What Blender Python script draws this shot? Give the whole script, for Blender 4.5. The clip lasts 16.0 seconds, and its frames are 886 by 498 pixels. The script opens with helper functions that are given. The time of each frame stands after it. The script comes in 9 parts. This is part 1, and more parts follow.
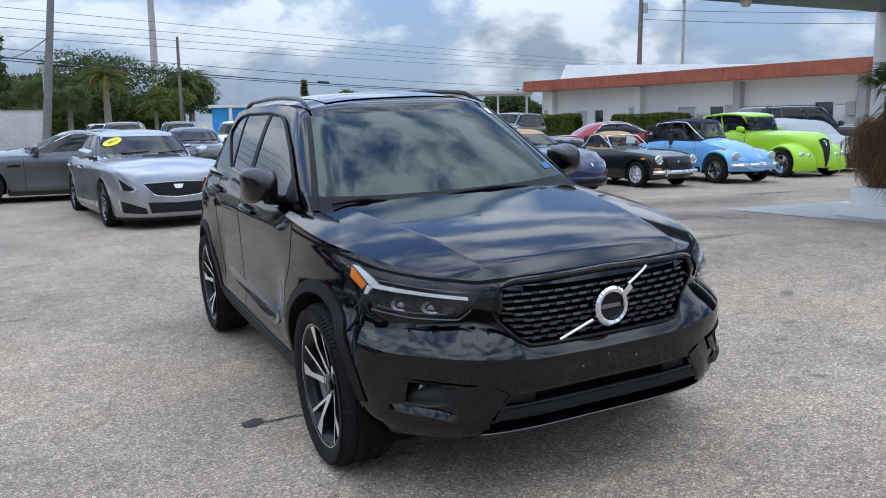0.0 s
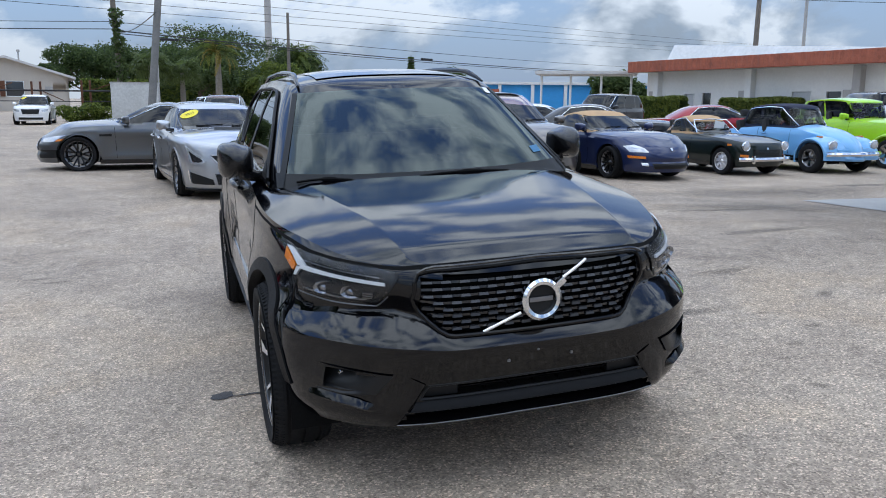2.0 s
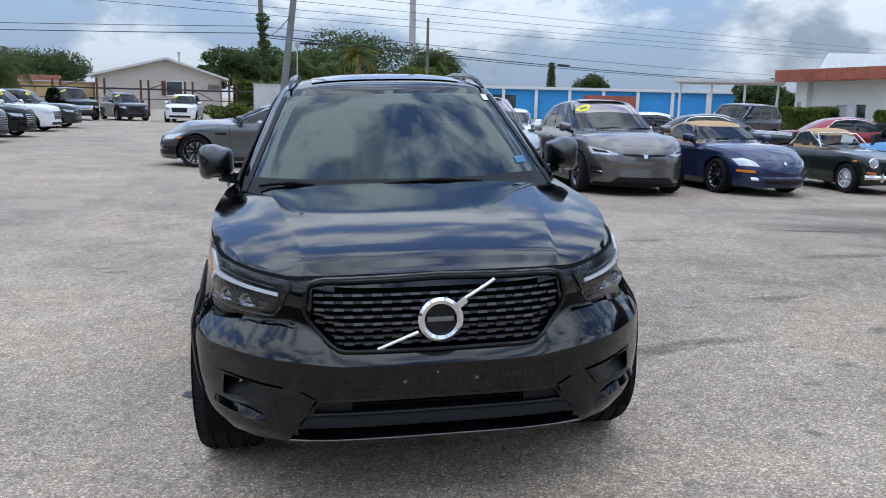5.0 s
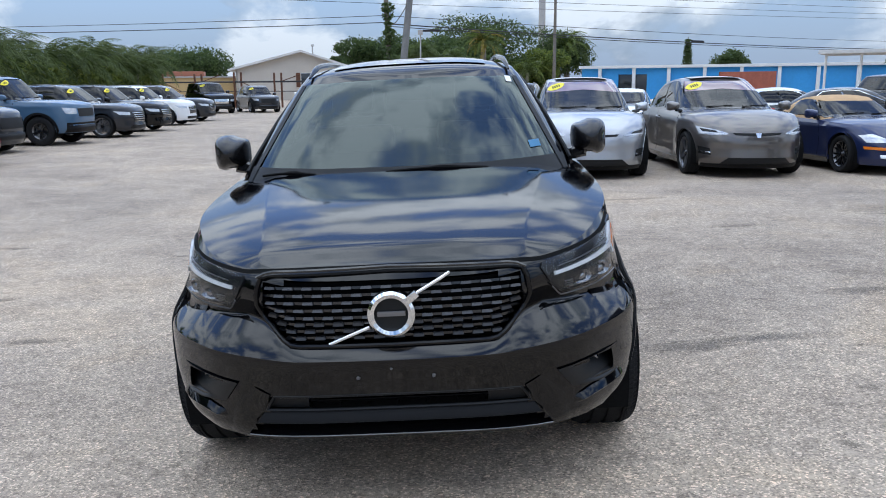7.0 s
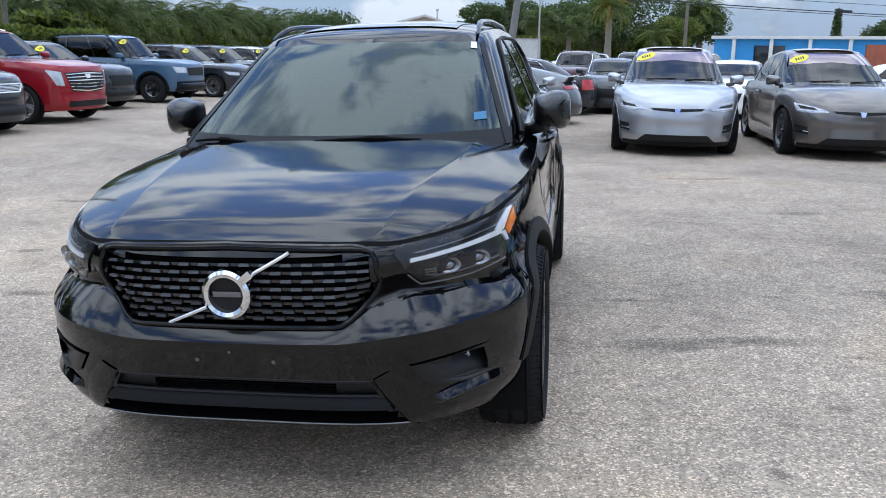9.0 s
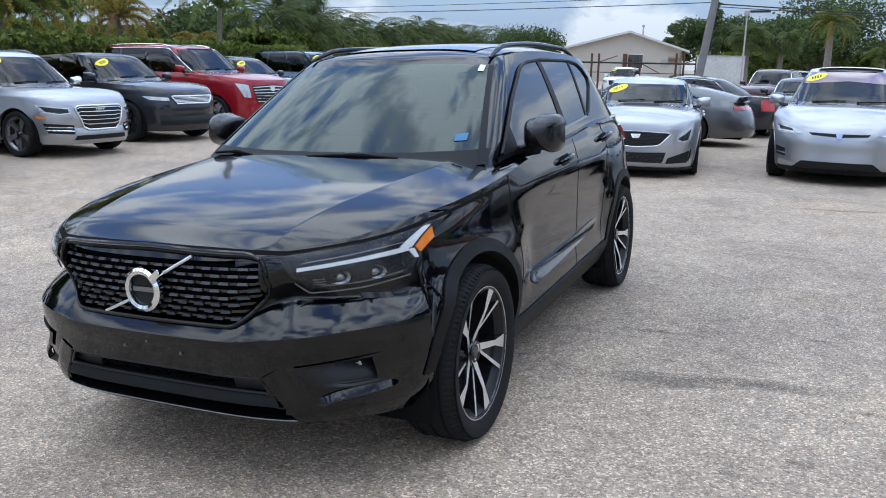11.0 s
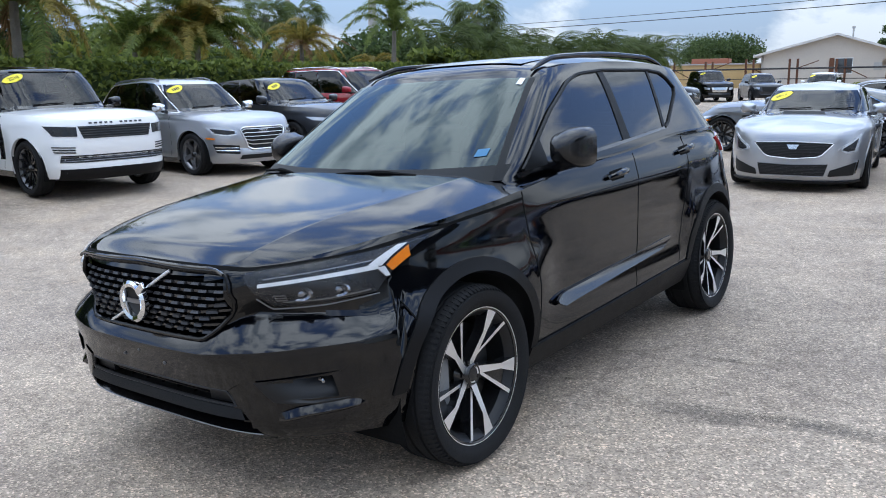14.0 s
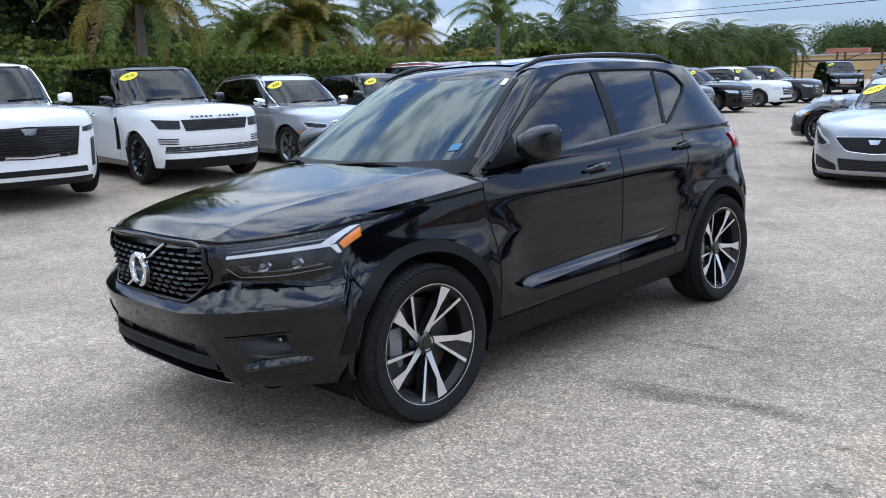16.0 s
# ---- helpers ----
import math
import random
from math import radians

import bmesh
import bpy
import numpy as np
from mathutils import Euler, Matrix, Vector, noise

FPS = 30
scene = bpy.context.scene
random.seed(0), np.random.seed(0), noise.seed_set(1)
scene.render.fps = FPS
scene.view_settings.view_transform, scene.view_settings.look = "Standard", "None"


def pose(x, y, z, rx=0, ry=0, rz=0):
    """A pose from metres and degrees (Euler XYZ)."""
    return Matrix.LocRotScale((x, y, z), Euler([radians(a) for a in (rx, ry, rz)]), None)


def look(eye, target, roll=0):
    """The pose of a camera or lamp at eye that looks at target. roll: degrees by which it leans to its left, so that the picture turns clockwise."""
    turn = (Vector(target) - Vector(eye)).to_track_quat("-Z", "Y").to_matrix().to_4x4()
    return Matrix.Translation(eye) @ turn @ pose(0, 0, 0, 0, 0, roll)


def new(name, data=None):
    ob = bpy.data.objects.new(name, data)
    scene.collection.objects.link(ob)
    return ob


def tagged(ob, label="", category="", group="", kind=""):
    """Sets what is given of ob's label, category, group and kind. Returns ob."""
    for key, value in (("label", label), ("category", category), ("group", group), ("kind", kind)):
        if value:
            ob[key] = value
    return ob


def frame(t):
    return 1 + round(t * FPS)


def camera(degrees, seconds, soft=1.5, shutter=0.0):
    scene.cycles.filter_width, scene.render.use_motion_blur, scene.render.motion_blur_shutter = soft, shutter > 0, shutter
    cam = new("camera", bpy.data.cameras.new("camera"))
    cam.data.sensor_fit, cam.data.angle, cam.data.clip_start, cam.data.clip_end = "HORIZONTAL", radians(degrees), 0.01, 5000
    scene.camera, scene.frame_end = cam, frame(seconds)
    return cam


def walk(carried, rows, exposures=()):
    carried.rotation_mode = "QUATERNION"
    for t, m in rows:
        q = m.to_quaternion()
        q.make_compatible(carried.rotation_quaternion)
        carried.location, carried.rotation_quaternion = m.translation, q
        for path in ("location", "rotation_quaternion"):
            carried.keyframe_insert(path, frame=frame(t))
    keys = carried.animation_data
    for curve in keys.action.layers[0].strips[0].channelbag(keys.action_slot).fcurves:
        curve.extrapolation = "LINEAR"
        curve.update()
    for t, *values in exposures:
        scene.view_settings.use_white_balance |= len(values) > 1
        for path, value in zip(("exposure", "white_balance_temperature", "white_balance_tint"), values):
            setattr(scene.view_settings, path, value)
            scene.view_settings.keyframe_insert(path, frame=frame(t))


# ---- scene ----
cam = camera(57.0, 16.0, 1.0)
METRES, EYE, TURN = 5.859, 1.52, -25.3
START = (-1.907, -4.709)
LEVEL = pose(0, 0, 0, 0.6, -1.2, 0)
SEAT = pose(-0.02, 0, -0.042, -0.11, -2.35, 0.15)  # the black car on the falling lot
RIDE = pose(0, 0, 0.042, 0.6, 0, 0)  # its body on the springs
ROWS = [
    (0.0, 0.0, 0.0, 0.0, -0.28, -9.94, 1.57),
    (0.5, 0.0335, -0.0037, 0.001, 1.85, -9.46, 1.82),
    (1.0, 0.0673, -0.0063, 0.0013, 3.31, -9.54, 1.53),
    (1.5, 0.0899, 0.0111, -0.0033, 5.02, -10.49, 0.68),
    (2.0, 0.1108, 0.0259, -0.002, 7.18, -11.26, 0.51),
    (2.5, 0.1427, 0.0214, -0.0023, 9.49, -11.34, 1.06),
    (3.0, 0.1722, 0.0151, -0.0027, 11.76, -11.35, 1.45),
    (3.5, 0.1888, 0.0249, -0.0038, 12.49, -10.98, 0.98),
    (4.0, 0.203, 0.0502, -0.0015, 13.85, -10.74, 0.29),
    (6.5, 0.3075, 0.1181, -0.0027, 23.22, -11.59, 0.87),
    (7.0, 0.3304, 0.1398, -0.0034, 26.05, -11.86, 1.61),
    (7.5, 0.3673, 0.1624, -0.0034, 28.67, -12.45, 1.67),
    (8.0, 0.3888, 0.1871, -0.0058, 30.22, -13.0, 1.99),
    (8.5, 0.4074, 0.2184, -0.0064, 32.04, -13.63, 1.39),
    (11.0, 0.5759, 0.3499, -0.0019, 49.22, -12.82, 0.12),
    (11.5, 0.5929, 0.3622, 0.0008, 50.98, -11.2, 1.25),
    (12.0, 0.5979, 0.365, 0.0006, 50.92, -10.04, 2.85),
    (12.5, 0.6052, 0.3685, -0.0021, 51.5, -10.57, 4.24),
    (13.0, 0.6106, 0.3926, -0.0078, 54.54, -11.66, 2.66),
    (13.5, 0.6211, 0.4304, -0.004, 58.98, -11.65, 0.71),
    (14.0, 0.6391, 0.4648, -0.0045, 62.3, -11.54, 2.09),
    (14.5, 0.6699, 0.4991, 0.0003, 65.28, -10.57, 2.75),
    (15.0, 0.7045, 0.5087, -0.0023, 67.94, -9.09, 3.18),
    (15.5, 0.7342, 0.5187, -0.0011, 69.11, -10.48, 3.74),
    (16.0, 0.7525, 0.5425, -0.0018, 70.73, -11.71, 2.41),
]
walk(cam, [(t, LEVEL @ pose(*START, EYE, 0, 0, TURN) @ pose(METRES * x, METRES * y, METRES * z, 90 + pitch, roll, yaw)) for t, x, y, z, yaw, pitch, roll in ROWS],
     exposures=[(0.0, -0.13), (1.0, -0.18), (2.2, -0.13), (4.5, -0.12), (9.0, 0.1), (12.0, 0.08), (13.0, -0.04), (14.2, 0.18), (16.0, 0.2)])

# ---- world and sun ----
SUN_EL, SUN_AZ = 62.0, -35.0
world = bpy.data.worlds.new("sky")
scene.world = world
world.use_nodes = True
wt = world.node_tree
wt.nodes.clear()


def wn(kind, operation=None, data_type=None, blend_type=None):
    n = wt.nodes.new(kind)
    if data_type:
        n.data_type = data_type
    if blend_type:
        n.blend_type = blend_type
    if operation:
        n.operation = operation
    return n


def wl(a, b):
    wt.links.new(a, b)


def wmath(op, a, b=None):
    n = wn("ShaderNodeMath", operation=op)
    for i, v in enumerate((a, b)):
        if v is None:
            continue
        if isinstance(v, (int, float)):
            n.inputs[i].default_value = v
        else:
            wl(v, n.inputs[i])
    return n.outputs[0]


sky = wn("ShaderNodeTexSky")
sky.sky_type, sky.sun_disc = "NISHITA", False
sky.sun_elevation, sky.sun_rotation, sky.air_density, sky.dust_density = radians(SUN_EL), radians(SUN_AZ), 1.0, 0.2
wc = wn("ShaderNodeTexCoord")
sep = wn("ShaderNodeSeparateXYZ")
wl(wc.outputs["Generated"], sep.inputs[0])
comb = wn("ShaderNodeCombineXYZ")
wl(sep.outputs[0], comb.inputs[0])
wl(sep.outputs[1], comb.inputs[1])
wl(wmath("MULTIPLY", sep.outputs[2], 1.9), comb.inputs[2])


def cloud_field(offset, scale, detail):
    mv = wn("ShaderNodeVectorMath", operation="ADD")
    mv.inputs[1].default_value = offset
    wl(comb.outputs[0], mv.inputs[0])
    n = wn("ShaderNodeTexNoise")
    n.inputs["Scale"].default_value, n.inputs["Detail"].default_value, n.inputs["Roughness"].default_value = scale, detail, 0.58
    n.inputs["Distortion"].default_value = 0.25
    wl(mv.outputs[0], n.inputs["Vector"])
    return n.outputs["Fac"]


# heaped clouds: bright where they thin out upwards, grey-blue underneath
here = cloud_field((0.4, 0.9, 0.3), 4.6, 11.0)
above = cloud_field((0.4, 0.9, 0.40), 4.6, 5.0)
broad = cloud_field((2.7, 0.3, 1.1), 1.1, 3.0)
mask = wn("ShaderNodeMapRange")
mask.inputs["From Min"].default_value, mask.inputs["From Max"].default_value = 0.43, 0.55
wl(wmath("SUBTRACT", wmath("ADD", here, wmath("MULTIPLY", wmath("SUBTRACT", broad, 0.5), 0.25)), wmath("ADD", wmath("ADD", wmath("MULTIPLY", sep.outputs[2], -0.03), 0.004), wmath("MULTIPLY", sep.outputs[0], 0.008))), mask.inputs["Value"])
tone = wn("ShaderNodeValToRGB")
tone.color_ramp.elements[0].position, tone.color_ramp.elements[0].color = 0.24, (0.43, 0.545, 0.70, 1)
tone.color_ramp.elements[1].position, tone.color_ramp.elements[1].color = 0.62, (1.00, 1.14, 1.32, 1)
wl(wmath("ADD", wmath("MULTIPLY", wmath("SUBTRACT", here, above), 2.6), wmath("ADD", 0.5, wmath("MULTIPLY", wmath("SUBTRACT", 0.5, broad), 0.6))), tone.inputs[0])
dim = wn("ShaderNodeMix", data_type="RGBA", blend_type="MULTIPLY")
dim.inputs[0].default_value = 1.0
wl(sky.outputs[0], dim.inputs[6])
dim.inputs[7].default_value = (0.070, 0.104, 0.152, 1)
# blue-grey haze low down
haze = wn("ShaderNodeMix", data_type="RGBA")
low = wn("ShaderNodeMapRange")
low.inputs["From Min"].default_value, low.inputs["From Max"].default_value = 0.02, 0.34
wl(sep.outputs[2], low.inputs["Value"])
wl(low.outputs[0], haze.inputs[0])
haze.inputs[6].default_value = (0.52, 0.68, 0.94, 1)
wl(dim.outputs[2], haze.inputs[7])
mixc = wn("ShaderNodeMix", data_type="RGBA")
wl(mask.outputs[0], mixc.inputs[0])
wl(haze.outputs[2], mixc.inputs[6])
wl(tone.outputs[0], mixc.inputs[7])
# a cloudy sky is brighter overhead than at the horizon
lift = wmath("ADD", wmath("MULTIPLY", wmath("MAXIMUM", sep.outputs[2], 0.0), 2.05), 0.61)
bg = wn("ShaderNodeBackground")
wl(lift, bg.inputs["Strength"])
wl(mixc.outputs[2], bg.inputs["Color"])
wl(bg.outputs[0], wn("ShaderNodeOutputWorld").inputs["Surface"])

sun = new("sun", bpy.data.lights.new("sun", "SUN"))
sun.data.energy, sun.data.angle, sun.data.color = 0.5, radians(170), (1.0, 0.98, 0.95)
_a, _e = radians(SUN_AZ), radians(SUN_EL)
sun.matrix_world = look((math.sin(_a) * math.cos(_e) * 50, math.cos(_a) * math.cos(_e) * 50, math.sin(_e) * 50), (0, 0, 0))

# ---- materials ----
def mat(name):
    m = bpy.data.materials.new(name)
    m.use_nodes = True
    m.node_tree.nodes.clear()
    out = m.node_tree.nodes.new("ShaderNodeOutputMaterial")
    return m, m.node_tree, out


def node(nt, kind, inputs=None, operation=None, blend_type=None, data_type=None, feature=None, use_clamp=None):
    n = nt.nodes.new(kind)
    if data_type:
        n.data_type = data_type
    if blend_type:
        n.blend_type = blend_type
    if operation:
        n.operation = operation
    if feature:
        n.feature = feature
    if use_clamp:
        n.use_clamp = True
    for k, v in (inputs or {}).items():
        if isinstance(v, bpy.types.NodeSocket):
            nt.links.new(v, n.inputs[k])
        else:
            n.inputs[k].default_value = v
    return n


def rgba(c):
    return (c[0], c[1], c[2], 1.0)


def ramp(nt, fac, stops):
    n = node(nt, "ShaderNodeValToRGB", {0: fac})
    el = n.color_ramp.elements
    while len(el) < len(stops):
        el.new(0.5)
    for e, (p, c) in zip(el, stops):
        e.position, e.color = p, rgba(c)
    return n.outputs[0]


def noise_tex(nt, scale, detail=4.0, rough=0.55, vec=None, distortion=0.0):
    i = {"Scale": scale, "Detail": detail, "Roughness": rough, "Distortion": distortion}
    if vec is not None:
        i["Vector"] = vec
    return node(nt, "ShaderNodeTexNoise", i).outputs["Fac"]


def coords(nt, kind="Object"):
    return node(nt, "ShaderNodeTexCoord").outputs[kind]


def plain(name, color, rough=0.5, metal=0.0, vary=0.12, scale=8.0, bump=0.0, bscale=60.0, coat=0.0, spec=0.5, emit=None):
    """A surface with small changes of tone at two scales and a fine relief."""
    m, nt, out = mat(name)
    v = coords(nt)
    a = noise_tex(nt, scale, 5.0, 0.6, v)
    b = noise_tex(nt, scale * 9, 3.0, 0.6, v)
    f = node(nt, "ShaderNodeMath", {0: a, 1: b}, operation="ADD").outputs[0]
    lo, hi = [c * (1 - vary) for c in color], [min(1.0, c * (1 + vary)) for c in color]
    col = ramp(nt, node(nt, "ShaderNodeMath", {0: f, 1: 0.5}, operation="MULTIPLY").outputs[0], [(0.3, lo), (0.7, hi)])
    p = node(nt, "ShaderNodeBsdfPrincipled", {"Base Color": col, "Roughness": rough, "Metallic": metal, "Coat Weight": coat, "Coat Roughness": 0.04, "Specular IOR Level": spec})
    r = node(nt, "ShaderNodeMapRange", {"Value": a, "To Min": max(0.02, rough - 0.08), "To Max": min(1, rough + 0.08)})
    nt.links.new(r.outputs[0], p.inputs["Roughness"])
    if bump:
        h = noise_tex(nt, bscale, 4.0, 0.6, v)
        nt.links.new(node(nt, "ShaderNodeBump", {"Strength": bump, "Distance": 0.01, "Height": h}).outputs[0], p.inputs["Normal"])
    if emit:
        p.inputs["Emission Color"].default_value, p.inputs["Emission Strength"].default_value = rgba(emit[0]), emit[1]
    nt.links.new(p.outputs[0], out.inputs[0])
    return m


def paint(name, color, metal=0.0, rough=0.35, flake=0.0):
    """Car paint: a base with fine flake under a clear coat that carries a little dust."""
    m, nt, out = mat(name)
    v = coords(nt)
    fl = node(nt, "ShaderNodeTexVoronoi", {"Vector": v, "Scale": 900.0}).outputs["Color"]
    col = node(nt, "ShaderNodeMix", {0: flake, 6: rgba(color), 7: fl}, data_type="RGBA", blend_type="SOFT_LIGHT").outputs[2]
    dust = noise_tex(nt, 5.0, 6.0, 0.65, v)
    cr = node(nt, "ShaderNodeMapRange", {"Value": dust, "From Min": 0.35, "From Max": 0.75, "To Min": 0.05, "To Max": 0.085}).outputs[0]
    wave = noise_tex(nt, 3.0, 2.0, 0.5, v)
    nrm = node(nt, "ShaderNodeBump", {"Strength": 0.018, "Distance": 0.02, "Height": wave}).outputs[0]
    p = node(nt, "ShaderNodeBsdfPrincipled", {"Base Color": col, "Metallic": metal, "Roughness": rough, "Specular IOR Level": 0.0 if max(color) < 0.01 else 0.2, "Coat Weight": 1.0, "Coat Roughness": cr, "Coat IOR": 1.48, "Normal": nrm, "Coat Normal": nrm})
    nt.links.new(p.outputs[0], out.inputs[0])
    return m


def glass(name, tint, gain=0.7, sheen=(1, 1, 1)):
    """Tinted sheet glass: it lets a little through and mirrors the sky by Fresnel."""
    m, nt, out = mat(name)
    t = node(nt, "ShaderNodeBsdfTransparent", {"Color": rgba(tint)})
    g = node(nt, "ShaderNodeBsdfGlossy", {"Color": rgba(sheen), "Roughness": 0.015})
    f = node(nt, "ShaderNodeFresnel", {"IOR": 1.52}).outputs[0]
    f = node(nt, "ShaderNodeMath", {0: f, 1: gain}, operation="MULTIPLY", use_clamp=True).outputs[0]
    nt.links.new(node(nt, "ShaderNodeMixShader", {0: f, 1: t.outputs[0], 2: g.outputs[0]}).outputs[0], out.inputs[0])
    return m


def asphalt():
    m, nt, out = mat("weathered_asphalt")
    v = coords(nt)
    big = noise_tex(nt, 0.22, 5.0, 0.6, v)
    mid = noise_tex(nt, 1.3, 6.0, 0.65, v, 0.4)
    fine = noise_tex(nt, 70.0, 3.0, 0.7, v)
    vor = node(nt, "ShaderNodeTexVoronoi", {"Vector": v, "Scale": 120.0})
    st = node(nt, "ShaderNodeSeparateColor", {0: vor.outputs["Color"]}).outputs[0]
    base = ramp(nt, mid, [(0.25, (0.302, 0.247, 0.196)), (0.5, (0.401, 0.329, 0.260)), (0.78, (0.471, 0.389, 0.304))])
    tone = ramp(nt, big, [(0.3, (0.80, 0.80, 0.81)), (0.65, (1.08, 1.06, 1.03))])
    c = node(nt, "ShaderNodeMix", {0: 1.0, 6: base, 7: tone}, data_type="RGBA", blend_type="MULTIPLY").outputs[2]
    chips = ramp(nt, st, [(0.0, (0.45, 0.445, 0.44)), (0.4, (0.88, 0.875, 0.87)), (0.8, (1.10, 1.09, 1.08)), (0.94, (1.92, 1.88, 1.84))])
    c = node(nt, "ShaderNodeMix", {0: 0.85, 6: c, 7: chips}, data_type="RGBA", blend_type="MULTIPLY").outputs[2]
    pits = ramp(nt, fine, [(0.30, (0.55, 0.55, 0.55)), (0.45, (1, 1, 1))])
    c = node(nt, "ShaderNodeMix", {0: 0.8, 6: c, 7: pits}, data_type="RGBA", blend_type="MULTIPLY").outputs[2]
    # mottling a hand across
    mott = noise_tex(nt, 11.0, 5.0, 0.75, v)
    mm = ramp(nt, mott, [(0.30, (0.74, 0.73, 0.73)), (0.5, (1, 1, 1)), (0.72, (1.17, 1.16, 1.14))])
    c = node(nt, "ShaderNodeMix", {0: 1.0, 6: c, 7: mm}, data_type="RGBA", blend_type="MULTIPLY").outputs[2]
    # pepper of dark tar specks
    tar = noise_tex(nt, 24.0, 2.0, 0.5, v)
    tm = ramp(nt, tar, [(0.24, (0.50, 0.49, 0.48)), (0.31, (1, 1, 1))])
    c = node(nt, "ShaderNodeMix", {0: 0.8, 6: c, 7: tm}, data_type="RGBA", blend_type="MULTIPLY").outputs[2]
    # old oil drips and scuffs
    oil = noise_tex(nt, 0.9, 7.0, 0.72, v, 1.2)
    om = ramp(nt, oil, [(0.655, (1, 1, 1)), (0.70, (0.55, 0.54, 0.53))])
    c = node(nt, "ShaderNodeMix", {0: 0.7, 6: c, 7: om}, data_type="RGBA", blend_type="MULTIPLY").outputs[2]
    # warm dusty patches and darker worn tracks
    patch = noise_tex(nt, 0.55, 6.0, 0.68, v, 0.8)
    pm = ramp(nt, patch, [(0.36, (0.86, 0.85, 0.85)), (0.5, (1, 1, 1)), (0.66, (1.07, 1.03, 0.97))])
    c = node(nt, "ShaderNodeMix", {0: 1.0, 6: c, 7: pm}, data_type="RGBA", blend_type="MULTIPLY").outputs[2]
    # hairline cracks
    w = node(nt, "ShaderNodeTexVoronoi", {"Vector": node(nt, "ShaderNodeVectorMath", {0: v, 1: node(nt, "ShaderNodeTexNoise", {"Vector": v, "Scale": 1.5, "Detail": 4.0}).outputs["Color"]}, operation="ADD").outputs[0], "Scale": 0.35}, feature="DISTANCE_TO_EDGE").outputs["Distance"]
    cm = ramp(nt, w, [(0.0, (0.62, 0.61, 0.6)), (0.006, (1, 1, 1))])
    c = node(nt, "ShaderNodeMix", {0: 0.5, 6: c, 7: cm}, data_type="RGBA", blend_type="MULTIPLY").outputs[2]
    h = node(nt, "ShaderNodeMath", {0: vor.outputs["Distance"], 1: fine}, operation="ADD").outputs[0]
    b = node(nt, "ShaderNodeBump", {"Strength": 0.6, "Distance": 0.006, "Height": h}).outputs[0]
    p = node(nt, "ShaderNodeBsdfPrincipled", {"Base Color": c, "Roughness": 0.85, "Normal": b, "Specular IOR Level": 0.35})
    nt.links.new(p.outputs[0], out.inputs[0])
    return m


M_ASPHALT = asphalt()
M_RUBBER = plain("tyre_rubber", (0.012, 0.012, 0.0125), 0.8, vary=0.25, scale=14, bump=0.25, bscale=140, spec=0.2)
M_CLAD = plain("black_textured_plastic", (0.0042, 0.0042, 0.0047), 0.5, vary=0.15, scale=10, bump=0.12, bscale=400, spec=0.2)
M_MIRRORCAP = plain("smooth_black_mirror_cap", (0.004, 0.004, 0.0045), 0.2, vary=0.1, spec=0.5)
M_GLOSSBLACK = plain("gloss_black_plastic", (0.008, 0.008, 0.009), 0.12, vary=0.1, coat=0.6)
M_UNDER = plain("underbody_black", (0.008, 0.008, 0.008), 0.9, vary=0.3, spec=0.05)
M_SEAM = plain("panel_gap_black", (0.004, 0.004, 0.004), 0.8, vary=0.2, spec=0.1)
M_CHROME = plain("chrome", (0.78, 0.79, 0.80), 0.08, 1.0, vary=0.04)
M_ALLOY = plain("machined_alloy", (0.90, 0.90, 0.91), 0.42, 1.0, vary=0.05, scale=30)
M_ALLOYGREY = plain("grey_alloy", (0.22, 0.22, 0.23), 0.35, 0.9, vary=0.08)
M_ALLOYDARK = plain("gloss_black_alloy", (0.012, 0.012, 0.013), 0.2, 0.3, vary=0.1, coat=0.5)
M_DISC = plain("brake_disc_steel", (0.35, 0.34, 0.33), 0.4, 1.0, vary=0.15)
# darker copy of the disc steel; the shade behind the spokes is in its colour
M_DISCDARK = plain("shaded_brake_disc", (0.10, 0.10, 0.10), 0.45, 1.0, vary=0.2)
M_CALIPER = plain("cast_grey_caliper", (0.20, 0.205, 0.21), 0.5, 0.3, vary=0.15)
M_LAMP = plain("clear_lamp_lens", (0.55, 0.57, 0.60), 0.12, 0.55, vary=0.25, scale=25, coat=1.0)
M_LAMPDARK = plain("smoked_lamp_housing", (0.016, 0.017, 0.019), 0.25, 0.2, vary=0.5, scale=18, coat=0.3, spec=0.3)
M_DRL = plain("frosted_white_light_bar", (0.62, 0.63, 0.64), 0.15, vary=0.15, scale=20, coat=0.5)
M_PIANO = plain("piano_black_trim", (0.0025, 0.0025, 0.003), 0.14, vary=0.1, spec=0.32)
M_AMBER = plain("amber_lens", (0.75, 0.20, 0.015), 0.15, vary=0.15, scale=30, coat=1.0)
M_RED = plain("red_lens", (0.45, 0.01, 0.015), 0.12, vary=0.2, scale=30, coat=1.0)
M_GLASS = glass("tinted_glass", (0.10, 0.11, 0.115))
M_GLASSHERO = glass("windscreen_glass", (0.06, 0.085, 0.083), 1.06, (0.83, 0.95, 0.94))
M_GLASSDARK = glass("dark_privacy_glass", (0.025, 0.027, 0.03), 0.9)
M_GLASSSIDE = glass("tinted_side_glass", (0.03, 0.033, 0.036), 1.0)
M_PROJECTOR = plain("smoked_projector", (0.24, 0.245, 0.26), 0.14, 0.9, vary=0.4, scale=60, coat=1.0)
M_SATIN = plain("satin_black_plastic", (0.008, 0.0084, 0.0092), 0.40, vary=0.15, scale=10, bump=0.05, bscale=500, spec=0.34)
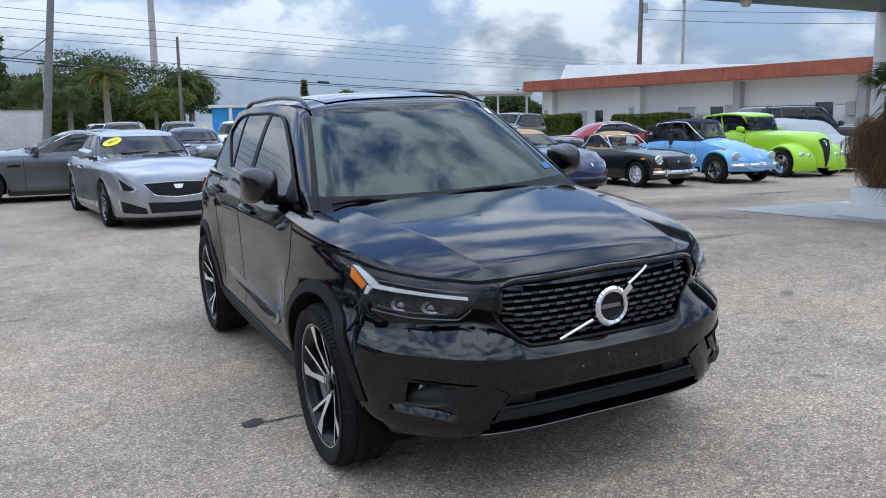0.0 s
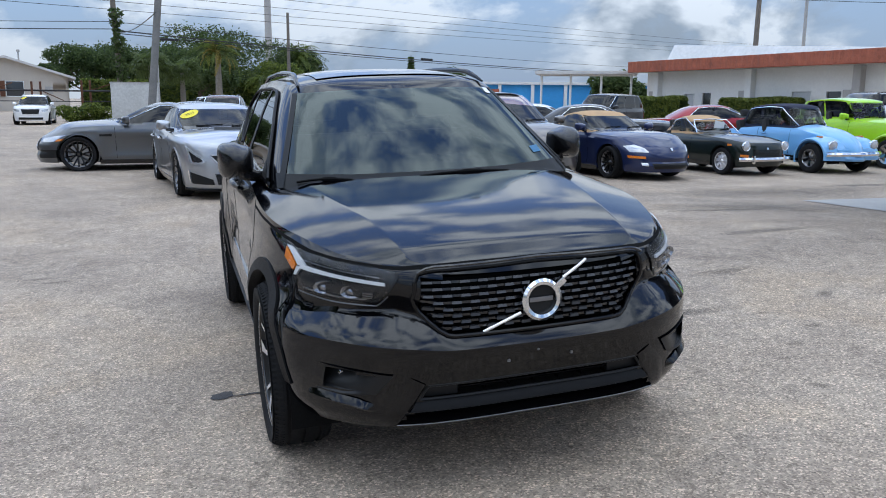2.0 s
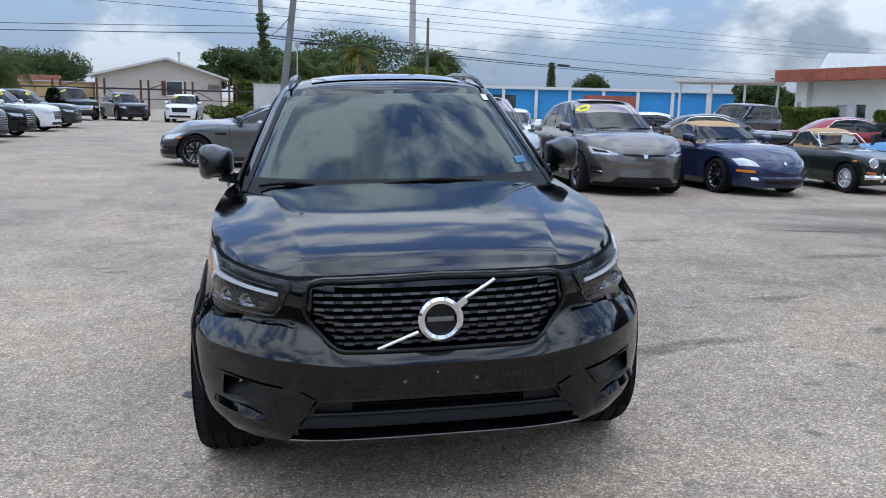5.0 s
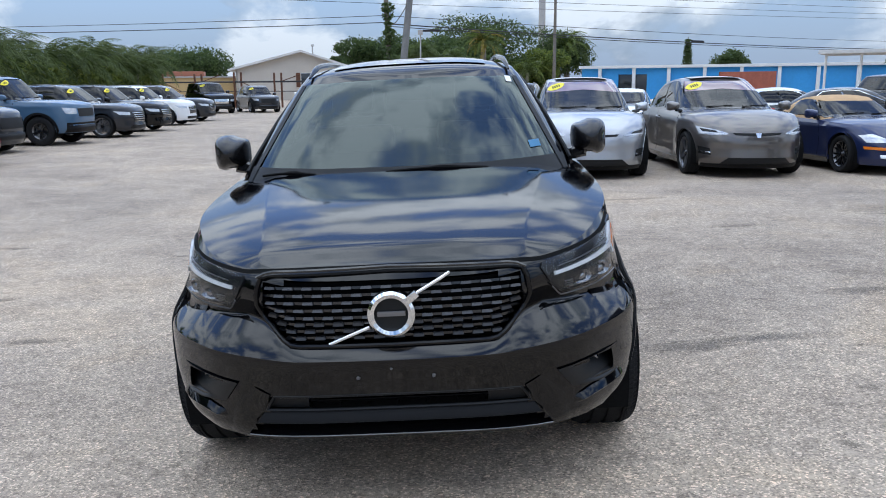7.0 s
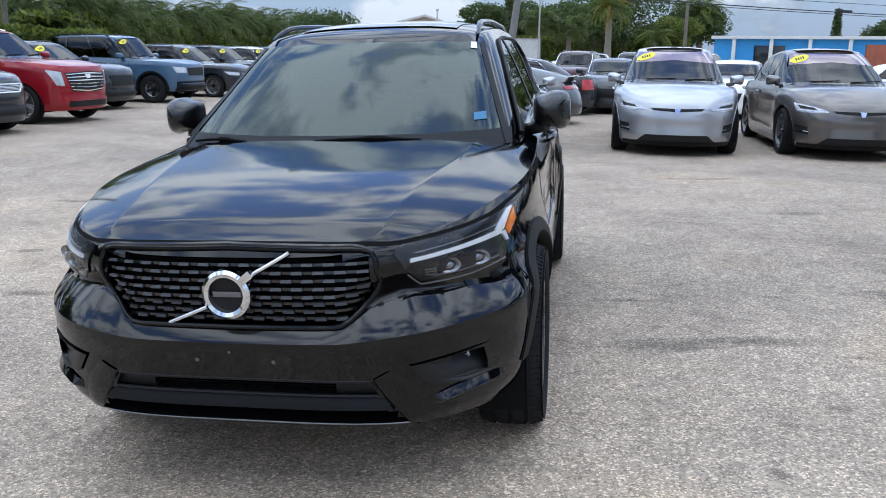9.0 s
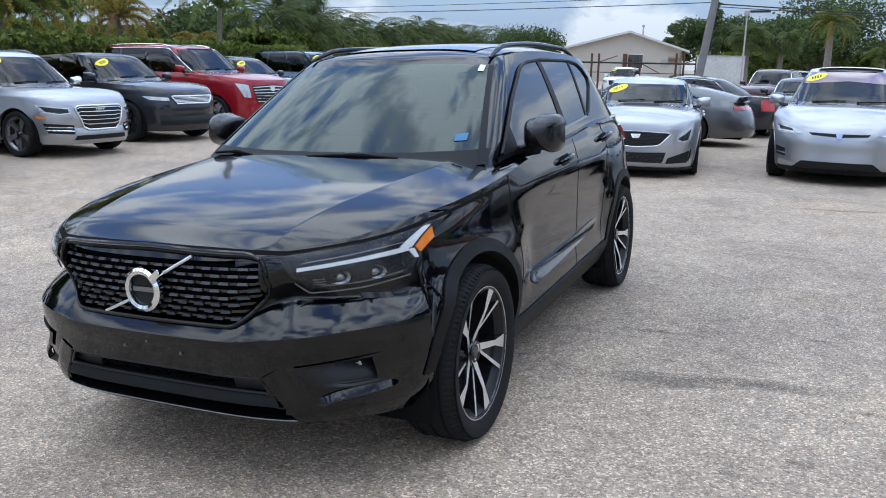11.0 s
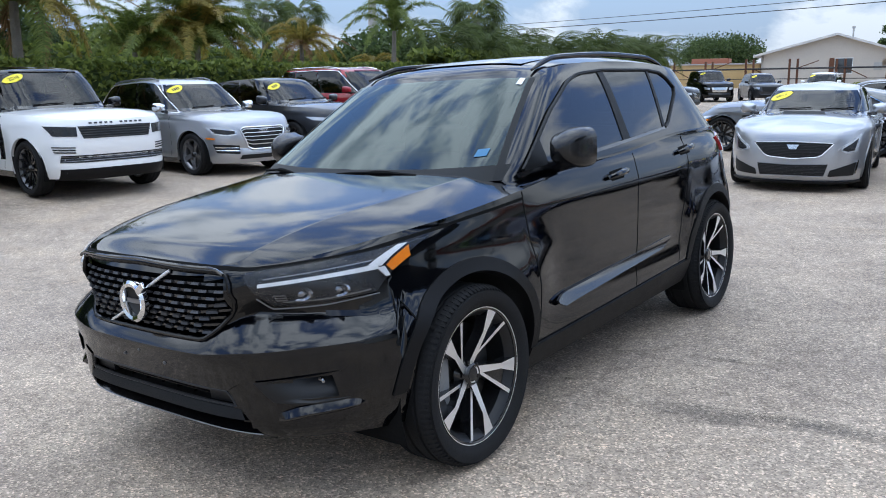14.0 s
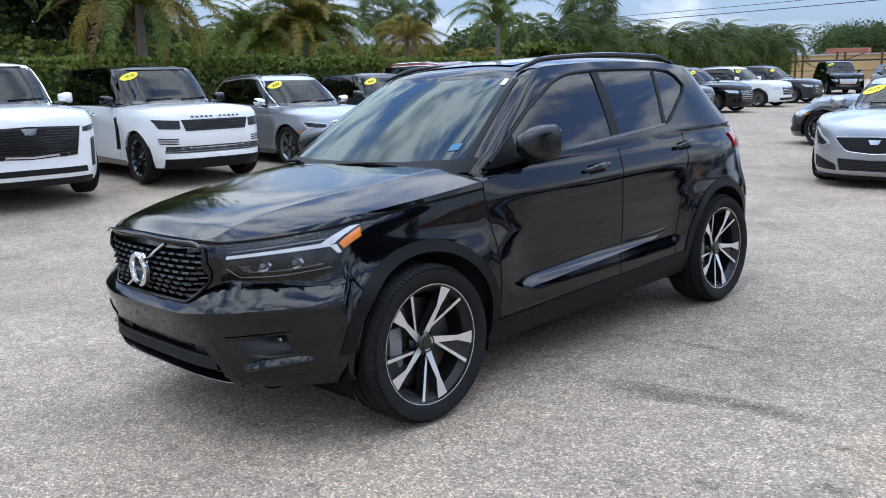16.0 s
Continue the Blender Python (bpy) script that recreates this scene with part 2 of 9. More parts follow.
M_FRIT = plain("black_windscreen_border", (0.010, 0.011, 0.012), 0.4, vary=0.15, scale=20, spec=0.12)
M_STUD = plain("satin_dark_metal", (0.055, 0.055, 0.058), 0.38, 0.7, vary=0.1)
M_LENS = glass("clear_lamp_cover", (0.985, 0.988, 0.99), 0.28)
M_GLASSCLEAR = glass("clear_glass", (0.55, 0.60, 0.57))
M_INTERIOR = plain("charcoal_interior", (0.022, 0.022, 0.022), 0.8, vary=0.2, bump=0.1, bscale=200, spec=0.2)
M_SEAT = plain("black_leather_seat", (0.03, 0.03, 0.03), 0.5, vary=0.2, bump=0.1, bscale=120, spec=0.3)
M_ROOFPINK = plain("pink_tinted_roof_glass", (0.16, 0.085, 0.10), 0.10, vary=0.15, coat=1.0)
M_STICKER = plain("yellow_price_sticker", (0.80, 0.66, 0.02), 0.5, vary=0.05)
M_INK = plain("black_ink", (0.01, 0.01, 0.01), 0.5, vary=0.05, spec=0.25)
M_LABELBLUE = plain("blue_window_tag", (0.012, 0.13, 0.26), 0.5, vary=0.1)
M_LABELWHITE = plain("white_window_tag", (0.75, 0.76, 0.76), 0.5, vary=0.05)
P_BLACK = paint("black_car_paint", (0.0009, 0.0011, 0.0018), 0.0, 0.3)
P_SILVER = paint("silver_metallic_paint", (0.40, 0.41, 0.43), 0.8, 0.32, 0.12)
P_GREY = paint("dark_grey_metallic_paint", (0.115, 0.12, 0.125), 0.8, 0.32, 0.12)
P_BROWN = paint("warm_grey_metallic_paint", (0.155, 0.14, 0.13), 0.8, 0.30, 0.12)
P_WHITE = paint("white_car_paint", (0.78, 0.78, 0.77), 0.0, 0.35)
P_RED = paint("deep_red_metallic_paint", (0.28, 0.006, 0.014), 0.25, 0.35, 0.08)
P_MAROON = paint("maroon_car_paint", (0.055, 0.008, 0.012), 0.3, 0.35)
P_NAVY = paint("navy_blue_paint", (0.012, 0.022, 0.075), 0.3, 0.35, 0.06)
P_SLATE = paint("slate_blue_paint", (0.055, 0.115, 0.19), 0.1, 0.4, 0.05)
P_CHARCOAL = paint("charcoal_metallic_paint", (0.02, 0.022, 0.026), 0.3, 0.35, 0.08)
P_SKYBLUE = paint("sky_blue_paint", (0.17, 0.42, 0.72), 0.0, 0.35)
P_LIME = paint("lime_green_paint", (0.36, 0.66, 0.012), 0.0, 0.35)
P_BRG = paint("dark_green_paint", (0.006, 0.012, 0.010), 0.0, 0.3)
M_SOFTTOPTAN = plain("tan_canvas_roof", (0.50, 0.32, 0.17), 0.9, vary=0.12, bump=0.2, bscale=300)
M_SOFTTOPNAVY = plain("navy_canvas_roof", (0.015, 0.018, 0.04), 0.9, vary=0.12, bump=0.2, bscale=300)

# ---- mesh helpers ----
def finish(bm, name, mats, angle=32.0):
    bmesh.ops.recalc_face_normals(bm, faces=bm.faces)
    me = bpy.data.meshes.new(name)
    bm.to_mesh(me)
    bm.free()
    for m in mats if isinstance(mats, (list, tuple)) else [mats]:
        me.materials.append(m)
    me.polygons.foreach_set("use_smooth", [True] * len(me.polygons))
    me.set_sharp_from_angle(angle=radians(angle))
    return me


def part(name, bm, material, parent=None, label="", angle=32.0):
    me = bm if isinstance(bm, bpy.types.Mesh) else finish(bm, name, material, angle)
    ob = new(name, me)
    if parent is not None:
        ob.parent = parent
    if label:
        tagged(ob, label)
    return ob


def thing(name, m, label, category, group="", kind=""):
    ob = new(name)
    ob.matrix_world = m
    return tagged(ob, label, category, group, kind)


def add_box(bm, c, s, bevel=0.0, m=None, mi=0):
    r = bmesh.ops.create_cube(bm, size=1.0)
    vs = r["verts"]
    bmesh.ops.scale(bm, vec=s, verts=vs)
    fs = {f for v in vs for f in v.link_faces}
    if bevel:
        es = {e for v in vs for e in v.link_edges}
        rb = bmesh.ops.bevel(bm, geom=list(es), offset=bevel, segments=2, profile=0.7, affect="EDGES")
        vs = list({v for f in rb["faces"] for v in f.verts} | {v for v in vs if v.is_valid})
        fs = {f for v in vs for f in v.link_faces}
    for f in fs:
        f.material_index = mi
    bmesh.ops.transform(bm, matrix=Matrix.Translation(c) @ (m or Matrix()), verts=vs)
    return vs


def box(c, s, bevel=0.0, m=None):
    bm = bmesh.new()
    add_box(bm, c, s, bevel, m)
    return bm


def add_grid(bm, pts, close_u=False, mi=0):
    """Quads over a table of points, rows by columns."""
    vs = [[bm.verts.new(p) for p in row] for row in pts]
    nr, nc = len(vs), len(vs[0])
    for i in range(nr - 1 + (1 if close_u else 0)):
        for j in range(nc - 1):
            q = [vs[i][j], vs[(i + 1) % nr][j], vs[(i + 1) % nr][j + 1], vs[i][j + 1]]
            if len(set(q)) == 4:
                f = bm.faces.new(q)
                f.material_index = mi
    return vs


def add_lathe(bm, prof, n=32, axis="x", c=(0, 0, 0), mi=0):
    """A profile of (along, radius) turned round an axis through c."""
    rows = []
    for i in range(n):
        a = 2 * math.pi * i / n
        co, si = math.cos(a), math.sin(a)
        row = []
        for h, r in prof:
            p = {"x": (h, r * co, r * si), "y": (r * co, h, r * si), "z": (r * co, r * si, h)}[axis]
            row.append((p[0] + c[0], p[1] + c[1], p[2] + c[2]))
        rows.append(row)
    return add_grid(bm, rows, True, mi)


def lathe(prof, n=32, axis="x", c=(0, 0, 0)):
    bm = bmesh.new()
    add_lathe(bm, prof, n, axis, c)
    return bm


def tube(bm, pts, r, n=8, mi=0):
    """A round bar along points; r is one radius or one for each point."""
    pts = [Vector(p) for p in pts]
    rows = []
    ref = None
    for i, p in enumerate(pts):
        d = (pts[min(i + 1, len(pts) - 1)] - pts[max(i - 1, 0)]).normalized()
        if ref is None:
            ref = d.orthogonal().normalized()
        ref = (ref - d * ref.dot(d)).normalized()
        b = d.cross(ref)
        rr = r[i] if isinstance(r, (list, tuple)) else r
        rows.append([p + (ref * math.cos(2 * math.pi * k / n) + b * math.sin(2 * math.pi * k / n)) * rr for k in range(n + 1)])
    vs = [[bm.verts.new(q) for q in row[:-1]] for row in rows]
    for i in range(len(vs) - 1):
        for k in range(n):
            bm.faces.new((vs[i][k], vs[i][(k + 1) % n], vs[i + 1][(k + 1) % n], vs[i + 1][k])).material_index = mi
    for end in (vs[0], vs[-1]):
        bm.faces.new(end).material_index = mi


def pwl(x, pts):
    """Straight lines through (x, value) pairs."""
    for (x0, a), (x1, b) in zip(pts, pts[1:]):
        if x <= x1:
            return a + (b - a) * (x - x0) / (x1 - x0)
    return pts[-1][1]


def lerp(a, b, t):
    return a + (b - a) * t


def smooth(a, b, x):
    t = max(0.0, min(1.0, (x - a) / (b - a)))
    return t * t * (3 - 2 * t)


def curve(*pairs):
    """A smooth curve through (x, value) pairs, flat beyond its ends."""
    xs, ys = [p[0] for p in pairs], [p[1] for p in pairs]
    n = len(xs)
    d = [(ys[i + 1] - ys[i]) / (xs[i + 1] - xs[i]) for i in range(n - 1)]
    g = [d[0]] + [0.0 if d[i - 1] * d[i] <= 0 else 2 * d[i - 1] * d[i] / (d[i - 1] + d[i]) for i in range(1, n - 1)] + [d[-1]]

    def f(x):
        if x <= xs[0]:
            return ys[0]
        if x >= xs[-1]:
            return ys[-1]
        i = next(k for k in range(n - 1) if x <= xs[k + 1])
        h = xs[i + 1] - xs[i]
        t = (x - xs[i]) / h
        return (ys[i] * (1 + 2 * t) * (1 - t) ** 2 + h * g[i] * t * (1 - t) ** 2 + ys[i + 1] * t * t * (3 - 2 * t) + h * g[i + 1] * t * t * (t - 1))
    return f


def resample(poly, n):
    """n + 1 points evenly along a line of points."""
    ln = [0.0]
    for a, b in zip(poly, poly[1:]):
        ln.append(ln[-1] + math.dist(a, b))
    out = []
    for k in range(n + 1):
        s = ln[-1] * k / n
        i = min(len(poly) - 2, next((q for q in range(len(ln) - 1) if s <= ln[q + 1]), len(poly) - 2))
        t = 0 if ln[i + 1] == ln[i] else (s - ln[i]) / (ln[i + 1] - ln[i])
        out.append([lerp(u, w, t) for u, w in zip(poly[i], poly[i + 1])])
    return out


def ruled(bm, lo, up, nu, nv, fmap, off=0.004, thick=0.01, mi=0, keep=False):
    """A slab laid on a curved surface between two lines of surface coordinates."""
    a = [list(p) for p in lo] if keep else resample(lo, nu)
    b = [list(p) for p in up] if keep else resample(up, nu)
    nu = len(a) - 1
    top = [[fmap(lerp(p[0], q[0], j / nv), lerp(p[1], q[1], j / nv), off) for j in range(nv + 1)] for p, q in zip(a, b)]
    vs = add_grid(bm, top, mi=mi)
    if thick:
        edge = [(i, 0) for i in range(nu + 1)] + [(nu, j) for j in range(1, nv + 1)] + [(i, nv) for i in range(nu - 1, -1, -1)] + [(0, j) for j in range(nv - 1, 0, -1)]
        low = []
        for i, j in edge:
            p, q = a[i], b[i]
            low.append(bm.verts.new(fmap(lerp(p[0], q[0], j / nv), lerp(p[1], q[1], j / nv), off - thick)))
        for k in range(len(edge)):
            (i, j), (i2, j2) = edge[k], edge[(k + 1) % len(edge)]
            if vs[i][j] is not vs[i2][j2]:
                bm.faces.new((vs[i][j], vs[i2][j2], low[(k + 1) % len(edge)], low[k])).material_index = mi
    return vs


def inside(u, v, poly):
    r = False
    for (x1, y1), (x2, y2) in zip(poly, poly[1:] + poly[:1]):
        if (y1 > v) != (y2 > v) and u < (x2 - x1) * (v - y1) / (y2 - y1) + x1:
            r = not r
    return r


class Shell:
    """A closed car-body band: at each height an outline with rounded ends, and a domed deck on top. The front looks along -y."""

    def __init__(self, w, f, r, y0, y1, nf=3.0, nr=3.4, side_mod=None, front_mod=None, nfz=None):
        self.nfz = nfz or (lambda z: nf)
        self.w, self.f, self.r, self.y0, self.y1, self.nf, self.nr = w, f, r, y0, y1, nf, nr
        self.side_mod, self.front_mod = side_mod, front_mod

    def side(self, y, z):
        w = self.w(z)
        if y < self.y0:
            t = min(1.0, (self.y0 - y) / (self.y0 - self.f(z)))
            n = self.nfz(z)
            x = w * max(0.0, 1 - t ** n) ** (1 / n)
        elif y > self.y1:
            t = min(1.0, (y - self.y1) / (self.r(z) - self.y1))
            x = w * max(0.0, 1 - t ** self.nr) ** (1 / self.nr)
        else:
            x = w
        return x + (self.side_mod(y, z) if self.side_mod else 0.0)

    def front(self, x, z):
        q = min(1.0, abs(x) / self.w(z))
        n = self.nfz(z)
        return self.y0 - (self.y0 - self.f(z)) * (1 - q ** n) ** (1 / n) + (self.front_mod(x, z) if self.front_mod else 0.0)

    def rear(self, x, z):
        q = min(1.0, abs(x) / self.w(z))
        return self.y1 + (self.r(z) - self.y1) * (1 - q ** self.nr) ** (1 / self.nr)

    def _off(self, P, u, v, off, out):
        e = 0.004
        p = P(u, v)
        n = (P(u + e, v) - P(u - e, v)).cross(P(u, v + e) - P(u, v - e))
        if n.length < 1e-9:
            n = out
        n.normalize()
        return p + (n if n.dot(out) > 0 else -n) * off

    def side_map(self, s):
        return lambda y, z, off: self._off(lambda a, b: Vector((s * self.side(a, b), a, b)), y, z, off, Vector((s, 0, 0)))

    def front_map(self):
        return lambda x, z, off: self._off(lambda a, b: Vector((a, self.front(a, b), b)), x, z, off, Vector((0, -1, 0)))

    def rear_map(self):
        return lambda x, z, off: self._off(lambda a, b: Vector((a, self.rear(a, b), b)), x, z, off, Vector((0, 1, 0)))

    def mesh(self, ys, xs, bottom, top, crown, levels, power=4.0, fnom=0.6, floor_mat=None, holes=None, across=14, deck_mod=None, close_bottom=False, warp=None, deck_g=None):
        """bottom(x, y) and top(y) give the band's edges; crown(y) the deck's rise; floor_mat(x, y) a material index for the deck."""
        bm = bmesh.new()
        f0, r0 = self.f(fnom), self.r(fnom)
        nf = self.nfz(fnom)
        tf, tr = (1 - xs[-1] ** nf) ** (1 / nf) * 0.985, (1 - xs[-1] ** self.nr) ** (1 / self.nr) * 0.985
        ys = [v for v in ys if self.y0 - tf * (self.y0 - f0) < v < self.y1 + tr * (r0 - self.y1)]
        cols = [("x", q) for q in xs] + [("y", y) for y in ys] + [("r", q) for q in reversed(xs)]

        def at(col, z):
            k, v = col
            if k == "x":
                x = v * self.w(z)
                return x, self.front(x, z)
            if k == "r":
                x = v * self.w(z)
                return x, self.rear(x, z)
            if v < self.y0:
                t = (self.y0 - v) / (self.y0 - f0)
                y = self.y0 - t * (self.y0 - self.f(z))
                x = self.side(y, z)
                return x, y + (self.front_mod(x, z) if self.front_mod else 0.0)
            elif v > self.y1:
                t = (v - self.y1) / (r0 - self.y1)
                y = self.y1 + t * (self.r(z) - self.y1)
            else:
                y = v
            return self.side(y, z), y
        band = {}
        for s in (1, -1):
            rows = []
            for c in cols:
                x, y = at(c, fnom)
                zb, zt = bottom(x, y), top(y)
                for _ in range(3):
                    zt = top(at(c, zt)[1])
                row = []
                for fr in levels:
                    z = warp(fr, zb, zt, x, y) if warp else zb + (zt - zb) * fr
                    px, py = at(c, z)
                    row.append((s * px, py, z))
                rows.append(row)
            band[s] = add_grid(bm, rows)
        deck = []
        for a, b in zip(band[1], band[-1]):
            p = a[-1].co
            y = p.y
            t = (self.y0 - y) / (self.y0 - self.f(p.z)) if y < self.y0 else ((y - self.y1) / (self.r(p.z) - self.y1) if y > self.y1 else 0.0)
            fade = 1 - min(1.0, max(0.0, t)) ** 10
            row = [a[-1]]
            for k in range(1, across):
                if deck_g:
                    g = deck_g(k, y, p.x)
                else:
                    g = 1 - 2 * k / across
                    g = math.copysign(abs(g) ** 0.85, g)
                z = p.z + crown(y) * (1 - abs(g) ** power) * fade
                if deck_mod:
                    z += (deck_mod(g, y, p.x) if deck_g else deck_mod(g, y)) * fade
                row.append(bm.verts.new((p.x * g, y, z)))
            row.append(b[-1])
            deck.append(row)
        for r1, r2 in zip(deck, deck[1:]):
            for k in range(across):
                q = [r1[k], r2[k], r2[k + 1], r1[k + 1]]
                f = bm.faces.new(q)
                if floor_mat:
                    c = f.calc_center_median()
                    f.material_index = floor_mat(c.x, c.y)
        if close_bottom:
            for a, a2, b, b2 in zip(band[1], band[1][1:], band[-1], band[-1][1:]):
                bm.faces.new((a[0], b[0], b2[0], a2[0])).material_index = floor_mat(9, 9) if floor_mat else 0
        bmesh.ops.remove_doubles(bm, verts=bm.verts, dist=0.0008)
        if holes:
            dead = [f for f in bm.faces if holes(f.calc_center_median())]
            bmesh.ops.delete(bm, geom=dead, context="FACES")
        return bm


def span(a, b, step):
    n = max(1, round((b - a) / step))
    return [a + (b - a) * i / n for i in range(n + 1)]

# ---- wheels ----
def add_spoke(bm, a0, r0, w0, a1, r1, w1, x0, x1, depth=0.03, mi=0, side_mi=None):
    """A flat spoke from radius r0 to r1 that leans from angle a0 to a1 (degrees); x is its outer face."""
    def pt(a, r, t, x):
        ca, sa = math.cos(radians(a)), math.sin(radians(a))
        return (x, r * ca - t * sa, r * sa + t * ca)
    top = [pt(a0, r0, -w0 / 2, x0), pt(a0, r0, w0 / 2, x0), pt(a1, r1, w1 / 2, x1), pt(a1, r1, -w1 / 2, x1)]
    vs = [bm.verts.new(p) for p in top] + [bm.verts.new((p[0] - depth, p[1], p[2])) for p in top]
    bm.faces.new(vs[:4]).material_index = mi
    for k in range(4):
        bm.faces.new((vs[k], vs[(k + 1) % 4], vs[4 + (k + 1) % 4], vs[4 + k])).material_index = mi if side_mi is None else side_mi


def wheel_set(R, rim, width, style, face=None, hero=False):
    """Meshes of one wheel, its outer side towards +x: tyre, barrel, spokes, disc."""
    h = width / 2
    face = face or M_ALLOYGREY
    prof = [(-h * 0.75, rim - 0.01), (-h, rim + 0.025), (-h * 1.03, (R + rim) / 2), (-h * 0.97, R - 0.03), (-h * 0.82, R - 0.008)]
    for g in (-0.5, 0.0, 0.5):
        prof += [(h * (g - 0.07), R), (h * (g - 0.06), R - 0.009), (h * (g + 0.06), R - 0.009), (h * (g + 0.07), R)]
    prof += [(h * 0.82, R - 0.008), (h * 0.97, R - 0.03), (h * 1.03, (R + rim) / 2 + 0.02), (h * 1.03, (R + rim) / 2), (h, rim + 0.025), (h * 0.9, rim + 0.004), (h * 0.7, rim - 0.012)]
    n = 56 if hero else 32
    tyre = lathe(prof, n)
    tread = bmesh.new()
    if hero:
        for k in range(96):
            a = 360 * k / 96
            for s in (1, -1):
                add_box(tread, (0, 0, 0), (0.040, 0.011, 0.008), 0.0, Matrix.Rotation(radians(a), 4, "X") @ Matrix.Translation((s * h * 0.80, 0, R - 0.011)) @ Matrix.Rotation(radians(s * 24), 4, "Y"))
    barrel = lathe([(-h * 0.8, rim - 0.012), (-h * 0.75, rim - 0.035), (h * 0.55, rim - 0.04), (h * 0.78, rim - 0.02), (h * 0.86, rim - 0.004), (h * 0.8, rim + 0.004)], n)
    disc = lathe([(h * 0.05, 0.03), (h * 0.05, rim * 0.72), (-h * 0.08, rim * 0.72), (-h * 0.08, 0.03)], n)
    caliper = box((h * 0.10, -rim * 0.60, rim * 0.02), (0.085, 0.075, 0.20), 0.02)
    sp = bmesh.new()
    xo, xi = h * 0.80, h * (0.36 if hero else 0.52)
    if hero:
        add_lathe(sp, [(xo - 0.02, rim - 0.020), (xo + 0.006, rim - 0.013), (xo + 0.010, rim - 0.0045)], n, mi=1)
        add_lathe(sp, [(xo + 0.010, rim - 0.0045), (xo + 0.0105, rim - 0.0015)], n, mi=0)
        add_lathe(sp, [(xo + 0.0105, rim - 0.0015), (xo - 0.01, rim)], n, mi=1)
        add_lathe(sp, [(xi + 0.028, 0.046), (xi + 0.034, 0.040), (xi + 0.032, 0.034)], 28, mi=1)
    else:
        add_lathe(sp, [(xo - 0.02, rim - 0.018), (xo + 0.012, rim - 0.012), (xo + 0.014, rim - 0.003), (xo - 0.01, rim)], n, mi=0)
    if style == "hero":
        for k in range(5):
            a = 65 + 72 * k
            add_spoke(sp, a + 13, 0.036, 0.034, a + 3, rim * 0.62, 0.024, xi + 0.012, xo - 0.006, 0.05, 0, 1)
            add_spoke(sp, a + 3, rim * 0.62, 0.022, a + 1, rim - 0.01, 0.062, xo - 0.006, xo + 0.004, 0.05, 0, 1)
            add_spoke(sp, a + 4, 0.055, 0.014, a - 25, rim - 0.008, 0.017, xi + 0.008, xo + 0.002, 0.05, 0, 1)
            add_spoke(sp, a + 6, 0.05, 0.04, a - 11, rim - 0.03, 0.085, xi - 0.012, xo - 0.03, 0.02, 1)
    elif style == "ten":
        for k in range(10):
            a = 36 * k + (5 if k % 2 else -5)
            add_spoke(sp, a, 0.05, 0.024, a, rim - 0.01, 0.03, xi, xo, 0.04)
    elif style == "mesh":
        for k in range(7):
            a = 360 / 7 * k
            add_spoke(sp, a, 0.06, 0.028, a + 12, rim - 0.01, 0.03, xi, xo, 0.04)
            add_spoke(sp, a, 0.06, 0.028, a - 12, rim - 0.01, 0.03, xi, xo, 0.04)
    elif style == "classic":
        add_lathe(sp, [(xi, 0.02), (xi + 0.02, 0.07), (xi, 0.10), (xi - 0.02, rim * 0.8), (xo - 0.03, rim - 0.015)], n)
        for k in range(8):
            add_spoke(sp, 45 * k, 0.08, 0.04, 45 * k, rim - 0.02, 0.07, xi + 0.025, xo - 0.01, 0.03)
    else:
        for k in range(5):
            a = 90 + 72 * k
            add_spoke(sp, a, 0.05, 0.05, a - 7, rim - 0.01, 0.04, xi, xo, 0.04)
            add_spoke(sp, a, 0.05, 0.05, a + 7, rim - 0.01, 0.04, xi, xo, 0.04)
    add_lathe(sp, [(xi + 0.03, 0.0001), (xi + 0.03, 0.028), (xi + 0.018, 0.034), (xi - 0.02, 0.065)], 20, mi=0 if style == "classic" else 1)
    for k in range(5):
        a = radians(72 * k + 30)
        add_box(sp, (xi + 0.012, 0.05 * math.cos(a), 0.05 * math.sin(a)), (0.012, 0.016, 0.016), 0.004, mi=1)
    return {"tread": finish(tread, "tread", M_RUBBER) if hero else None, "tyre": finish(tyre, "tyre", M_RUBBER), "barrel": finish(barrel, "wheel", M_SATIN if hero else M_ALLOYGREY),
            "spokes": finish(sp, "rim", [face, M_ALLOYDARK], 25), "disc": finish(disc, "brake_disc", M_DISCDARK if hero else M_DISC), "caliper": finish(caliper, "brake_caliper", M_CALIPER)}


def put_wheel(ws, parent, x, y, z, s, label):
    w = part("wheel", ws["barrel"], None, parent)
    w.matrix_basis = Matrix.Translation((s * x, y, z)) @ (Matrix() if s > 0 else Matrix.Rotation(math.pi, 4, "Z") @ Matrix.Rotation(radians(40), 4, "X"))
    part("tyre", ws["tyre"], None, w, "black rubber tyre")
    if ws["tread"]:
        tagged(part("tread", ws["tread"], None, w), kind="stuff")
    part("rim", ws["spokes"], None, w, label)
    part("brake_disc", ws["disc"], None, w)
    part("brake_caliper", ws["caliper"], None, w)


# ---- shared car parts ----
def arch_bottom(axles, z0, rad, low):
    def f(x, y):
        z = low(x, y)
        for yc in axles:
            d = rad * rad - (y - yc) ** 2
            if d > 0:
                z = max(z, (z0[yc] if isinstance(z0, dict) else z0) + math.sqrt(d))
        return z
    return f


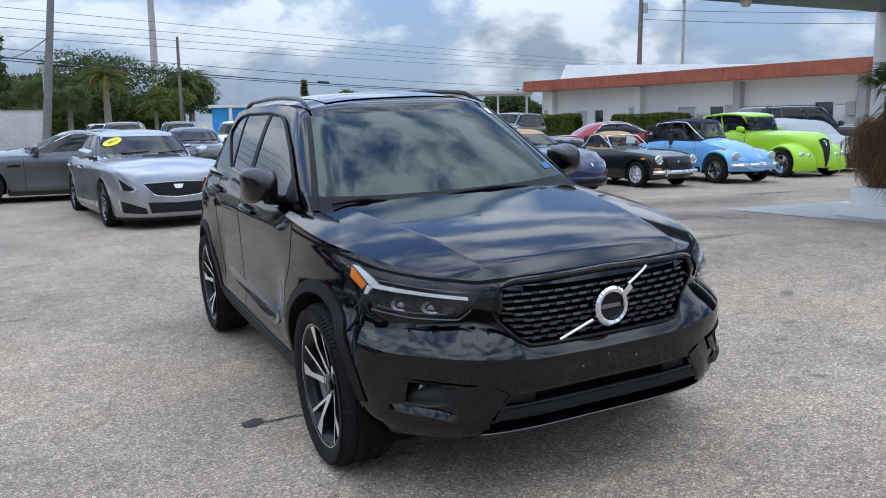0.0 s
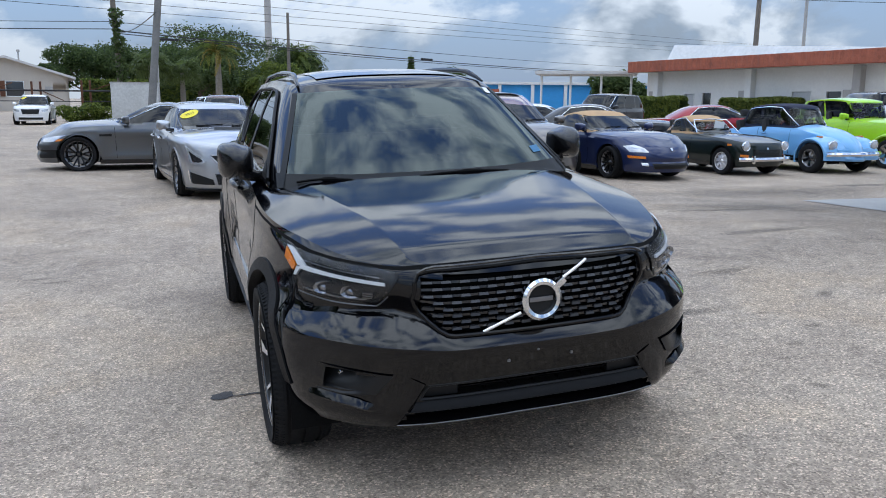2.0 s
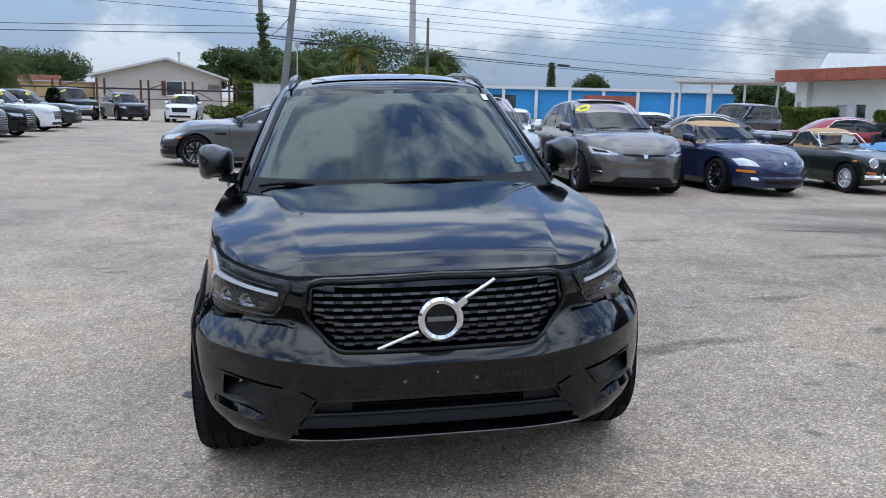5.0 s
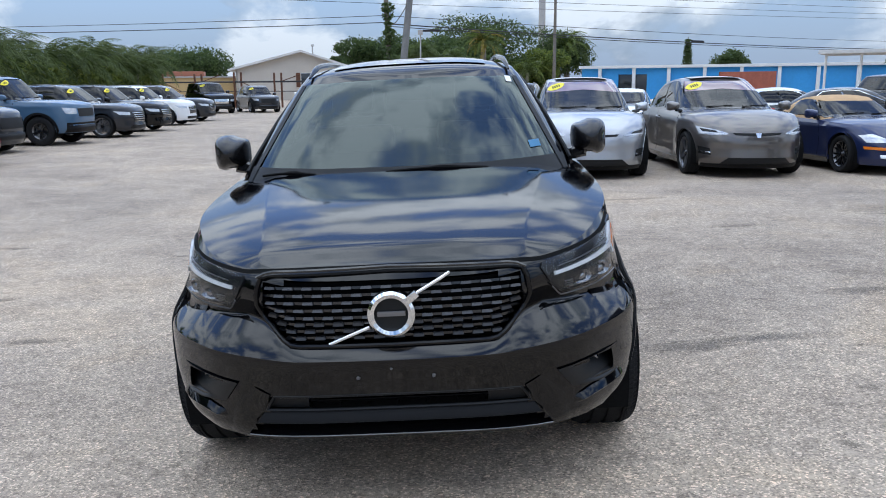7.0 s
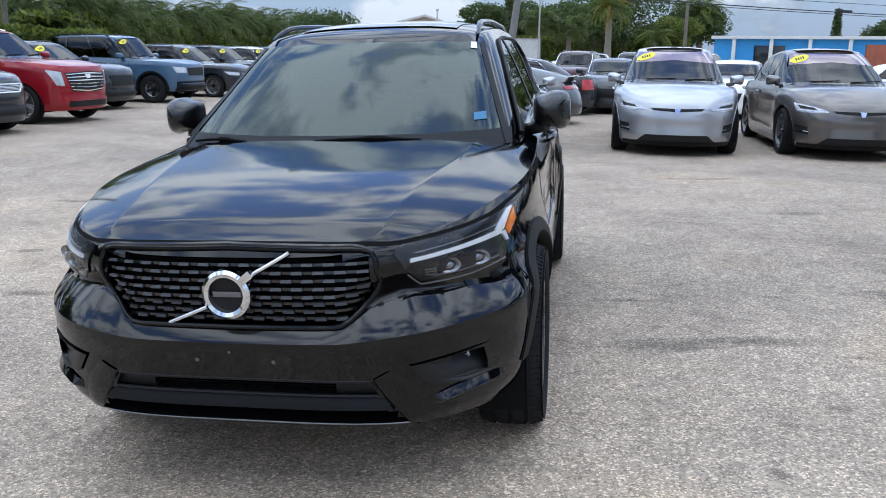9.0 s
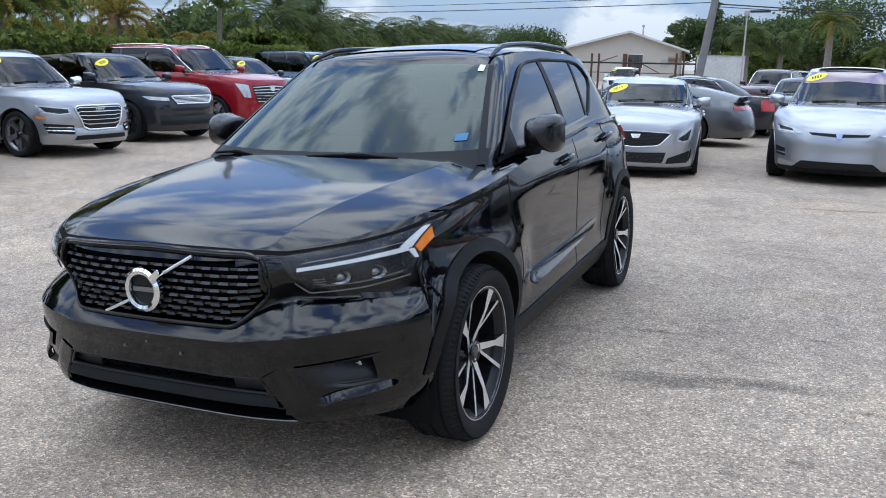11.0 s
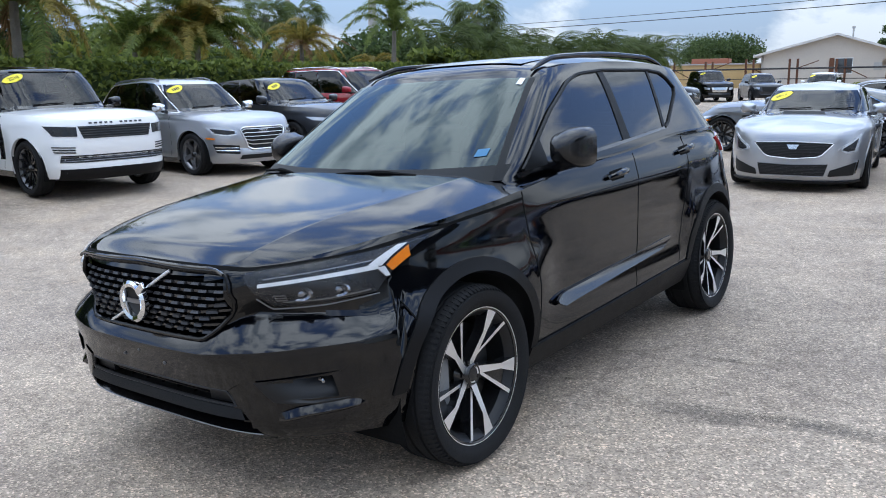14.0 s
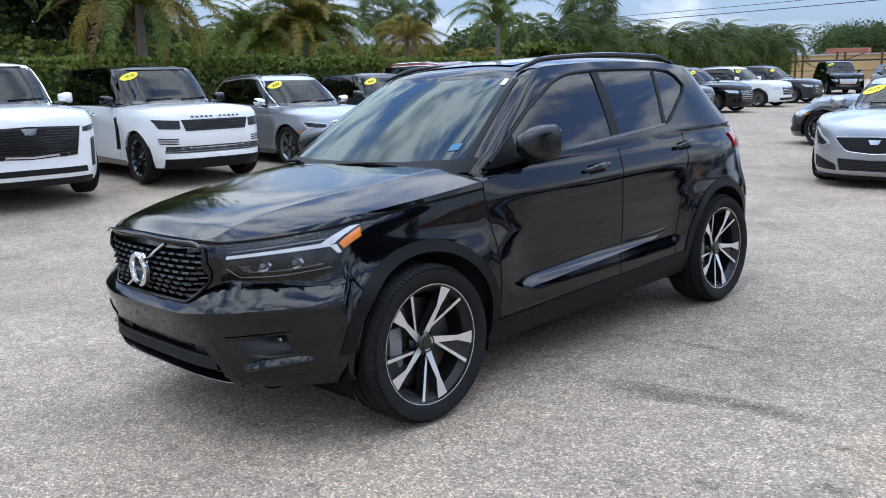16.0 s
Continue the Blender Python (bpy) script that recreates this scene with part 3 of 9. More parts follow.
def arch_ring(bm, sh, s, yc, zc, r0, r1, zlow, off, thick, n=22, zfront=None):
    zf = zlow if zfront is None else zfront
    e0 = math.pi - math.asin(max(-1.0, (zf - zc) / r0))
    e1 = math.pi - math.asin(max(-1.0, (zf - zc) / r1))
    a0 = math.asin(max(-1.0, (zlow - zc) / r0))
    a1 = math.asin(max(-1.0, (zlow - zc) / r1))
    lo = [(yc + r0 * math.cos(lerp(a0, e0, k / n)), zc + r0 * math.sin(lerp(a0, e0, k / n))) for k in range(n + 1)]
    up = [(yc + r1 * math.cos(lerp(a1, e1, k / n)), zc + r1 * math.sin(lerp(a1, e1, k / n))) for k in range(n + 1)]
    ruled(bm, lo, up, n, 2, sh.side_map(s), off, thick, keep=True)


def arch_liner(bm, s, yc, zc, rad, x0, x1):
    rows = []
    for k in range(17):
        a = lerp(-0.35, math.pi + 0.35, k / 16)
        rows.append([(s * x, yc + rad * math.cos(a), zc + rad * math.sin(a)) for x in (x0, x1)])
    add_grid(bm, rows)
    vs = [bm.verts.new((s * x0, yc + rad * math.cos(lerp(-0.35, math.pi + 0.35, k / 16)), zc + rad * math.sin(lerp(-0.35, math.pi + 0.35, k / 16)))) for k in range(17)]
    bm.faces.new(vs)


def seat(parent, x, y, z0, ztop):
    bm = bmesh.new()
    add_box(bm, (x, y, (z0 + ztop) / 2 - 0.08), (0.48, 0.14, ztop - z0 - 0.16), 0.05, Matrix.Rotation(radians(-10), 4, "X"))
    add_box(bm, (x, y + 0.05, ztop), (0.25, 0.09, 0.17), 0.04, Matrix.Rotation(radians(-8), 4, "X"))
    part("seat", bm, M_SEAT, parent, "black seat back with headrest")


def steering_wheel(parent, x, y, z):
    bm = bmesh.new()
    m = Matrix.Translation((x, y, z)) @ Matrix.Rotation(radians(-65), 4, "X")
    pts = [m @ Vector((0.18 * math.cos(2 * math.pi * k / 24), 0.18 * math.sin(2 * math.pi * k / 24), 0)) for k in range(25)]
    tube(bm, pts, 0.014, 6)
    add_box(bm, (x, y, z), (0.34, 0.04, 0.04), 0.01)
    part("steering_wheel", bm, M_INTERIOR, parent)


def mirror(parent, s, x, y, z, paint_mat, w=0.22, h=0.16, d=0.12, glass_ok=True):
    """A door mirror: a rounded housing on a short arm, with its glass to the rear."""
    bm = bmesh.new()
    rows = []
    for k in range(17):
        t = k / 16
        yy = -d * 0.62 + d * t
        g = math.sqrt(max(0.0, 1 - (1 - min(1.0, t * 1.25)) ** 2))
        row = []
        for i in range(32):
            a = 2 * math.pi * i / 32
            ca, sa = math.cos(a), math.sin(a)
            px = math.copysign(abs(ca) ** 0.48, ca) * w / 2 * g
            pz = math.copysign(abs(sa) ** 0.48, sa) * h / 2 * g * (1.0 + 0.10 * math.copysign(1, ca))
            row.append((s * (x + w / 2 + px), y + yy + 0.25 * max(0, px), z + pz))
        rows.append(row)
    vs = [[bm.verts.new(p) for p in r] for r in rows]
    for a, b in zip(vs, vs[1:]):
        for i in range(32):
            bm.faces.new((a[i], a[(i + 1) % 32], b[(i + 1) % 32], b[i]))
    bm.faces.new(vs[-1])
    bmesh.ops.remove_doubles(bm, verts=bm.verts, dist=0.0005)
    o = part("door_mirror", bm, paint_mat, parent, "", 60.0)
    a = bmesh.new()
    tube(a, [(s * (x - 0.045), y + 0.045, z - h * 0.54), (s * (x + 0.0), y + 0.02, z - h * 0.50), (s * (x + 0.06), y, z - h * 0.36)], [0.030, 0.030, 0.040], 10)
    lip = bmesh.new()
    add_box(lip, (s * (x + w * 0.52), y + d * 0.10, z - h * 0.41), (w * 0.70, d * 0.45, 0.014), 0.006)
    part("mirror_lip", lip, M_GLOSSBLACK, o)
    part("mirror_arm", a, M_GLOSSBLACK, o)
    if glass_ok:
        g = bmesh.new()
        add_box(g, (s * (x + w / 2), y + d * 0.38 + 0.03, z), (w * 0.82, 0.006, h * 0.74), 0.002, Matrix.Rotation(s * 0.12, 4, "Z"))
        part("mirror_glass", g, M_CHROME, o)
    return o


def door_handle(parent, fmap, y, z, material, length=0.21, rise=0.02):
    bm = bmesh.new()
    n = 10
    pts, rad = [], []
    for k in range(n + 1):
        t = k / n
        lift = 0.008 + 0.034 * math.sin(math.pi * t) ** 0.6
        pts.append(fmap(y - length / 2 + length * t, z + rise * (t - 0.5), lift))
        rad.append(0.011 + 0.006 * math.sin(math.pi * t))
    tube(bm, pts, rad, 8)
    o = part("door_handle", bm, material, parent)
    # flat black patch behind the handle paints the shade of a recess
    cup = bmesh.new()
    ruled(cup, [(y - length * 0.30, z - 0.028), (y + length * 0.34, z - 0.024)], [(y - length * 0.30, z + 0.02), (y + length * 0.34, z + 0.026)], 5, 2, fmap, 0.0015, 0.004)
    part("handle_recess", cup, M_SEAM, o)


def seam(parent, fmap, pts, width=0.006, name="panel_gap"):
    """A dark shut line along surface coordinates."""
    bm = bmesh.new()
    p = resample(pts, max(6, 4 * len(pts)))
    lo, up = [], []
    for i, q in enumerate(p):
        a, b = p[max(0, i - 1)], p[min(len(p) - 1, i + 1)]
        d = math.hypot(b[0] - a[0], b[1] - a[1]) or 1
        nx, nz = -(b[1] - a[1]) / d * width / 2, (b[0] - a[0]) / d * width / 2
        lo.append((q[0] - nx, q[1] - nz))
        up.append((q[0] + nx, q[1] + nz))
    ruled(bm, lo, up, 0, 1, fmap, 0.0012, 0.003, keep=True)
    part(name, bm, M_SEAM, parent)


# ---- the black compact SUV ----
def build_hero():
    car = thing("suv", SEAT, "glossy black compact SUV with black grille and machined alloy wheels", "suv")
    FA, RA, WR = -1.351, 1.362, 0.362
    HUB = {FA: 0.335, RA: 0.308}  # wheel centres in the body's own frame
    # lower body
    w = curve((0.18, 0.82), (0.26, 0.862), (0.34, 0.896), (0.48, 0.924), (0.60, 0.930), (0.70, 0.918), (0.80, 0.896), (0.94, 0.880), (1.02, 0.866), (1.10, 0.832))
    f = curve((0.18, -2.02), (0.27, -2.13), (0.31, -2.175), (0.36, -2.19), (0.42, -2.195), (0.50, -2.213), (0.60, -2.240), (0.70, -2.226), (0.80, -2.215), (0.86, -2.205), (0.90, -2.165), (0.95, -2.05))
    r = curve((0.20, 2.08), (0.40, 2.19), (0.62, 2.20), (0.95, 2.12), (1.15, 2.03))

    def side_mod(y, z):
        d = 0.0
        # scooped doors between the wheels, full haunches over them
        t = smooth(-0.95, -0.6, y) * (1 - smooth(0.75, 1.05, y))
        d -= 0.040 * t * smooth(0.34, 0.52, z) * (1 - smooth(0.62, 0.86, z))
        d += 0.012 * t * math.exp(-((z - 0.93) / 0.05) ** 2)
        d += 0.016 * math.exp(-((y - RA) / 0.42) ** 2) * smooth(0.6, 0.85, z) * (1 - smooth(0.95, 1.1, z))
        # flared front fenders that lean in towards the bonnet
        d += 0.014 * math.exp(-((y - FA) / 0.46) ** 2) * smooth(0.35, 0.55, z) * (1 - smooth(0.66, 0.86, z))
        # full bumper flanks ahead of the front wheels
        d += 0.022 * smooth(-2.05, -1.80, y) * (1 - smooth(-1.72, -1.45, y)) * smooth(0.24, 0.36, z) * (1 - smooth(0.60, 0.76, z))
        return d

    def ridge(x):
        return pwl(x, [(0, 0.588), (0.35, 0.591), (0.47, 0.604), (0.70, 0.620), (0.82, 0.622), (0.88, 0.640)])

    def shelf(x):
        return pwl(x, [(0, 0.628), (0.33, 0.632), (0.455, 0.706), (0.52, 0.722), (0.70, 0.708), (0.82, 0.680), (0.88, 0.676)])

    def warp(fr, zb, zt, x, y):
        z = lerp(zb, zt, fr)
        a, b = ridge(x), shelf(x)
        q = zb + (a - zb) * fr / 0.52 if fr <= 0.52 else (lerp(a, b, (fr - 0.52) / 0.14) if fr <= 0.66 else lerp(b, zt, (fr - 0.66) / 0.34))
        return lerp(q, z, smooth(-1.86, -1.77, y))

    def front_mod(x, z):
        ax = abs(x)
        # the crease that drops from the lamps to under the grille
        zr, zt = ridge(ax), shelf(ax)
        return lerp(0.036, 0.070, smooth(0.34, 0.48, ax)) * min(1.0, max(0.0, (z - zr) / (zt - zr))) * (1 - smooth(0.80, 0.91, ax)) * (1 - min(1.0, max(0.0, (z - zt - 0.006) / 0.085)))

    sh = Shell(w, f, r, -0.85, 1.05, 3.0, 3.6, side_mod, front_mod, curve((0.25, 4.1), (0.44, 3.9), (0.58, 3.55), (0.64, 3.5), (0.72, 3.12), (0.80, 3.05), (0.9, 3.0)))

    def low(x, y):
        if y < FA:
            return lerp(0.285, 0.250, smooth(-2.1, -1.75, y))
        if y > RA:
            return 0.25 + 0.08 * smooth(1.5, 2.1, y)
        return 0.225
    belt = curve((-2.2, 0.876), (-2.0, 0.902), (-1.7, 0.944), (-1.3, 0.984), (-0.9, 1.018), (-0.5, 1.052), (0.3, 1.085), (1.2, 1.13), (1.7, 1.13), (2.2, 1.08))
    crown = curve((-2.2, 0.024), (-1.9, 0.032), (-1.4, 0.036), (-0.9, 0.048), (-0.5, 0.036), (0.5, 0.0), (1.6, 0.0), (2.2, 0.0))

    # the bonnet's raised middle ends in a crease on each side
    half = [0.0, 0.09, 0.18, 0.27, 0.36, 0.43, 0.49, 0.54, 0.57, 0.59, 0.60, 0.61, 0.63, 0.66, 0.70, 0.74, 0.79, 0.84, 0.89, 0.94, 0.975]
    deck_row = [1.0] + half[:0:-1] + [0.0] + [-v for v in half[1:]] + [-1.0]

    def crease(y, px):
        return min(0.90, lerp(0.455, 0.62, smooth(-2.2, -0.95, y)) / max(px, 0.05))

    def deck_g(k, y, px):
        g = deck_row[k]
        e = crease(y, px)
        a = abs(g)
        a = a * e / 0.6 if a <= 0.6 else e + (a - 0.6) * (1 - e) / 0.4
        return math.copysign(a, g)

    def deck_mod(g, y, px):
        k = (1 - smooth(-0.95, -0.70, y)) * smooth(-2.19, -2.02, y)
        e = crease(y, px)
        a = abs(g)
        return k * (0.032 if a <= e else 0.032 * (1 - (a - e) / (1.0 - e)))
    ys = span(-2.02, FA - 0.46, 0.018) + span(FA - 0.44, FA + 0.44, 0.035) + span(FA + 0.5, RA - 0.5, 0.06) + span(RA - 0.44, RA + 0.44, 0.035) + span(RA + 0.48, 2.0, 0.05)
    xs = [0.0, 0.08, 0.16, 0.24, 0.31, 0.36, 0.40, 0.44, 0.485, 0.525, 0.56, 0.60, 0.62, 0.64, 0.66, 0.68, 0.70, 0.72, 0.742, 0.765]
    cabin_floor = lambda x, y: 1 if (-0.72 < y < 1.5 and abs(x) < 0.74) or x > 5 else 0

    def front_hole(c):
        # openings for the grille, the lower intake and the brake-duct pockets
        if c.y > -1.6:
            return False
        ax = abs(c.x)
        return inside(ax, c.z, [(-0.1, 0.645), (0.350, 0.645), (0.440, 0.735), (0.440, 0.848), (-0.1, 0.862)]) or inside(ax, c.z, [(-0.1, 0.302), (0.520, 0.302), (0.455, 0.405), (0.425, 0.455), (-0.1, 0.455)]) or inside(ax, c.z, [(0.620, 0.440), (0.768, 0.440), (0.768, 0.518), (0.66, 0.508), (0.60, 0.492)])
    bm = sh.mesh(ys, xs, arch_bottom((FA, RA), HUB, 0.424, low), belt, crown, [0, 0.06] + [0.08 + 0.02 * k for k in range(16)] + [0.40, 0.44, 0.48, 0.51, 0.52, 0.53, 0.56, 0.60, 0.64, 0.655, 0.66, 0.67, 0.70, 0.74, 0.78, 0.82, 0.86, 0.90, 0.94, 0.97, 1.0], 3.4, 0.6, cabin_floor, front_hole, 42, deck_mod, True, warp, deck_g)
    part("body", bm, [P_BLACK, M_INTERIOR], car, "glossy black painted body", 24)
    F, R = sh.front_map(), sh.rear_map()

    # cabin
    gw = curve((0.98, 0.812), (1.08, 0.792), (1.2, 0.745), (1.35, 0.680), (1.48, 0.615), (1.56, 0.560))
    gf = curve((0.98, -1.17), (1.06, -1.045), (1.2, -0.835), (1.35, -0.605), (1.48, -0.395), (1.54, -0.28), (1.58, -0.15))
    gr = curve((1.0, 2.08), (1.12, 2.03), (1.25, 1.90), (1.40, 1.76), (1.50, 1.70), (1.58, 1.66))
    gh = Shell(gw, gf, gr, 0.25, 1.1, 13.0, 4.6, None, lambda x, z: 0.085 * (x / gw(z)) ** 2)
    roof = curve((-0.6, 1.505), (-0.3, 1.520), (0.1, 1.555), (0.6, 1.568), (1.1, 1.555), (1.5, 1.520), (1.75, 1.485))
    WIN_F = [(-0.72, 1.082), (0.275, 1.14), (0.31, 1.50), (0.10, 1.485), (-0.053, 1.452), (-0.388, 1.302)]
    WIN_R = [(0.375, 1.142), (0.93, 1.175), (1.27, 1.375), (1.19, 1.48), (0.395, 1.505)]

    def window_hole(c):
        y, z = c.y, c.z
        if y > -0.75 and (inside(y, z, WIN_F) or inside(y, z, WIN_R)) and abs(c.x) > 0.5:
            return True
        return y < -0.16 and abs(c.x) < gw(z) * 0.89 and 1.06 < z < 1.50 and y < gh.front(c.x, z) + 0.06
    ysg = span(-0.80, 1.95, 0.055)
    bm = gh.mesh(ysg, [0.0, 0.12, 0.24, 0.36, 0.48, 0.6, 0.7, 0.78, 0.85, 0.90, 0.94], lambda x, y: belt(y) - 0.02, roof, curve((-0.6, 0.03), (0.2, 0.055), (1.2, 0.05), (1.8, 0.03)), [k / 14 for k in range(15)], 3.0, 1.3, None, window_hole, 20)
    part("cabin_shell", bm, P_BLACK, car, "", 30)
    G = gh.front_map()
    # windscreen with its dark border
    zs = 1.505
    wsl = [(-0.762, 1.050), (-0.4, 1.035), (0.0, 1.032), (0.4, 1.035), (0.762, 1.050)]
    wsu = [(-0.575, zs - 0.020), (-0.3, zs - 0.010), (0.0, zs - 0.008), (0.3, zs - 0.010), (0.575, zs - 0.020)]
    bm = bmesh.new()
    ruled(bm, wsl, wsu, 28, 16, G, 0.004, 0.0)
    part("windscreen", bm, M_GLASSHERO, car, "raked windscreen reflecting clouds")
    bm = bmesh.new()
    ruled(bm, wsl, [(p[0] * 0.985, p[1] + 0.062) for p in wsl], 28, 2, G, 0.006, 0.0)
    for q in (1, -1):
        ruled(bm, [(q * 0.762, 1.050), (q * 0.575, zs - 0.02)], [(q * 0.738, 1.050), (q * 0.553, zs - 0.02)], 14, 1, G, 0.006, 0.0)
    part("cowl_border", bm, M_FRIT, car)
    cw = bmesh.new()
    ruled(cw, [(-0.66, -0.93), (-0.45, -1.00), (0, -1.03), (0.45, -1.00), (0.66, -0.93)], [(-0.66, -0.88), (-0.45, -0.95), (0, -0.98), (0.45, -0.95), (0.66, -0.88)], 24, 4, lambda x, y, o: Vector((x, y, 1.028 + 0.045 * (1 - (x / 0.85) ** 2) + (y + 1.0) * 0.14 + o)), 0.0, 0.03)
    part("cowl_panel", cw, M_CLAD, car)
    for s, x0, x1 in ((1, 0.02, 0.52), (-1, 0.28, 0.70)):
        wb = bmesh.new()
        p0, p1 = (0.38, -0.09) if s > 0 else (-0.42, -0.675)
        pts = [G(lerp(p0, p1, k / 12), 1.066 + 0.010 * math.sin(k / 12 * 3.0), 0.016) for k in range(13)]
        tube(wb, pts, [0.007] * 4 + [0.011] * 3 + [0.006] * 6, 6)
        tube(wb, [pts[0] + Vector((0, -0.05, -0.03)), pts[0], pts[3]], 0.008, 6)
        part("wiper", wb, M_SEAM, car, "black windscreen wiper")
    # side glass, trims, doors
    for s in (1, -1):
        S, B = gh.side_map(s), sh.side_map(s)
        for nm, lo, up, m in (("side_window", [(-0.76, 1.072), (0.285, 1.138)], [(-0.76, 1.080), (-0.388, 1.306), (-0.053, 1.458), (0.10, 1.49), (0.315, 1.504)], M_GLASSSIDE),
                              ("side_window", [(0.37, 1.14), (0.875, 1.17)], [(0.395, 1.505), (0.985, 1.50)], M_GLASSSIDE),
                              ("quarter_window", [(0.90, 1.172), (0.96, 1.20), (1.28, 1.375)], [(1.01, 1.498), (1.10, 1.492), (1.20, 1.478)], M_GLASSSIDE)):
            bm = bmesh.new()
            ruled(bm, lo, up, 16, 6, S, 0.005, 0.0)
            part(nm, bm, m, car, "dark tinted side glass")
        bm = bmesh.new()
        ruled(bm, [(0.285, 1.125), (0.375, 1.13)], [(0.33, 1.51), (0.40, 1.512)], 3, 6, S, 0.009, 0.01)
        part("door_pillar", bm, M_CLAD, car)
        bm = bmesh.new()
        ruled(bm, [(0.868, 1.165), (0.905, 1.168)], [(0.985, 1.505), (1.015, 1.502)], 2, 6, S, 0.009, 0.01)
        part("quarter_divider", bm, M_CLAD, car)
        bm = bmesh.new()
        ruled(bm, [(-0.82, 1.056), (0.3, 1.118), (0.93, 1.158)], [(-0.82, 1.074), (0.3, 1.134), (0.93, 1.172)], 18, 1, S, 0.012, 0.014)
        part("belt_trim", bm, M_GLOSSBLACK, car)
        bm = bmesh.new()
        ruled(bm, [(-0.775, 1.076), (-0.56, 1.088)], [(-0.775, 1.080), (-0.56, 1.205)], 6, 5, S, 0.009, 0.01)
        part("sail_panel", bm, M_CLAD, car, "black corner panel behind the mirror")
        bm = bmesh.new()
        tube(bm, [S(y, z, 0.008) for y, z in resample([(-0.78, 1.082), (-0.388, 1.312), (-0.053, 1.464), (0.10, 1.497), (0.4, 1.513), (1.0, 1.509), (1.215, 1.485), (1.30, 1.38), (0.97, 1.188), (0.9, 1.165)], 34)], 0.010, 6)
        part("window_surround", bm, M_CLAD, car)
        # roof rail
        bm = bmesh.new()
        pts = []
        for k in range(25):
            t = k / 24
            y = lerp(-0.26, 1.42, t)
            z = roof(y) + 0.004 + 0.038 * min(1.0, (math.sin(math.pi * t) * 2.6)) ** 0.8
            pts.append((s * (gw(roof(y)) - 0.045), y, z))
        tube(bm, pts, [0.006, 0.011] + [0.015] * 21 + [0.011, 0.006], 8)
        part("roof_rail", bm, M_PIANO, car, "raised gloss black roof rail")
        # door and bonnet shut lines
        seam(car, B, [(-0.92, 1.01), (-0.925, 0.95), (-0.90, 0.75), (-0.885, 0.605), (-0.88, 0.38), (-0.86, 0.30)])
        seam(car, B, [(0.25, 1.07), (0.225, 0.90), (0.22, 0.65), (0.175, 0.40), (0.165, 0.30)])
        seam(car, B, [(0.98, 1.11), (0.97, 0.95), (0.90, 0.80), (0.83, 0.62), (0.80, 0.45), (0.76, 0.30)])
        seam(car, B, [(-1.80, 0.905), (-1.64, 0.926), (-1.31, 0.958), (-0.926, 0.981)], 0.012)
        seam(car, B, [(-1.72, 0.72), (-1.70, 0.655), (-1.63, 0.60)])
        # cladding
        for yc in (FA, RA):
            bm = bmesh.new()
            arch_ring(bm, sh, s, yc, HUB[yc], 0.416, 0.470, 0.31, 0.007, 0.05, 30, 0.40 if yc == FA else 0.31)
            part("wheel_arch_trim", bm, M_CLAD, car, "satin black wheel arch cladding")
            bm = bmesh.new()
            arch_liner(bm, s, yc, HUB[yc], 0.436, 0.52, 0.87)
            part("arch_liner", bm, M_UNDER, car)
        bm = bmesh.new()
        ruled(bm, [(FA + 0.41, 0.215), (RA - 0.41, 0.225)], [(FA + 0.42, 0.33), (-0.2, 0.345), (RA - 0.42, 0.37)], 20, 3, B, 0.012, 0.05)
        part("sill_cladding", bm, M_CLAD, car)
        bm = bmesh.new()
        ruled(bm, [(-0.72, 0.475), (-0.68, 0.450), (0.19, 0.485), (0.54, 0.502), (0.67, 0.540)], [(-0.72, 0.490), (-0.65, 0.508), (0.19, 0.536), (0.56, 0.556), (0.67, 0.556)], 22, 4, lambda yy, zz, o: B(yy, zz, o + 0.030 * (1 - smooth(0.43, 0.55, zz))), 0.006, 0.012)
        part("door_trim", bm, M_GLOSSBLACK, car, "glossy strip along the lower doors")
        door_handle(car, B, -0.015, 0.985, P_BLACK, 0.23)
        door_handle(car, B, 0.945, 1.03, P_BLACK, 0.23)
        mirror(car, s, 0.835, -0.585, 1.165, M_MIRRORCAP, 0.175, 0.165, 0.185)
        # headlamp: dark housing, T-shaped light bar, amber corner, projectors, silver rim
        lo = [(0.500, 0.852), (0.540, 0.79), (0.566, 0.754), (0.70, 0.755), (0.796, 0.768)]
        up = [(0.505, 0.868), (0.58, 0.878), (0.67, 0.886), (0.765, 0.902), (0.834, 0.922)]
        fl = lambda pts: [(s * p[0], p[1]) for p in pts]
        bm = bmesh.new()
        ruled(bm, fl(lo), fl(up), 20, 7, F, 0.006, 0.02)
        lamp = part("headlamp", bm, M_LAMPDARK, car, "LED headlamp with a sideways T light bar")
        bm = bmesh.new()
        ruled(bm, fl([(0.545, 0.820), (0.69, 0.834), (0.79, 0.841)]), fl([(0.545, 0.832), (0.69, 0.847), (0.785, 0.858)]), 12, 1, F, 0.014, 0.01)
        ruled(bm, fl([(0.772, 0.858), (0.792, 0.850)]), fl([(0.801, 0.909), (0.813, 0.911)]), 4, 4, F, 0.014, 0.01)
        ruled(bm, fl([(0.786, 0.847), (0.797, 0.847)]), fl([(0.802, 0.812), (0.808, 0.812)]), 4, 3, F, 0.0135, 0.01)
        part("light_bar", bm, M_DRL, lamp, "white T-shaped daytime light bar")
        bm = bmesh.new()
        ruled(bm, fl([(0.799, 0.850), (0.809, 0.828)]), fl([(0.816, 0.904), (0.826, 0.868)]), 5, 5, F, 0.0135, 0.008)
        part("side_marker", bm, M_AMBER, lamp, "amber corner reflector")
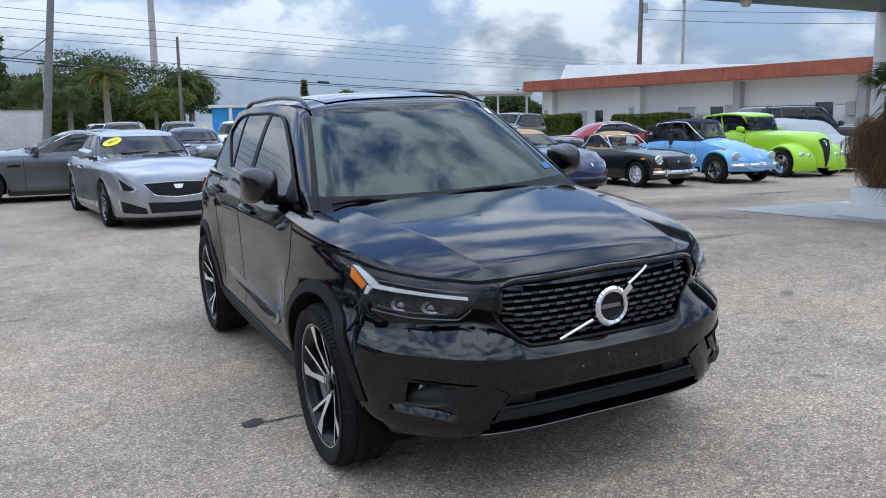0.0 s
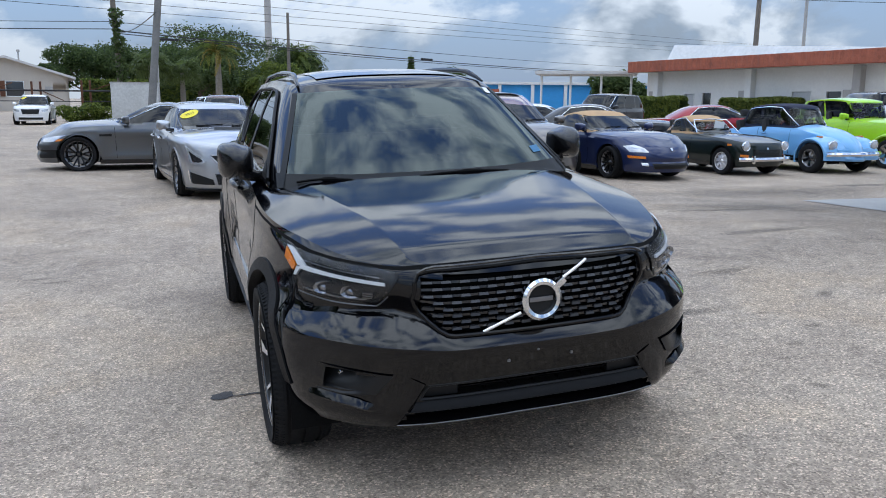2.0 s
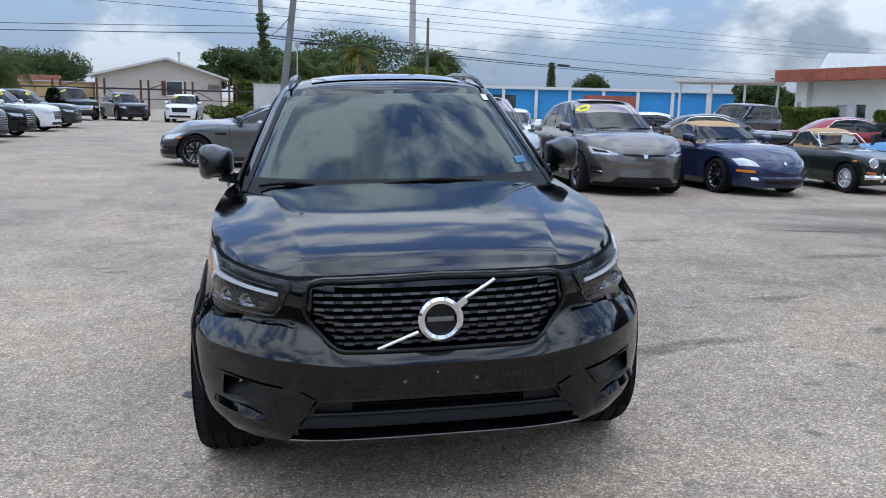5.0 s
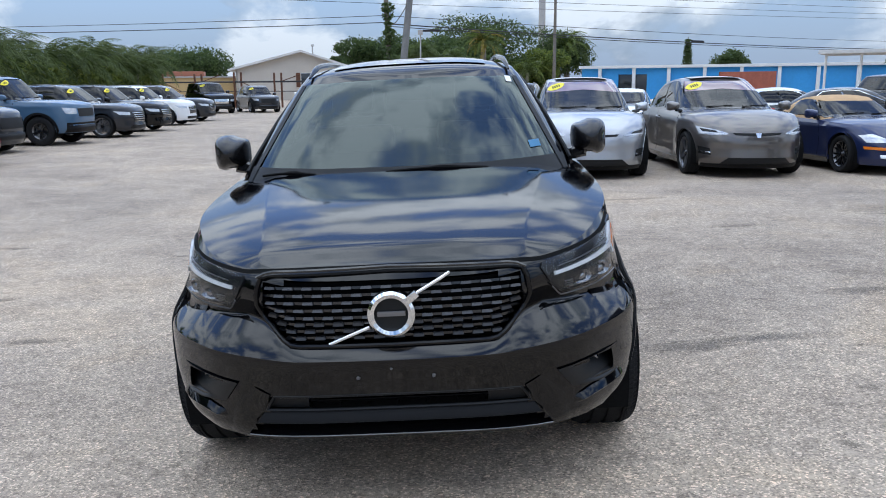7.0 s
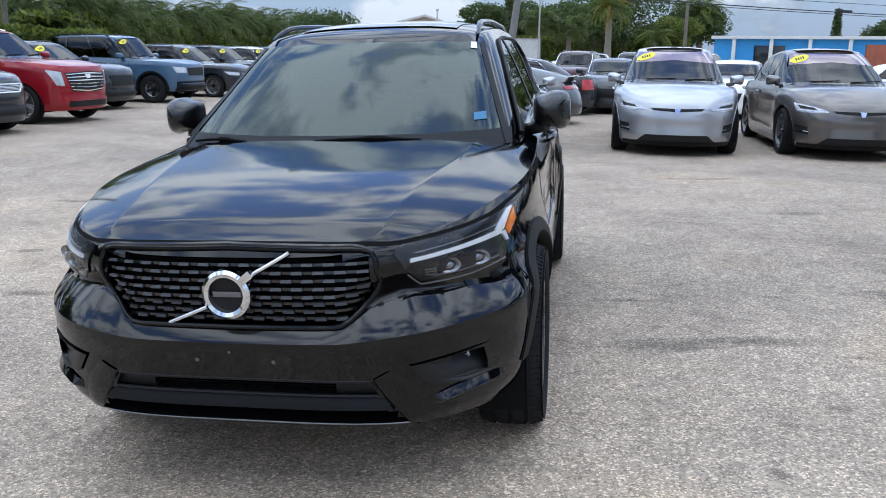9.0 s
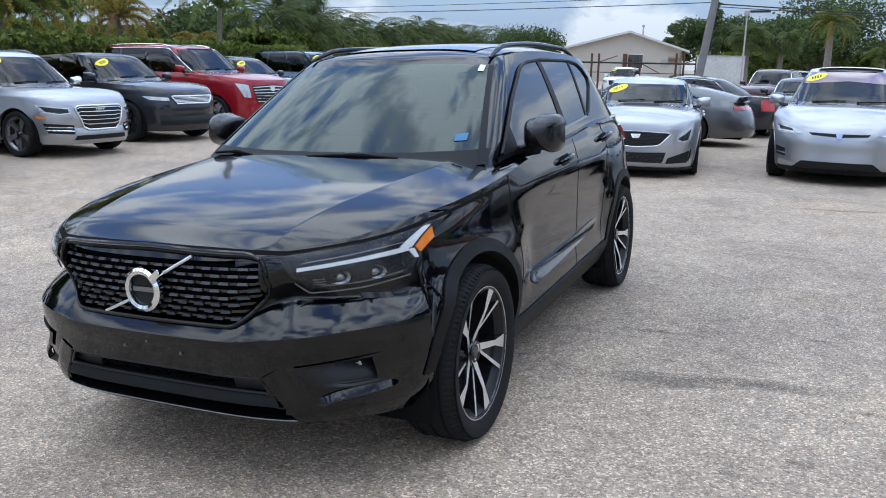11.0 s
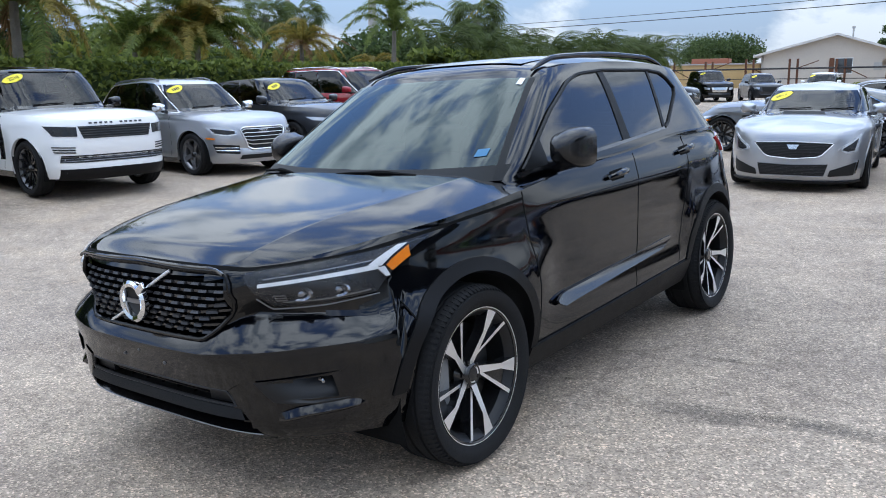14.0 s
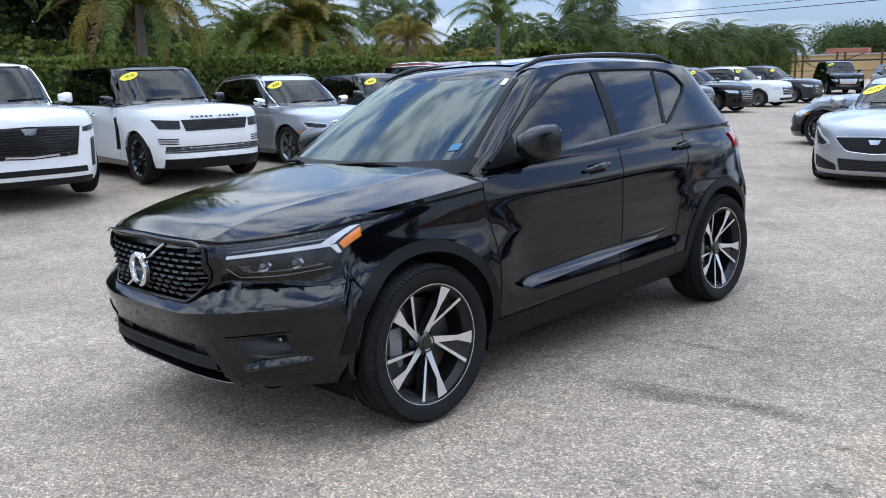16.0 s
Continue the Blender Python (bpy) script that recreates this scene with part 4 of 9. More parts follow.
        for x in (0.648, 0.728):
            bm = bmesh.new()
            add_lathe(bm, [(0.012, 0.0265), (0.0, 0.025), (0.004, 0.018), (0.012, 0.014), (0.002, 0.011), (-0.002, 0.0001)], 18, "x")
            bmesh.ops.transform(bm, matrix=Matrix.Translation(F(s * x, 0.793, 0.006)) @ Matrix.Rotation(radians(90 + s * 22), 4, "Z") @ Matrix.Diagonal((1, 1.75, 0.98, 1)), verts=bm.verts)
            part("projector", bm, M_PROJECTOR, lamp, "chromed projector lens")
        bm = bmesh.new()
        for q in range(3):
            ruled(bm, fl([(0.585, 0.773 + 0.009 * q), (0.615, 0.773 + 0.009 * q)]), fl([(0.583, 0.777 + 0.009 * q), (0.615, 0.777 + 0.009 * q)]), 3, 1, F, 0.010, 0.004)
        part("reflector_fins", bm, M_ALLOYGREY, lamp)
        bm = bmesh.new()
        ruled(bm, fl([(0.600, 0.768), (0.70, 0.766), (0.785, 0.776)]), fl([(0.600, 0.771), (0.70, 0.7695), (0.786, 0.780)]), 10, 1, F, 0.012, 0.006)
        ruled(bm, fl([(0.560, 0.846), (0.69, 0.860), (0.775, 0.870)]), fl([(0.560, 0.849), (0.69, 0.863), (0.778, 0.874)]), 10, 1, F, 0.010, 0.006)
        part("lamp_trim", bm, M_ALLOYGREY, lamp)
        bm = bmesh.new()
        ruled(bm, fl(lo), fl(up), 20, 7, F, 0.019, 0.0)
        part("lens_cover", bm, M_LENS, lamp, "clear headlamp lens cover").visible_shadow = False
        bm = bmesh.new()
        tube(bm, [F(s * x, z, 0.016) for x, z in resample([(0.535, 0.79), (0.563, 0.749), (0.70, 0.749), (0.797, 0.762)], 16)], 0.0026, 6)
        part("lamp_rim", bm, M_ALLOYGREY, lamp, "thin bright rim")
        # fog-lamp pocket: a dished recess, a glossy ledge under it and the small lamp
        bm = bmesh.new()
        rows = []
        for i in range(31):
            u = i / 30
            xb, zb_ = lerp(0.600, 0.830, u), pwl(u, [(0, 0.432), (0.5, 0.420), (1, 0.428)])
            xt, zt_ = lerp(0.545, 0.830, u), pwl(u, [(0, 0.505), (0.45, 0.522), (1, 0.534)])
            row = []
            for j in range(19):
                v = j / 18
                dep = smooth(0.06, 0.72, u) * smooth(0.05, 0.12, 1 - u) * (0.35 + 0.65 * smooth(0.1, 0.9, v)) * smooth(0.06, 0.16, v) * smooth(0.04, 0.11, 1 - v)
                row.append(F(s * lerp(xb, xt, v), lerp(zb_, zt_, v), 0.007 - 0.012 * smooth(0.86, 1.0, u) - 0.063 * dep))
            rows.append(row)
        add_grid(bm, rows)
        pocket = part("fog_lamp_pocket", bm, M_SATIN, car, "black plastic brake-duct pocket")
        bm = bmesh.new()
        rows = []
        for i in range(15):
            u = i / 14
            fade = smooth(0.0, 0.16, u) * smooth(0.0, 0.14, 1 - u)
            zl, zu = pwl(u, [(0, 0.366), (0.4, 0.390), (1, 0.404)]), pwl(u, [(0, 0.386), (0.3, 0.412), (0.6, 0.422), (1, 0.428)])
            rows.append([F(s * lerp(0.600, 0.828, u), lerp(zl, zu, v), fade * (o + 0.014) - 0.003) for v, o in ((-0.5, -0.004), (0.0, 0.010), (0.1, 0.011), (0.5, 0.004), (1.0, -0.006))])
        add_grid(bm, rows)
        part("pocket_ledge", bm, P_BLACK, pocket, "glossy painted ledge")
        c = F(s * 0.735, 0.480, -0.050)
        bm = bmesh.new()
        add_lathe(bm, [(-0.01, 0.018), (0.006, 0.017), (0.010, 0.010), (0.008, 0.0001)], 16, "x")
        bmesh.ops.transform(bm, matrix=Matrix.Translation(c) @ Matrix.Rotation(radians(-90 + s * 25), 4, "Z"), verts=bm.verts)
        part("fog_lamp", bm, M_PROJECTOR, pocket, "small round fog lamp")
        # parking sensor in the bumper's corner
        c = F(s * 0.790, 0.548, 0.002)
        bm = bmesh.new()
        add_lathe(bm, [(-0.004, 0.0105), (0.0025, 0.0105), (0.003, 0.008), (0.003, 0.0001)], 14, "x")
        bmesh.ops.transform(bm, matrix=Matrix.Translation(c) @ Matrix.Rotation(radians(-90 + s * 55), 4, "Z"), verts=bm.verts)
        part("parking_sensor", bm, M_CLAD, car)
        # tail lamp
        bm = bmesh.new()
        ruled(bm, [(1.66, 0.965), (2.02, 0.90)], [(1.60, 1.06), (1.97, 1.085)], 8, 6, B, 0.012, 0.03)
        part("tail_lamp", bm, M_RED, car, "red wraparound tail lamp")
    # grille: frame, mesh of short bars, diagonal bar and ring
    g0 = [(-0.452, 0.835), (-0.46, 0.775), (-0.445, 0.735), (-0.365, 0.645), (-0.335, 0.632), (0.335, 0.632), (0.365, 0.645), (0.445, 0.735), (0.46, 0.775), (0.452, 0.835)]
    loop = g0 + [(0.44, 0.862), (0.40, 0.872), (0.0, 0.88), (-0.40, 0.872), (-0.44, 0.862), (-0.452, 0.835)]
    bm = bmesh.new()
    tube(bm, [F(x, z, 0.004) for x, z in resample(loop, 70)], 0.0085, 8)
    grille = part("grille", bm, M_PIANO, car, "gloss black grille surround")
    bm = bmesh.new()
    tube(bm, [F(x, z, 0.024) for x, z in resample([(-0.44, 0.862), (-0.40, 0.874), (0, 0.882), (0.40, 0.874), (0.44, 0.862)], 30)], 0.006, 6)
    part("grille_top_trim", bm, M_GLOSSBLACK, grille)
    bm = bmesh.new()
    ruled(bm, [(-0.335, 0.635), (0.335, 0.635)], [(-0.43, 0.868), (0.43, 0.868)], 20, 6, F, -0.055, 0.0)
    ruled(bm, [(-0.45, 0.76), (-0.34, 0.635)], [(-0.45, 0.84), (-0.42, 0.868)], 4, 4, F, -0.054, 0.0)
    ruled(bm, [(0.34, 0.635), (0.45, 0.76)], [(0.42, 0.868), (0.45, 0.84)], 4, 4, F, -0.054, 0.0)
    part("grille_backing", bm, M_UNDER, grille)
    poly = [(x * 0.995, z + 0.002) for x, z in g0] + [(0.445, 0.868), (-0.445, 0.868)]
    for k in range(8):
        z = 0.659 + 0.0247 * k
        xs_ = [x for x in np.arange(-0.455, 0.456, 0.005) if inside(x, z, poly)]
        if not xs_:
            continue
        a, b = min(xs_), max(xs_)
        bm = bmesh.new()
        ruled(bm, [(a, z - 0.0045), (b, z - 0.0045)], [(a, z + 0.0045), (b, z + 0.0045)], 24, 1, F, -0.010, 0.03)
        bar = part("grille_bar", bm, M_GLOSSBLACK, grille)
        ph = 0.033 * (k % 2)
        x = -0.462 + ph
        while x < 0.46:
            if x > a and x + 0.036 < b:
                bm = bmesh.new()
                ruled(bm, [(x, z - 0.0045), (x + 0.036, z - 0.0045)], [(x + 0.002, z + 0.0045), (x + 0.034, z + 0.0045)], 2, 1, lambda xx, zz, o: F(xx, zz, o - 0.5 * (zz - z)), -0.003, 0.01)
                part("stud", bm, M_STUD, bar)
            x += 0.066
    bm = bmesh.new()
    c0 = F(0, 0.745, 0.0)
    cy = c0.y - 0.012
    rows = []
    for i in range(40):
        a = 2 * math.pi * i / 40
        row = []
        for rr, dy in ((0.052, 0.004), (0.056, -0.012), (0.068, -0.016), (0.078, -0.008), (0.080, 0.008)):
            row.append((rr * math.cos(a), cy + dy, 0.745 + rr * math.sin(a)))
        rows.append(row)
    add_grid(bm, rows, True)
    add_box(bm, (0.066, cy - 0.006, 0.798), (0.055, 0.022, 0.026), 0.006, Matrix.Rotation(radians(-38), 4, "Y"))
    emblem = part("emblem_ring", bm, M_CHROME, grille, "chrome ring emblem on the grille")
    bm = bmesh.new()
    add_lathe(bm, [(0.006, 0.0001), (0.006, 0.054)], 30, "y", (0, cy, 0.745))
    part("emblem_disc", bm, M_INK, emblem)
    part("emblem_bar", box((0, cy + 0.001, 0.745), (0.092, 0.006, 0.017), 0.002), M_ALLOYGREY, emblem)
    for p, q in (((0.08, 0.805), (0.195, 0.868)), ((-0.075, 0.70), (-0.215, 0.640))):
        bm = bmesh.new()
        tube(bm, [F(lerp(p[0], q[0], k / 6), lerp(p[1], q[1], k / 6), 0.004) for k in range(7)], 0.0058, 6)
        part("diagonal_bar", bm, M_ALLOY, grille, "bright diagonal bar")
    # the gap along the bonnet's front edge
    for s in (1, -1):
        seam(car, F, [(s * x, z) for x, z in ((0.0, 0.893), (0.25, 0.891), (0.43, 0.885), (0.50, 0.880), (0.60, 0.888), (0.70, 0.898), (0.80, 0.916))], 0.011)
    # lower bumper: framed slot, sloping chin, dark gap and lip
    bm = bmesh.new()
    ruled(bm, [(-0.54, 0.296), (0.54, 0.296)], [(-0.43, 0.460), (0.43, 0.460)], 16, 4, F, -0.075, 0.0)
    intake = part("lower_intake", bm, M_UNDER, car, "wide black lower air intake")
    slot = [(-0.452, 0.404), (-0.426, 0.455), (0.426, 0.455), (0.452, 0.404), (-0.452, 0.404)]
    bm = bmesh.new()
    tube(bm, [F(x, z, -0.002) for x, z in resample(slot, 60)], 0.0055, 6)
    part("slot_frame", bm, M_SATIN, intake, "satin black slot frame")
    for z, o, h in ((0.4215, -0.030, 0.004), (0.4385, -0.030, 0.004)):
        bm = bmesh.new()
        ruled(bm, [(-0.43, z - h), (0.43, z - h)], [(-0.43, z + h), (0.43, z + h)], 18, 1, F, o, 0.04)
        part("intake_slat", bm, M_PIANO, intake)
    for x in (-0.30, -0.2, -0.1, 0.0, 0.1, 0.2, 0.30):
        bm = bmesh.new()
        ruled(bm, [(x - 0.003, 0.404), (x + 0.003, 0.404)], [(x - 0.003, 0.455), (x + 0.003, 0.455)], 1, 2, F, -0.034, 0.03)
        part("intake_rib", bm, M_PIANO, intake)
    for q in (1, -1):
        bm = bmesh.new()
        ruled(bm, [(q * 0.31, 0.404), (q * 0.46, 0.404)], [(q * 0.31, 0.455), (q * 0.44, 0.455)], 6, 3, F, -0.022, 0.03)
        part("intake_blank", bm, M_SATIN, intake, "plain panel at the slot's end")
    for q in (1, -1):
        bm = bmesh.new()
        inner = resample([(q * 0.432, 0.462), (q * 0.462, 0.404), (q * 0.500, 0.350), (q * 0.535, 0.292)], 14)
        outer = resample([(q * 0.500, 0.500), (q * 0.590, 0.420), (q * 0.600, 0.370), (q * 0.610, 0.300)], 14)
        rows = []
        for (xa, za), (xb, zb) in zip(inner, outer):
            rows.append([F(lerp(xa, xb, v), lerp(za, zb, v), o) for v, o in ((0.0, -0.06), (0.0, 0.0), (0.05, 0.004), (0.45, 0.005), (0.75, 0.003), (1.0, -0.004))])
        add_grid(bm, rows)
        part("intake_wedge", bm, P_BLACK, car, "glossy wedge beside the lower intake", 20)
    bm = bmesh.new()
    rows = []
    for k in range(25):
        u = -1 + 2 * k / 24
        rows.append([F(u * lerp(0.495, 0.458, v), lerp(0.350, 0.404, v), o) for v, o in ((0.0, -0.03), (0.06, 0.002), (0.16, 0.010), (0.55, 0.002), (1.0, -0.014))])
    add_grid(bm, rows)
    part("chin_panel", bm, M_CLAD, car, "satin black sloping chin panel")
    bm = bmesh.new()
    ruled(bm, [(-0.56, 0.284), (0, 0.282), (0.56, 0.284)], [(-0.53, 0.306), (0, 0.303), (0.53, 0.306)], 20, 2, F, 0.005, 0.05)
    part("skid_lip", bm, M_PIANO, car)
    # thin grey bar stands in for the highlight along the lip's edge
    bm = bmesh.new()
    tube(bm, [F(x, 0.304, 0.006) for x in span(-0.53, 0.53, 0.05)], 0.0022, 6)
    part("lip_highlight", bm, M_ALLOYGREY, car)
    for x, z in ((-0.125, 0.524), (0.128, 0.524), (-0.012, 0.556)):
        bm = bmesh.new()
        c = F(x, z, 0.0)
        add_lathe(bm, [(-0.006, 0.0001), (-0.006, 0.004), (-0.002, 0.0042), (-0.003, 0.0065), (0.004, 0.007)] if z < 0.54 else [(-0.003, 0.0001), (-0.003, 0.004), (0.004, 0.005)], 12, "y", c)
        part("plate_screw", bm, M_ALLOYGREY, car)
    # underbody, inside, wheels
    bm = bmesh.new()
    add_box(bm, (0, 0, 0.30), (1.05, 3.9, 0.20), 0.05)
    add_box(bm, (0, 0, 0.29), (1.66, 1.75, 0.16), 0.04)
    part("underbody", bm, M_UNDER, car)
    for x in (-0.37, 0.37):
        seat(car, x, 0.15, 0.9, 1.40)
        seat(car, x, 1.0, 0.9, 1.34)
    bm = bmesh.new()
    ruled(bm, [(-0.70, -0.82), (0, -0.95), (0.70, -0.82)], [(-0.70, -0.45), (0, -0.50), (0.70, -0.45)], 14, 4, lambda x, y, o: Vector((x, y, 1.085 - 0.15 * (y + 0.6) ** 2 + o)), 0.0, 0.12)
    part("dashboard", bm, M_INTERIOR, car)
    steering_wheel(car, 0.37, -0.38, 1.10)
    bm = box((0, -0.30, 1.42), (0.24, 0.03, 0.07), 0.012)
    part("rear_view_mirror", bm, M_INTERIOR, car)
    bm = bmesh.new()
    ruled(bm, [(0.592, 1.144), (0.645, 1.148)], [(0.586, 1.174), (0.638, 1.178)], 2, 1, G, 0.007, 0.0)
    part("blue_window_tag", bm, M_LABELBLUE, car, "small blue tag inside the windscreen")
    bm = bmesh.new()
    ruled(bm, [(0.518, 1.456), (0.548, 1.452)], [(0.513, 1.486), (0.541, 1.482)], 2, 1, G, 0.007, 0.0)
    part("white_window_tag", bm, M_LABELWHITE, car, "small white tag in the corner")
    # glass roof and rear screen
    bm = bmesh.new()
    gx = curve((-0.6, 0.03), (0.2, 0.055), (1.2, 0.05), (1.8, 0.03))
    ruled(bm, [(-0.42, -0.16), (0.42, -0.16)], [(-0.42, 0.95), (0.42, 0.95)], 14, 10, lambda x, y, o: Vector((x, y, roof(y) + gx(y) * (1 - (abs(x) / gw(roof(y))) ** 3.0) + o)), 0.003, 0.0)
    part("glass_roof", bm, M_GLOSSBLACK, car, "dark glass roof panel")
    bm = bmesh.new()
    ruled(bm, [(-0.60, 1.15), (0.60, 1.15)], [(-0.50, 1.45), (0.50, 1.45)], 14, 5, gh.rear_map(), 0.005, 0.0)
    part("rear_window", bm, M_GLASSDARK, car)
    for o in car.children:
        o.matrix_basis = RIDE @ o.matrix_basis
    ws = wheel_set(WR, 0.276, 0.245, "hero", M_ALLOY, True)
    for s in (1, -1):
        for y in (FA, RA):
            put_wheel(ws, car, 0.806, y, WR, s, "black alloy rim with machined silver spokes")
    return car


build_hero()

# ---- ground ----
def ground_z(x, y):
    """The lot: level far off, gently tilted where the black car stands."""
    w = 1 - smooth(4.5, 10.5, math.hypot(x, y + 0.5))
    return lerp(-0.075, -0.042 + 0.041 * x - 0.002 * y, w)


def build_ground():
    bm = bmesh.new()
    ax = [-1500, -400, -120, -60, -40] + span(-28, 28, 0.8) + [40, 60, 120, 400, 1500]
    ay = [-1500, -400, -120, -60, -40] + span(-24, 28, 0.8) + [40, 60, 120, 400, 1500]
    add_grid(bm, [[(x, y, ground_z(x, y)) for y in ay] for x in ax])
    g = part("ground", bm, M_ASPHALT, None, "weathered pale grey asphalt lot with oil stains")
    tagged(g, category="ground", kind="structure")


build_ground()

# ---- parked cars ----
def bars_on(parent, fmap, lo, up, n, m, name="grille_bar", off=0.004, thick=0.02, dirn="h", width=0.35):
    """Single bars across a panel between its lower and upper line."""
    for k in range(n):
        bm = bmesh.new()
        if dirn == "h":
            t0, t1 = (k + 0.5 - width / 2) / n, (k + 0.5 + width / 2) / n
            mix = lambda t: [[lerp(a, b, t) for a, b in zip(p, q)] for p, q in zip(resample(lo, 12), resample(up, 12))]
            ruled(bm, mix(t0), mix(t1), 12, 1, fmap, off, thick)
        else:
            a, b = resample(lo, n * 4), resample(up, n * 4)
            ruled(bm, [a[4 * k + 1], a[4 * k + 2]], [b[4 * k + 1], b[4 * k + 2]], 1, 3, fmap, off, thick)
        part(name, bm, m, parent)


def build_car(name, label, category, place, S, group="parked cars"):
    """A parked car from its measurements S. It stands at place = (x, y of the middle of its front, turn)."""
    L, W, H, R = S["L"], S["W"], S["H"], S["R"]
    x, y, rz = place
    a = radians(rz)
    cx, cy = x - math.sin(a) * L / 2, y + math.cos(a) * L / 2
    car = thing(name, pose(cx, cy, ground_z(cx, cy), 0, 0, rz), label, category, group)
    P = S["paint"]
    f0, r0 = -L / 2, L / 2
    FA = f0 + S["fo"]
    RA = FA + S["wb"]
    hf, (cyy, cz), hd = S["hood"], S["cowl"], S["header"]
    rr, (ty, tz), dz = S["rr"], S["tail"], S["deck"]
    sill = S.get("sill", 0.22)
    bz = S.get("belt", cz + 0.02)
    ins = S.get("nose", 0.10)
    w = curve((sill - 0.05, W - 0.07), (sill + 0.12, W - 0.02), (bz * 0.62, W), (bz * 0.85, W - 0.012), (bz, W - 0.06), (bz + 0.10, W - 0.13))
    f = curve((sill - 0.05, f0 + 0.07), (sill + 0.10, f0 + 0.0), (hf * 0.62, f0 + 0.005), (hf * 0.90, f0 + ins * 0.5), (hf, f0 + ins), (hf + 0.12, f0 + ins + 0.2))
    r = curve((sill, r0 - 0.08), (sill + 0.2, r0), (dz * 0.7, r0 - 0.01 - S.get("tailslope", 0.0) * 0.3), (dz, r0 - 0.10 - S.get("tailslope", 0.0)), (dz + 0.1, r0 - 0.2 - S.get("tailslope", 0.0)))
    arch = S.get("arch", R + 0.055)

    def side_mod(py, pz):
        """Doors scooped under a shoulder crease."""
        t = smooth(FA + arch * 0.8, FA + arch + 0.25, py) * (1 - smooth(RA - arch - 0.25, RA - arch * 0.8, py))
        return -0.034 * t * smooth(sill + 0.08, sill + 0.26, pz) * (1 - smooth(bz * 0.64, bz * 0.84, pz)) + 0.012 * math.exp(-((pz - bz * 0.87) / 0.035) ** 2)

    def front_mod(px, pz):
        """The bumper stands forward of a shallow step under the lamps."""
        e = 1 - smooth(0.62, 0.90, abs(px) / W)
        return e * (0.030 * math.exp(-((pz - hf * 0.52) / (hf * 0.045)) ** 2) - 0.014 * math.exp(-((pz - hf * 0.43) / (hf * 0.06)) ** 2))
    modern = S.get("arch") is None and R > 0.3
    sh = Shell(w, f, r, FA + 0.45, RA - 0.35, S.get("nf", 2.9), 3.2, side_mod if modern else None, front_mod if modern and S.get("step", True) else None)
    low = lambda px, py: sill + (0.06 * smooth(RA, r0, py) if py > RA else 0.0)
    belt = curve((f0, hf), (lerp(f0, cyy, 0.45), lerp(hf, cz, 0.62)), (cyy, cz - 0.03), (0.3, bz), (min(ty, r0 - 0.3), lerp(bz, dz, 0.8)), (r0, dz - 0.03))
    hc = S.get("crown", 0.06)
    crown = curve((f0, hc * 0.6), (f0 + 0.5, hc), (cyy, hc), (cyy + 0.4, 0.01), (max(ty - 0.2, cyy + 0.6), 0.01), (r0 - 0.2, 0.02))
    ys = span(f0 + 0.22, FA - arch - 0.03, 0.09) + span(FA - arch, FA + arch, 0.055) + span(FA + arch + 0.07, RA - arch - 0.07, 0.14) + span(RA - arch, RA + arch, 0.055) + span(RA + arch + 0.04, r0 - 0.15, 0.09)
    rise = S.get("powerdome", 0.0)
    bm = sh.mesh(ys, [0.0, 0.15, 0.3, 0.45, 0.58, 0.68, 0.76], arch_bottom((FA, RA), R, arch, low), belt, crown, [0, 0.1, 0.22, 0.34, 0.46, 0.58, 0.7, 0.8, 0.88, 0.94, 1.0], 3.2, hf * 0.6,
                 lambda px, py: 1 if (cyy + 0.28 < py < min(ty, r0 - 0.25) and abs(px) < W - 0.2) or px > 5 else 0, None, 16,
                 lambda g, py: rise * (1 - smooth(0.30, 0.52, abs(g))) * (1 - smooth(cyy - 0.2, cyy + 0.2, py)), True)
    part("body", bm, [P, M_INTERIOR], car)
    F = sh.front_map()
    # cabin
    rw = S.get("roofw", W - 0.36)
    top = S.get("cabin_paint", P)
    hz = H - S.get("headdrop", 0.07)
    gw = curve((cz - 0.10, W - 0.09), (bz, W - 0.135), (lerp(bz, H, 0.5), lerp(W - 0.135, rw, 0.42)), (H - 0.02, rw))
    gf = curve((cz - 0.10, cyy - 0.18), (cz, cyy), (lerp(cz, hz, 0.5), lerp(cyy, hd, 0.48)), (hz, hd), (H, hd + 0.2))
    gr = curve((tz - 0.1, ty + 0.08), (tz, ty), (lerp(tz, H - 0.08, 0.5), lerp(ty, rr, 0.42)), (H - 0.06, rr), (H, rr - 0.1))
    gh = Shell(gw, gf, gr, hd + 0.6, rr - 0.5, 5.0, 4.2)
    rc = S.get("roofcrown", 0.045)
    pk = S.get("peak", lerp(hd, rr, 0.4))
    roof = curve((hd - 0.1, hz - rc * 0.5), (pk, H - rc), (rr, H - rc - S.get("reardrop", 0.06)), (ty, max(tz + 0.06, H - S.get("fastdrop", 0.35) if S.get("fast") else H - 0.16)))
    zb0, zb1 = bz + 0.045, lerp(bz, max(dz, bz), 0.5) + 0.055
    A0, A1 = cyy + S.get("apost", 0.22), hd + 0.20
    C0, C1 = S.get("cpost", (min(ty, r0 - 0.3) - 0.35, rr - 0.22))
    zt = lambda yy: roof(yy) - 0.035
    cuts = S.get("panes", [0.0, 0.47, 1.0])
    panes = []
    for u, v in zip(cuts, cuts[1:]):
        gap = 0.018
        u2, v2 = u + (gap if u > 0 else 0), v - (gap if v < 1 else 0)
        lo = [(lerp(A0, C0, t), lerp(zb0, zb1, t)) for t in np.linspace(u2, v2, 5)]
        up = [(lerp(A1, C1, t), zt(lerp(A1, C1, t))) for t in np.linspace(u2, v2, 5)]
